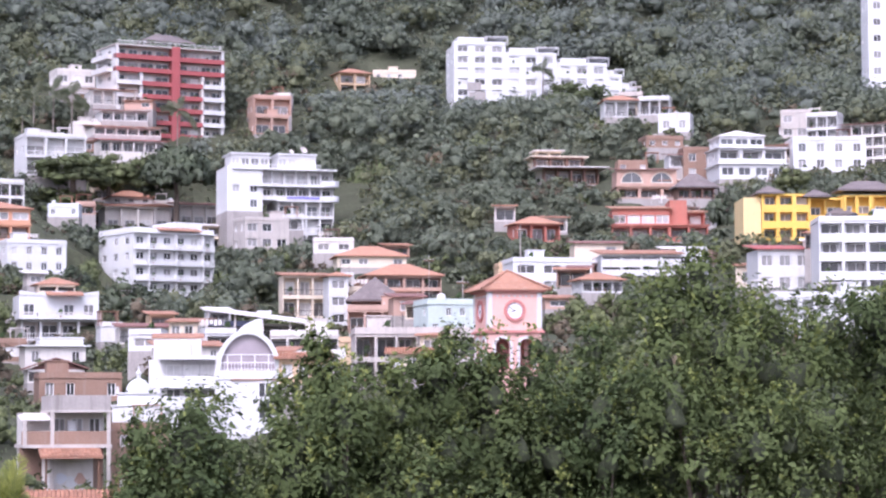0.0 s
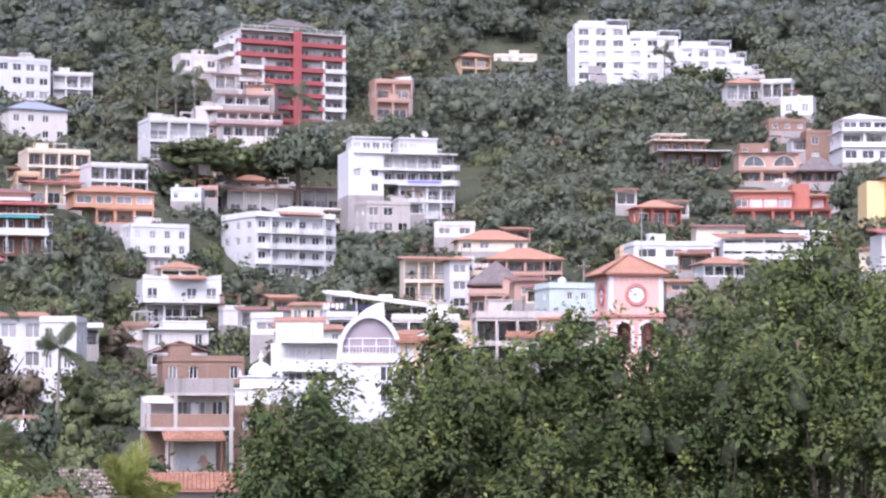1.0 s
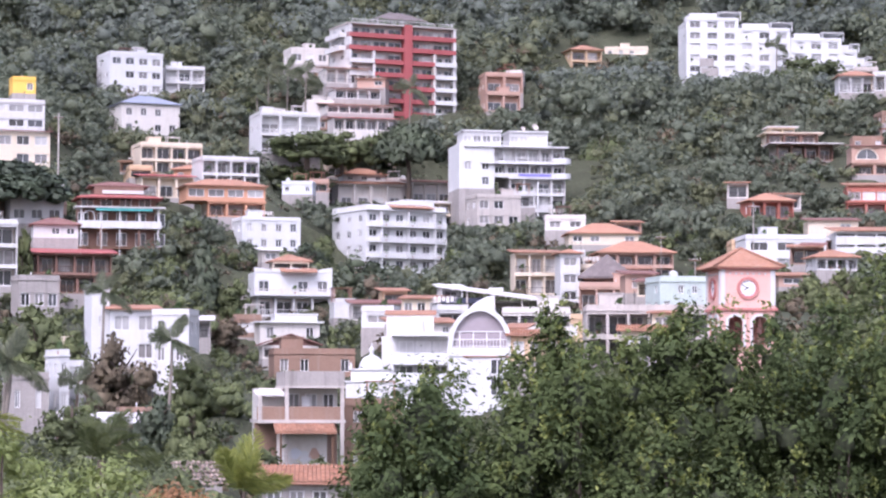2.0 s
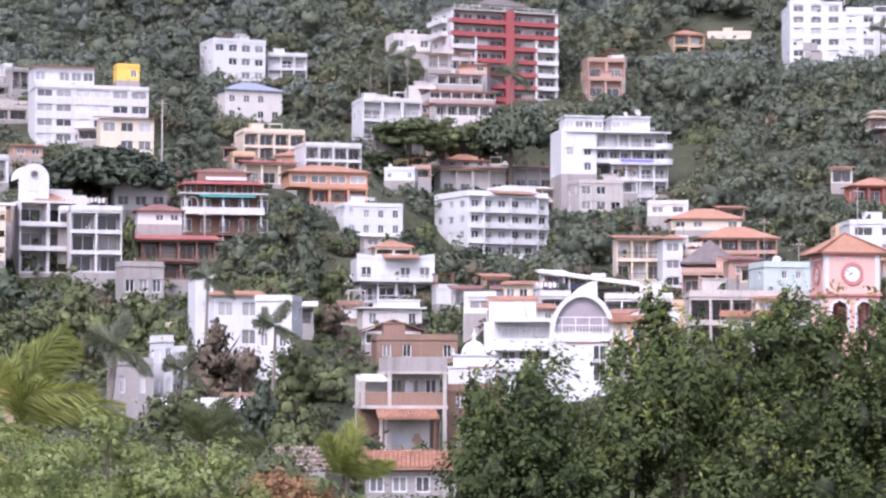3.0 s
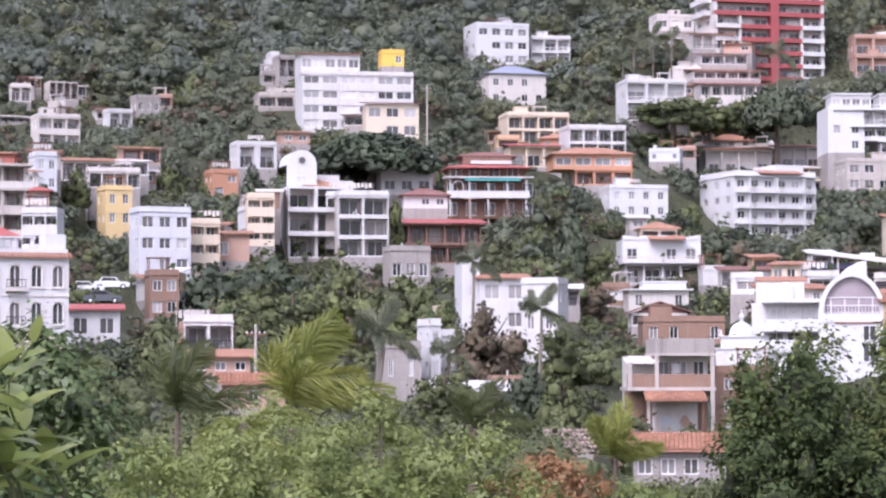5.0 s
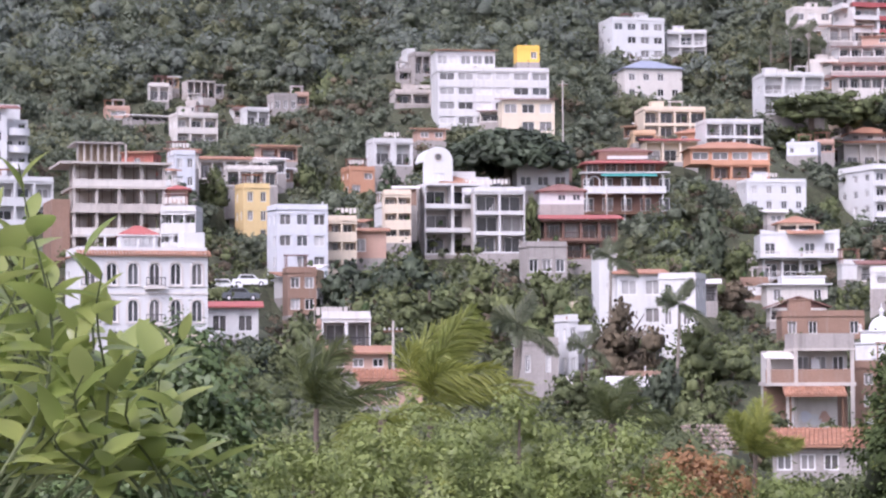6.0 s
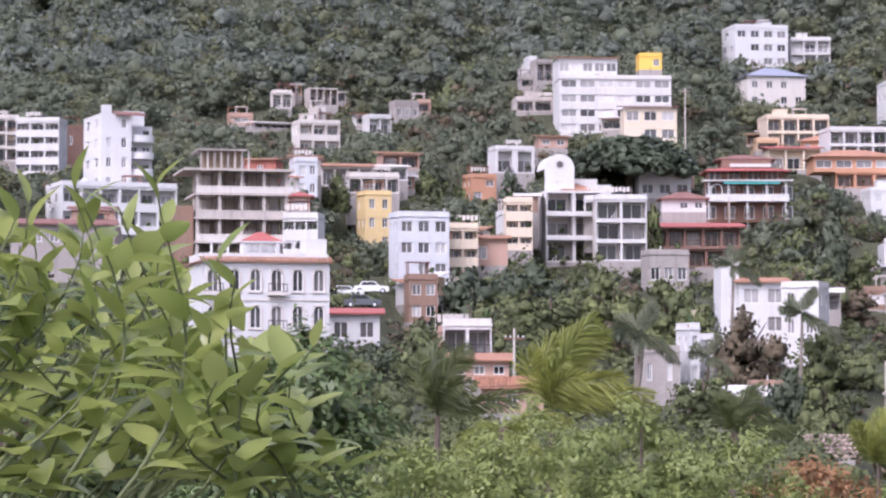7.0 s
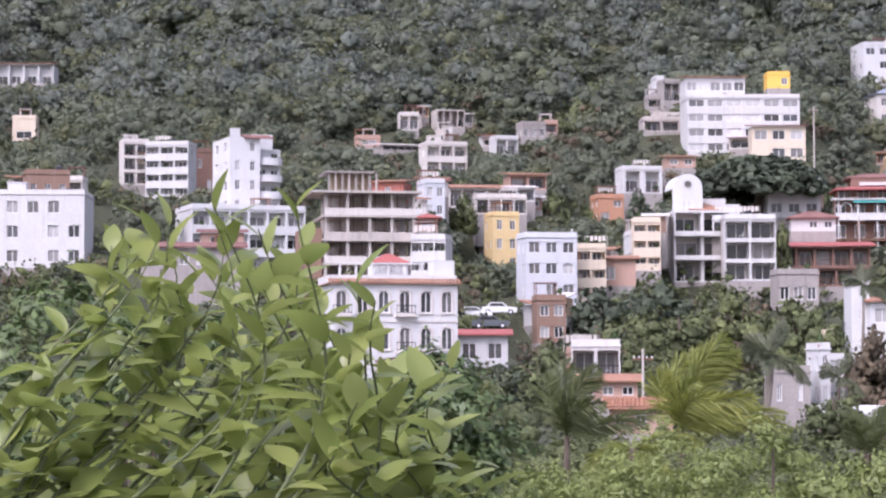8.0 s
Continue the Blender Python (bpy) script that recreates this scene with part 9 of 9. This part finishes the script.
tree('broad-crowned green tree among the houses', -134.8, 584.7, 69.7, 10.8, 9.5, seed=355, leaf='mid')

tree('tall dark tree on the bank below the orange villa', -2.6, 372.0, 27.5, 8.5, 12.5, seed=401, leaf='dark')
tree('grey-green tree on the bank below the orange villa', -6.4, 368.0, 27.0, 8.0, 11.0, seed=402, leaf='mid')
tree('bare brown bushes on a dry bank', 0.6, 332.0, 21.6, 8.0, 6.5, seed=403, leaf='dry')
tree('bare brown bushes on a dry bank', -3.4, 336.0, 21.8, 7.6, 6.8, seed=404, leaf='dry')
tree('small green tree on the slope beside the hotel', 19.0, 452.0, 39.5, 7.0, 6.5, seed=406, leaf='mid')
tree('small green tree on the slope beside the hotel', 16.6, 440.0, 37.6, 7.0, 6.5, seed=407, leaf='dark')
tree('small green tree beside the villa', 2.6, 372.0, 27.0, 6.5, 7.5, seed=408, leaf='mid')
tree('dark tree beside the white hotel', 24.6, 425.0, 33.0, 10.5, 8.5, seed=405, leaf='dark')

# palms
palm('tall grey-green palm on the slope', 12.1, 574.9, 78.6, 11.6, 4.7, seed=356, leaf='grey_palm', count=14, wind=(0.05, 0.0, 0.0))
palm('tall grey-green palm on the slope', 16.7, 579.8, 79.2, 13.3, 5.0, seed=357, leaf='grey_palm', count=14, wind=(0.05, 0.0, 0.0))
palm('tall grey-green palm on the slope', 20.7, 574.6, 78.7, 12.2, 4.7, seed=358, leaf='grey_palm', count=14, wind=(0.05, 0.0, 0.0))
palm('tall grey-green palm on the slope', 43.6, 560.3, 72.7, 13.2, 5.1, seed=359, leaf='grey_palm', count=14, wind=(0.05, 0.0, 0.0))
palm('tall grey-green palm on the slope', 140.6, 618.2, 94.4, 11.0, 3.7, seed=360, leaf='grey_palm', count=14, wind=(0.05, 0.0, 0.0))
palm('tall grey-green palm on the slope', 9.3, 559.9, 75.9, 8.2, 3.8, seed=361, leaf='grey_palm', count=14, wind=(0.05, 0.0, 0.0))
palm('tall grey-green palm on the slope', 24.1, 589.5, 80.4, 9.6, 4.0, seed=362, leaf='grey_palm', count=14, wind=(0.05, 0.0, 0.0))
palm('coconut palm bent by the wind', -7.6, 65.6, 10.2, 3.9, 3.0, seed=363, count=12, wind=(0.34, 0.0, 0.0), low=0.35, high=1.6, full=0.27, thick=0.1)
palm('dark coconut palm bent by the wind', -11.2, 69.1, 10.0, 3.9, 2.7, seed=364, leaf='dark_palm', count=11, wind=(0.30, 0.0, 0.03), low=0.4, high=1.6, full=0.27, thick=0.1)
palm('yellowing palm with dry fronds', -8.6, 63.5, 10.5, 3.2, 2.0, seed=365, count=10, wind=(0.3, 0.0, -0.1), low=-0.6, high=0.6)
palm('small green palm in the wind', -3.1, 71.9, 9.8, 3.6, 1.8, seed=366, leaf='dark_palm', count=14, wind=(0.32, 0.0, 0.1), low=0.2, high=1.5)
palm('small bright green palm', 1.0, 78.0, 9.0, 3.3, 1.9, seed=367, count=16, wind=(0.12, 0.0, 0.1), low=0.3, high=1.55, thick=0.09)
palm('green palm bent by the wind', -12.6, 58.8, 10.7, 3.0, 2.0, seed=368, leaf='dark_palm', count=14, wind=(0.36, 0.0, 0.1), low=0.1, high=1.45)
palm('thin coconut palm with hanging fronds', -15.0, 189.4, 13.9, 4.3, 3.3, seed=369, leaf='grey_palm', count=13, wind=(0.12, 0.0, 0.0), lean=0.6)
palm('tall coconut palm beside a white house', -11.3, 261.8, 17.0, 9.5, 3.4, seed=370, leaf='grey_palm', count=15, wind=(0.2, 0.0, 0.0))
palm('coconut palm in front of the white house', -3.9, 240.0, 13.6, 7.4, 3.6, seed=371, leaf='grey_palm', count=16, wind=(0.15, 0.0, 0.0))
palm('young palm beside a white wall', -12.3, 231.7, 12.6, 4.2, 2.6, seed=372, leaf='grey_palm', count=14, wind=(0.1, 0.0, 0.0))
palm('coconut palm with drooping fronds', -15.3, 189.4, 13.6, 4.7, 3.0, seed=373, leaf='grey_palm', count=12, wind=(0.1, 0.0, 0.0))

# trees and bushes near the lookout
near_tree('laurel_tree', 'tall dark green laurel tree', 10.37, 34.47, 1.0, 3.48, 16.29, 10.79, 'laurel', 374, tips='tip', spires=((0.02, 0.0, 16.12, 0.55), (-0.66, 0.0, 15.78, 0.5), (0.57, 0.0, 15.38, 0.5)))
near_tree('laurel_tree', 'dense dark green laurel tree', 12.94, 35.73, 1.0, 3.59, 15.96, 10.46, 'laurel', 375, tips='tip', spires=((0.31, 0.0, 15.63, 0.5), (-0.56, 0.0, 15.13, 0.5)))
near_tree('laurel_tree', 'dense green laurel tree', 8.73, 34.92, 1.0, 3.08, 15.35, 9.85, 'laurel', 376, tips='tip', spires=((0.0, 0.0, 15.03, 0.5), (-0.79, 0.0, 14.98, 0.4)))
near_tree('laurel_tree', 'laurel tree with light tips', 6.73, 34.35, 1.0, 2.68, 15.03, 9.53, 'laurel', 377, tips='tip', spires=((0.16, 0.0, 14.73, 0.45), (-0.31, 0.0, 15.02, 0.4)))
near_tree('laurel_tree', 'laurel tree with a narrow leader', 4.88, 33.65, 1.0, 2.52, 14.81, 9.31, 'laurel', 378, tips='tip', spires=((-0.19, 0.0, 15.01, 0.38), (0.6, 0.0, 14.49, 0.4)))
near_tree('laurel_tree', 'low laurel tree at the edge', 2.92, 33.87, 1.0, 2.29, 14.17, 8.67, 'laurel', 379, tips='tip', spires=((-0.04, 0.0, 14.06, 0.38), (1.21, 0.0, 14.29, 0.45), (-0.68, 0.0, 13.82, 0.35)))
near_tree('laurel_tree', 'tall dark green laurel tree', 14.39, 34.09, 1.0, 3.50, 15.89, 10.39, 'laurel', 380, tips='tip')
near_tree('feathery_tree', 'pale green tree with feathery leaves', -5.26, 25.46, 1.0, 2.57, 13.42, 10.22, 'feather', 381, n=95, size=0.029, per=360, lump=(0.18, 0.42), squash=1.0, sub=6)
near_tree('feathery_tree', 'light green tree with fine leaves', -4.19, 26.17, 1.0, 2.50, 13.59, 10.39, 'feather', 382, n=95, size=0.029, per=360, lump=(0.18, 0.42), squash=1.0, sub=6)
near_tree('feathery_tree', 'pale green tree with feathery leaves', -3.19, 26.81, 1.0, 2.67, 13.62, 10.42, 'feather', 383, n=95, size=0.029, per=360, lump=(0.18, 0.42), squash=1.0, sub=6)
near_tree('feathery_tree', 'light green tree with fine leaves', -2.27, 27.41, 1.0, 2.35, 13.56, 10.36, 'feather', 384, n=95, size=0.029, per=360, lump=(0.18, 0.42), squash=1.0, sub=6)
near_tree('feathery_tree', 'green and yellow fine-leaved tree', -1.32, 27.97, 1.0, 2.27, 13.38, 10.18, 'feather', 385, n=95, size=0.029, per=360, lump=(0.18, 0.42), squash=1.0, sub=6)
near_tree('feathery_tree', 'low green fine-leaved bush', 0.71, 30.99, 1.0, 2.09, 12.69, 9.49, 'feather', 386, n=95, size=0.029, per=360, lump=(0.18, 0.42), squash=1.0, sub=6)
near_tree('flowering_bush', 'rust red flowering bush', -0.39, 30.00, 1.0, 1.89, 13.11, 10.11, 'rust', 387, n=90, size=0.034, per=320, lump=(0.2, 0.4), squash=0.9)
near_tree('broadleaf_bush', 'deep green broad-leaved bush', -3.14, 13.64, 9.0, 1.39, 6.22, 3.82, 'hedge', 388, n=120, size=0.026, per=320, lump=(0.12, 0.26), squash=1.0)
near_tree('broadleaf_bush', 'deep green bush in the shade', -4.92, 13.64, 9.0, 1.83, 6.76, 4.16, 'hedge', 389, n=110, size=0.026, per=300, lump=(0.12, 0.28), squash=1.0)

# shoots beside the lookout
near_shrub('bright green shoots with broad glossy leaves', -1.060, 3.231, 14.852, [(0.023, -0.046, 0.0, 0.428, 0.128, 14), (-0.038, -0.046, 0.05, 0.413, 0.031, 14), (-0.115, -0.046, 0.1, 0.398, 0.05, 14), (0.031, -0.046, 0.1, 0.382, 0.046, 13), (-0.184, -0.046, 0.15, 0.375, 0.0, 14), (0.076, -0.046, 0.05, 0.287, 0.191, 13), (0.118, -0.046, 0.0, 0.149, 0.14, 11), (0.128, -0.046, 0.05, 0.076, 0.085, 8), (-0.26, -0.046, 0.0, 0.38, 0.10, 16), (-0.30, -0.046, 0.05, 0.40, 0.13, 16), (-0.23, -0.046, 0.0, 0.36, 0.0, 15), (-0.21, -0.046, 0.05, 0.40, 0.05, 15), (-0.28, -0.046, 0.1, 0.34, 0.06, 15), (-0.20, -0.046, 0.1, 0.37, 0.11, 14), (-0.215, -0.046, 0.0, 0.33, 0.06, 14), (-0.165, -0.046, 0.06, 0.30, 0.03, 14), (-0.235, -0.046, 0.1, 0.27, 0.09, 13), (-0.12, -0.046, 0.02, 0.25, 0.10, 13), (-0.19, -0.046, 0.04, 0.22, 0.02, 12), (-0.08, -0.046, 0.05, 0.20, -0.05, 12), (0.092, -0.046, 0.1, 0.214, 0.13, 13), (-0.26, -0.046, 0.2, 0.359, -0.015, 13), (0.0, -0.046, 0.12, 0.321, 0.199, 14), (-0.153, -0.046, 0.15, 0.352, 0.176, 14)], 390, leaf='lime', size=0.088)
near_shrub('green leafy shrub behind the shoots', -1.160, 3.408, 14.844, [(0.216, -0.049, 0.36, 0.174, 0.097, 15), (-0.002, -0.049, 0.61, 0.364, 0.004, 17), (0.24, -0.049, 0.67, 0.207, 0.035, 19), (-0.276, -0.049, 0.63, 0.221, 0.038, 18), (-0.093, -0.049, 0.54, 0.369, 0.071, 18), (-0.17, -0.049, 0.3, 0.298, -0.04, 19), (0.089, -0.049, 0.64, 0.324, -0.008, 16), (0.015, -0.049, 0.49, 0.23, 0.047, 19), (0.176, -0.049, 0.36, 0.102, 0.024, 17), (-0.121, -0.049, 0.43, 0.328, 0.047, 19), (-0.149, -0.049, 0.66, 0.25, 0.028, 15), (0.023, -0.049, 0.32, 0.335, 0.04, 16), (-0.24, -0.049, 0.31, 0.16, 0.022, 19), (0.212, -0.049, 0.45, 0.181, 0.026, 17), (-0.19, -0.049, 0.25, 0.147, 0.008, 15), (-0.296, -0.049, 0.34, 0.241, 0.015, 17)], 391, leaf='lime', size=0.096)
near_shrub('green leafy shrub in the shade', -1.257, 3.692, 14.830, [(-0.132, -0.053, 0.68, 0.368, -0.013, 16), (-0.176, -0.053, 0.64, 0.265, 0.102, 18), (-0.065, -0.053, 0.39, 0.382, -0.017, 15), (-0.146, -0.053, 0.49, 0.164, 0.082, 18), (0.237, -0.053, 0.34, 0.175, -0.046, 19), (-0.148, -0.053, 0.68, 0.291, 0.025, 18), (0.019, -0.053, 0.38, 0.215, 0.093, 16), (-0.001, -0.053, 0.44, 0.389, -0.04, 18), (-0.194, -0.053, 0.37, 0.311, 0.022, 16), (-0.027, -0.053, 0.39, 0.345, 0.074, 18), (0.217, -0.053, 0.51, 0.19, -0.029, 18), (0.211, -0.053, 0.56, 0.195, 0.031, 15), (-0.021, -0.053, 0.28, 0.272, 0.041, 16), (-0.006, -0.053, 0.62, 0.125, 0.049, 16), (0.107, -0.053, 0.56, 0.2, 0.064, 18), (-0.159, -0.053, 0.47, 0.261, 0.102, 18)], 392, leaf='lime', size=0.096)

# poles, a rubble wall, parked cars
mast('thin white radio mast on a roof', 83.1, 382.1, 39.2, 7.2, 0.07)
mast('grey timber utility pole with crossarm', -26.5, 429.2, 50.2, 14.1, 0.12)
mast('grey timber utility pole with crossarm', -16.8, 377.6, 31.6, 10.2, 0.10)
mast('thin roof aerial mast', 70.7, 393.7, 38.0, 4.3, 0.05)
mast('thin roof aerial mast', 62.7, 324.0, 31.0, 3.7, 0.05)
mast('pale concrete utility pole with crossarm', -25.9, 198.3, 15.7, 3.1, 0.10)
mast('grey timber utility pole with crossarm', 30.7, 469.0, 39.7, 11.6, 0.09)
rubble_wall("pale rubble stone wall with loose top", -1.3, 176.0, 9.7, 4.0, 1.3)
car('white parked car under the houses', -57.1, 286.4, 24.0, 12.0, 'white')
car('white parked van beside a wall', -55.7, 294.8, 24.8, 12.0, 'white')
car('dark grey parked car by the roofs', -53.7, 278.9, 22.7, 12.0, 'grey')

# ---- ground: one sheet from the shore up the hill, terraced under each house ----
S = np.array(SITES)
SD = np.hypot(S[:, 0], S[:, 1])
REACH = [0, 60, 120, 170, 200, 260, 300, 350, 400, 450, 500, 550, 600, 700, 800, 900, 1100, 1500, 2400]
RISE = [0, 1, 3, 5, 6, 11, 16, 24, 33, 44, 55, 66, 80, 122, 172, 226, 330, 460, 560]


def ground_height(x, y):
    x, y = np.atleast_1d(x).astype(float), np.atleast_1d(y).astype(float)
    d = np.hypot(x, y)
    bear = np.arctan2(-x, y)
    front = np.clip((y + 40) / 120, 0, 1)
    base = np.interp(d, REACH, RISE) * front
    base = base + np.clip((d - 620) / 300, 0, 1) * front * (14 * np.sin(x / 75 + 1.0) + 9 * np.sin(x / 31 + y / 60))
    off = S[:, 2] - np.interp(SD, REACH, RISE)
    num = np.zeros_like(base)
    den = np.full_like(base, 1 / 80.0 ** 3)
    for (sx, sy, sz, hw, hd, hh), o in zip(SITES, off):
        k = 1 / ((x - sx) ** 2 + (y - sy) ** 2 + 36) ** 1.5
        num, den = num + k * o, den + k
    z = base + num / den - 0.15
    # the slope falls away in front of every house
    for (sx, sy, sz, hw, hd, hh), sd in zip(SITES, SD):
        side = np.abs(bear - math.atan2(-sx, sy)) * sd
        ahead = (sd - hd) - d
        near = (ahead > -1) & (ahead < 110) & (side < hw + 8)
        line = EYE + (sz - EYE) * d / sd - 0.2 - np.clip(ahead - 0.5, 0, 10) * 0.3 + np.clip(side - hw, 0, 8) * 0.6
        z = np.where(near, np.minimum(z, line), z)
    return z


def ground():
    az = np.concatenate([np.linspace(-180, -26, 40)[:-1], np.linspace(-26, 26, 261), np.linspace(26, 180, 40)[1:-1]])
    ds = np.concatenate([[2], np.linspace(8, 150, 16), np.linspace(158, 640, 110), np.linspace(650, 1100, 40), [1300, 1700, 2300, 3200, 4600]])
    A, D = np.meshgrid(np.radians(az), ds)
    X, Y = -D * np.sin(A), D * np.cos(A)
    Z = ground_height(X.ravel(), Y.ravel())
    V = np.stack([X.ravel(), Y.ravel(), Z], 1)
    n = len(az)
    faces = [(r * n + k, r * n + (k + 1) % n, (r + 1) * n + (k + 1) % n, (r + 1) * n + k) for r in range(len(ds) - 1) for k in range(n)]
    faces.append(tuple(range(n))[::-1])
    me = bpy.data.meshes.new("ground")
    me.from_pydata(V.tolist(), [], faces)
    me.materials.append(shader("earth with dry scrub", (0.06, 0.066, 0.04), 0.95, 0.5, 0.5, 6.0, 1.0, spec=0.15, stain=0.7, tone=(0.095, 0.075, 0.055)))
    ob = new("ground", me)
    tagged(ob, "brown earth hillside with dry scrub", "ground", kind="structure")


ground()


def clear_top(x, y, d, half):
    """The height that greenery may reach: the houses behind keep their view of the bay."""
    top = 1e9
    b = math.atan2(-x, y)
    for sx, sy, sz, hw, hd, hh in SITES:
        sd = math.hypot(sx, sy)
        if sd - hd + 1 < d:
            if abs(sd - d) < hd + half * 0.6 and abs(math.atan2(-sx, sy) - b) * sd < hw + half * 0.6:
                return -1e9
            continue
        if sd - d > 120:
            continue
        if abs(math.atan2(-sx, sy) - b) * d < (hw + 1) * d / sd + half:
            line = EYE + (sz + 0.36 * hh - EYE) * d / sd
            top = min(top, line)
    return top


def scatter(name, label, leaf, count, dmin, dmax, amax, size, per, card, seed, lowest=1.8, category="forest", wild=0.5, heads=6, wide=(1.0, 1.6), turn=0.0):
    """Woods of one kind as a single mass: each tree a few leafy heads."""
    rs = np.random.RandomState(seed)
    d = np.sqrt(rs.uniform(dmin ** 2, dmax ** 2, count * 5))
    a = np.radians(turn + rs.uniform(-amax, amax, count * 5))
    xs, ys = -d * np.sin(a), d * np.cos(a)
    zs = ground_height(xs, ys)
    heap, mids, made = [], [], 0
    for x, y, z, dd in zip(xs, ys, zs, d):
        h = rs.uniform(*size)
        w = h * rs.uniform(*wide)
        top = clear_top(x, y, dd, w * 0.42)
        h = min(h, top - z)
        if h < lowest:
            continue
        w = min(w, h * 2.2)
        heap += [(x + w * lx, y + w * ly, z + h * (lz - 0.12), (w + h) / 2 * lr * 1.5) for lx, ly, lz, lr in crown_lumps(rs, heads)]
        mids += [(x, y, z + 0.1 * h)] * heads
        made += 1
        if made >= count:
            break
    p, nn = blob_points(rs, heap, per, 0.8, 0.5)
    out = p - np.repeat(np.array(mids), per, axis=0)
    out /= np.linalg.norm(out, axis=1)[:, None]
    leaves = cards(p, nn + np.array([0, 0, 0.3]), np.full(len(p), card), rs, 1.4, wild)
    ob = new(name, leafy_mass(name, leaves, 0.2 * nn + 0.8 * out + np.array([0, 0, 0.15]), heap, LEAF[leaf], rs, 0.8, (0.25, 0.58)))
    tagged(ob, label, category, kind="stuff")


# the far woods wear the greens that carry the painted haze
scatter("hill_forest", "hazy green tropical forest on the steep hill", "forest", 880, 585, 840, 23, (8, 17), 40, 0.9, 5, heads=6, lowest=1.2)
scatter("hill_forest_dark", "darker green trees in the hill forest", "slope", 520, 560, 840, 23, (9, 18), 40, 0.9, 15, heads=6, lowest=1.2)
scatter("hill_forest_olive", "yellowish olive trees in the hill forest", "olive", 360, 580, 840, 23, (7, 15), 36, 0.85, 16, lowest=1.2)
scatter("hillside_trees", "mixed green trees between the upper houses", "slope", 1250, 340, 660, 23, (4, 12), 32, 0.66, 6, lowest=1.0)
scatter("hillside_olive_trees", "olive green trees between the upper houses", "olive", 420, 340, 640, 23, (4, 11), 32, 0.64, 26, lowest=1.0)
scatter("ridge_trees", "green trees behind the ridge houses", "slope", 90, 690, 770, 1.7, (7, 13), 36, 0.6, 33, lowest=1.2, turn=-9.0)
scatter("upper_undergrowth", "olive green bushes under the ridge houses", "olive", 1300, 540, 730, 22, (2, 5), 14, 0.5, 31, lowest=0.5, heads=3, wide=(1.3, 2.2))
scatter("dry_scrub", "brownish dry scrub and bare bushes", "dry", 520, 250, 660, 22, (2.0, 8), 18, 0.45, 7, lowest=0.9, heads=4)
scatter("town_shrubs", "green shrubs and small trees between houses", "mid", 1100, 120, 440, 22, (2.0, 8), 20, 0.36, 8, lowest=0.9, heads=4)
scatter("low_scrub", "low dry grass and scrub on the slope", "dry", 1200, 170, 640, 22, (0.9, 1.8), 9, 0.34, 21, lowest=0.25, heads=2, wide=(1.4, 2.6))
scatter("low_green_scrub", "low green undergrowth on the slope", "slope", 4600, 150, 720, 22, (0.9, 2.4), 8, 0.42, 22, lowest=0.2, heads=2, wide=(1.6, 3.0))
scatter("shore_trees", "green trees along the shore below the town", "mid", 170, 62, 170, 23, (6, 11), 56, 0.2, 9, heads=9)
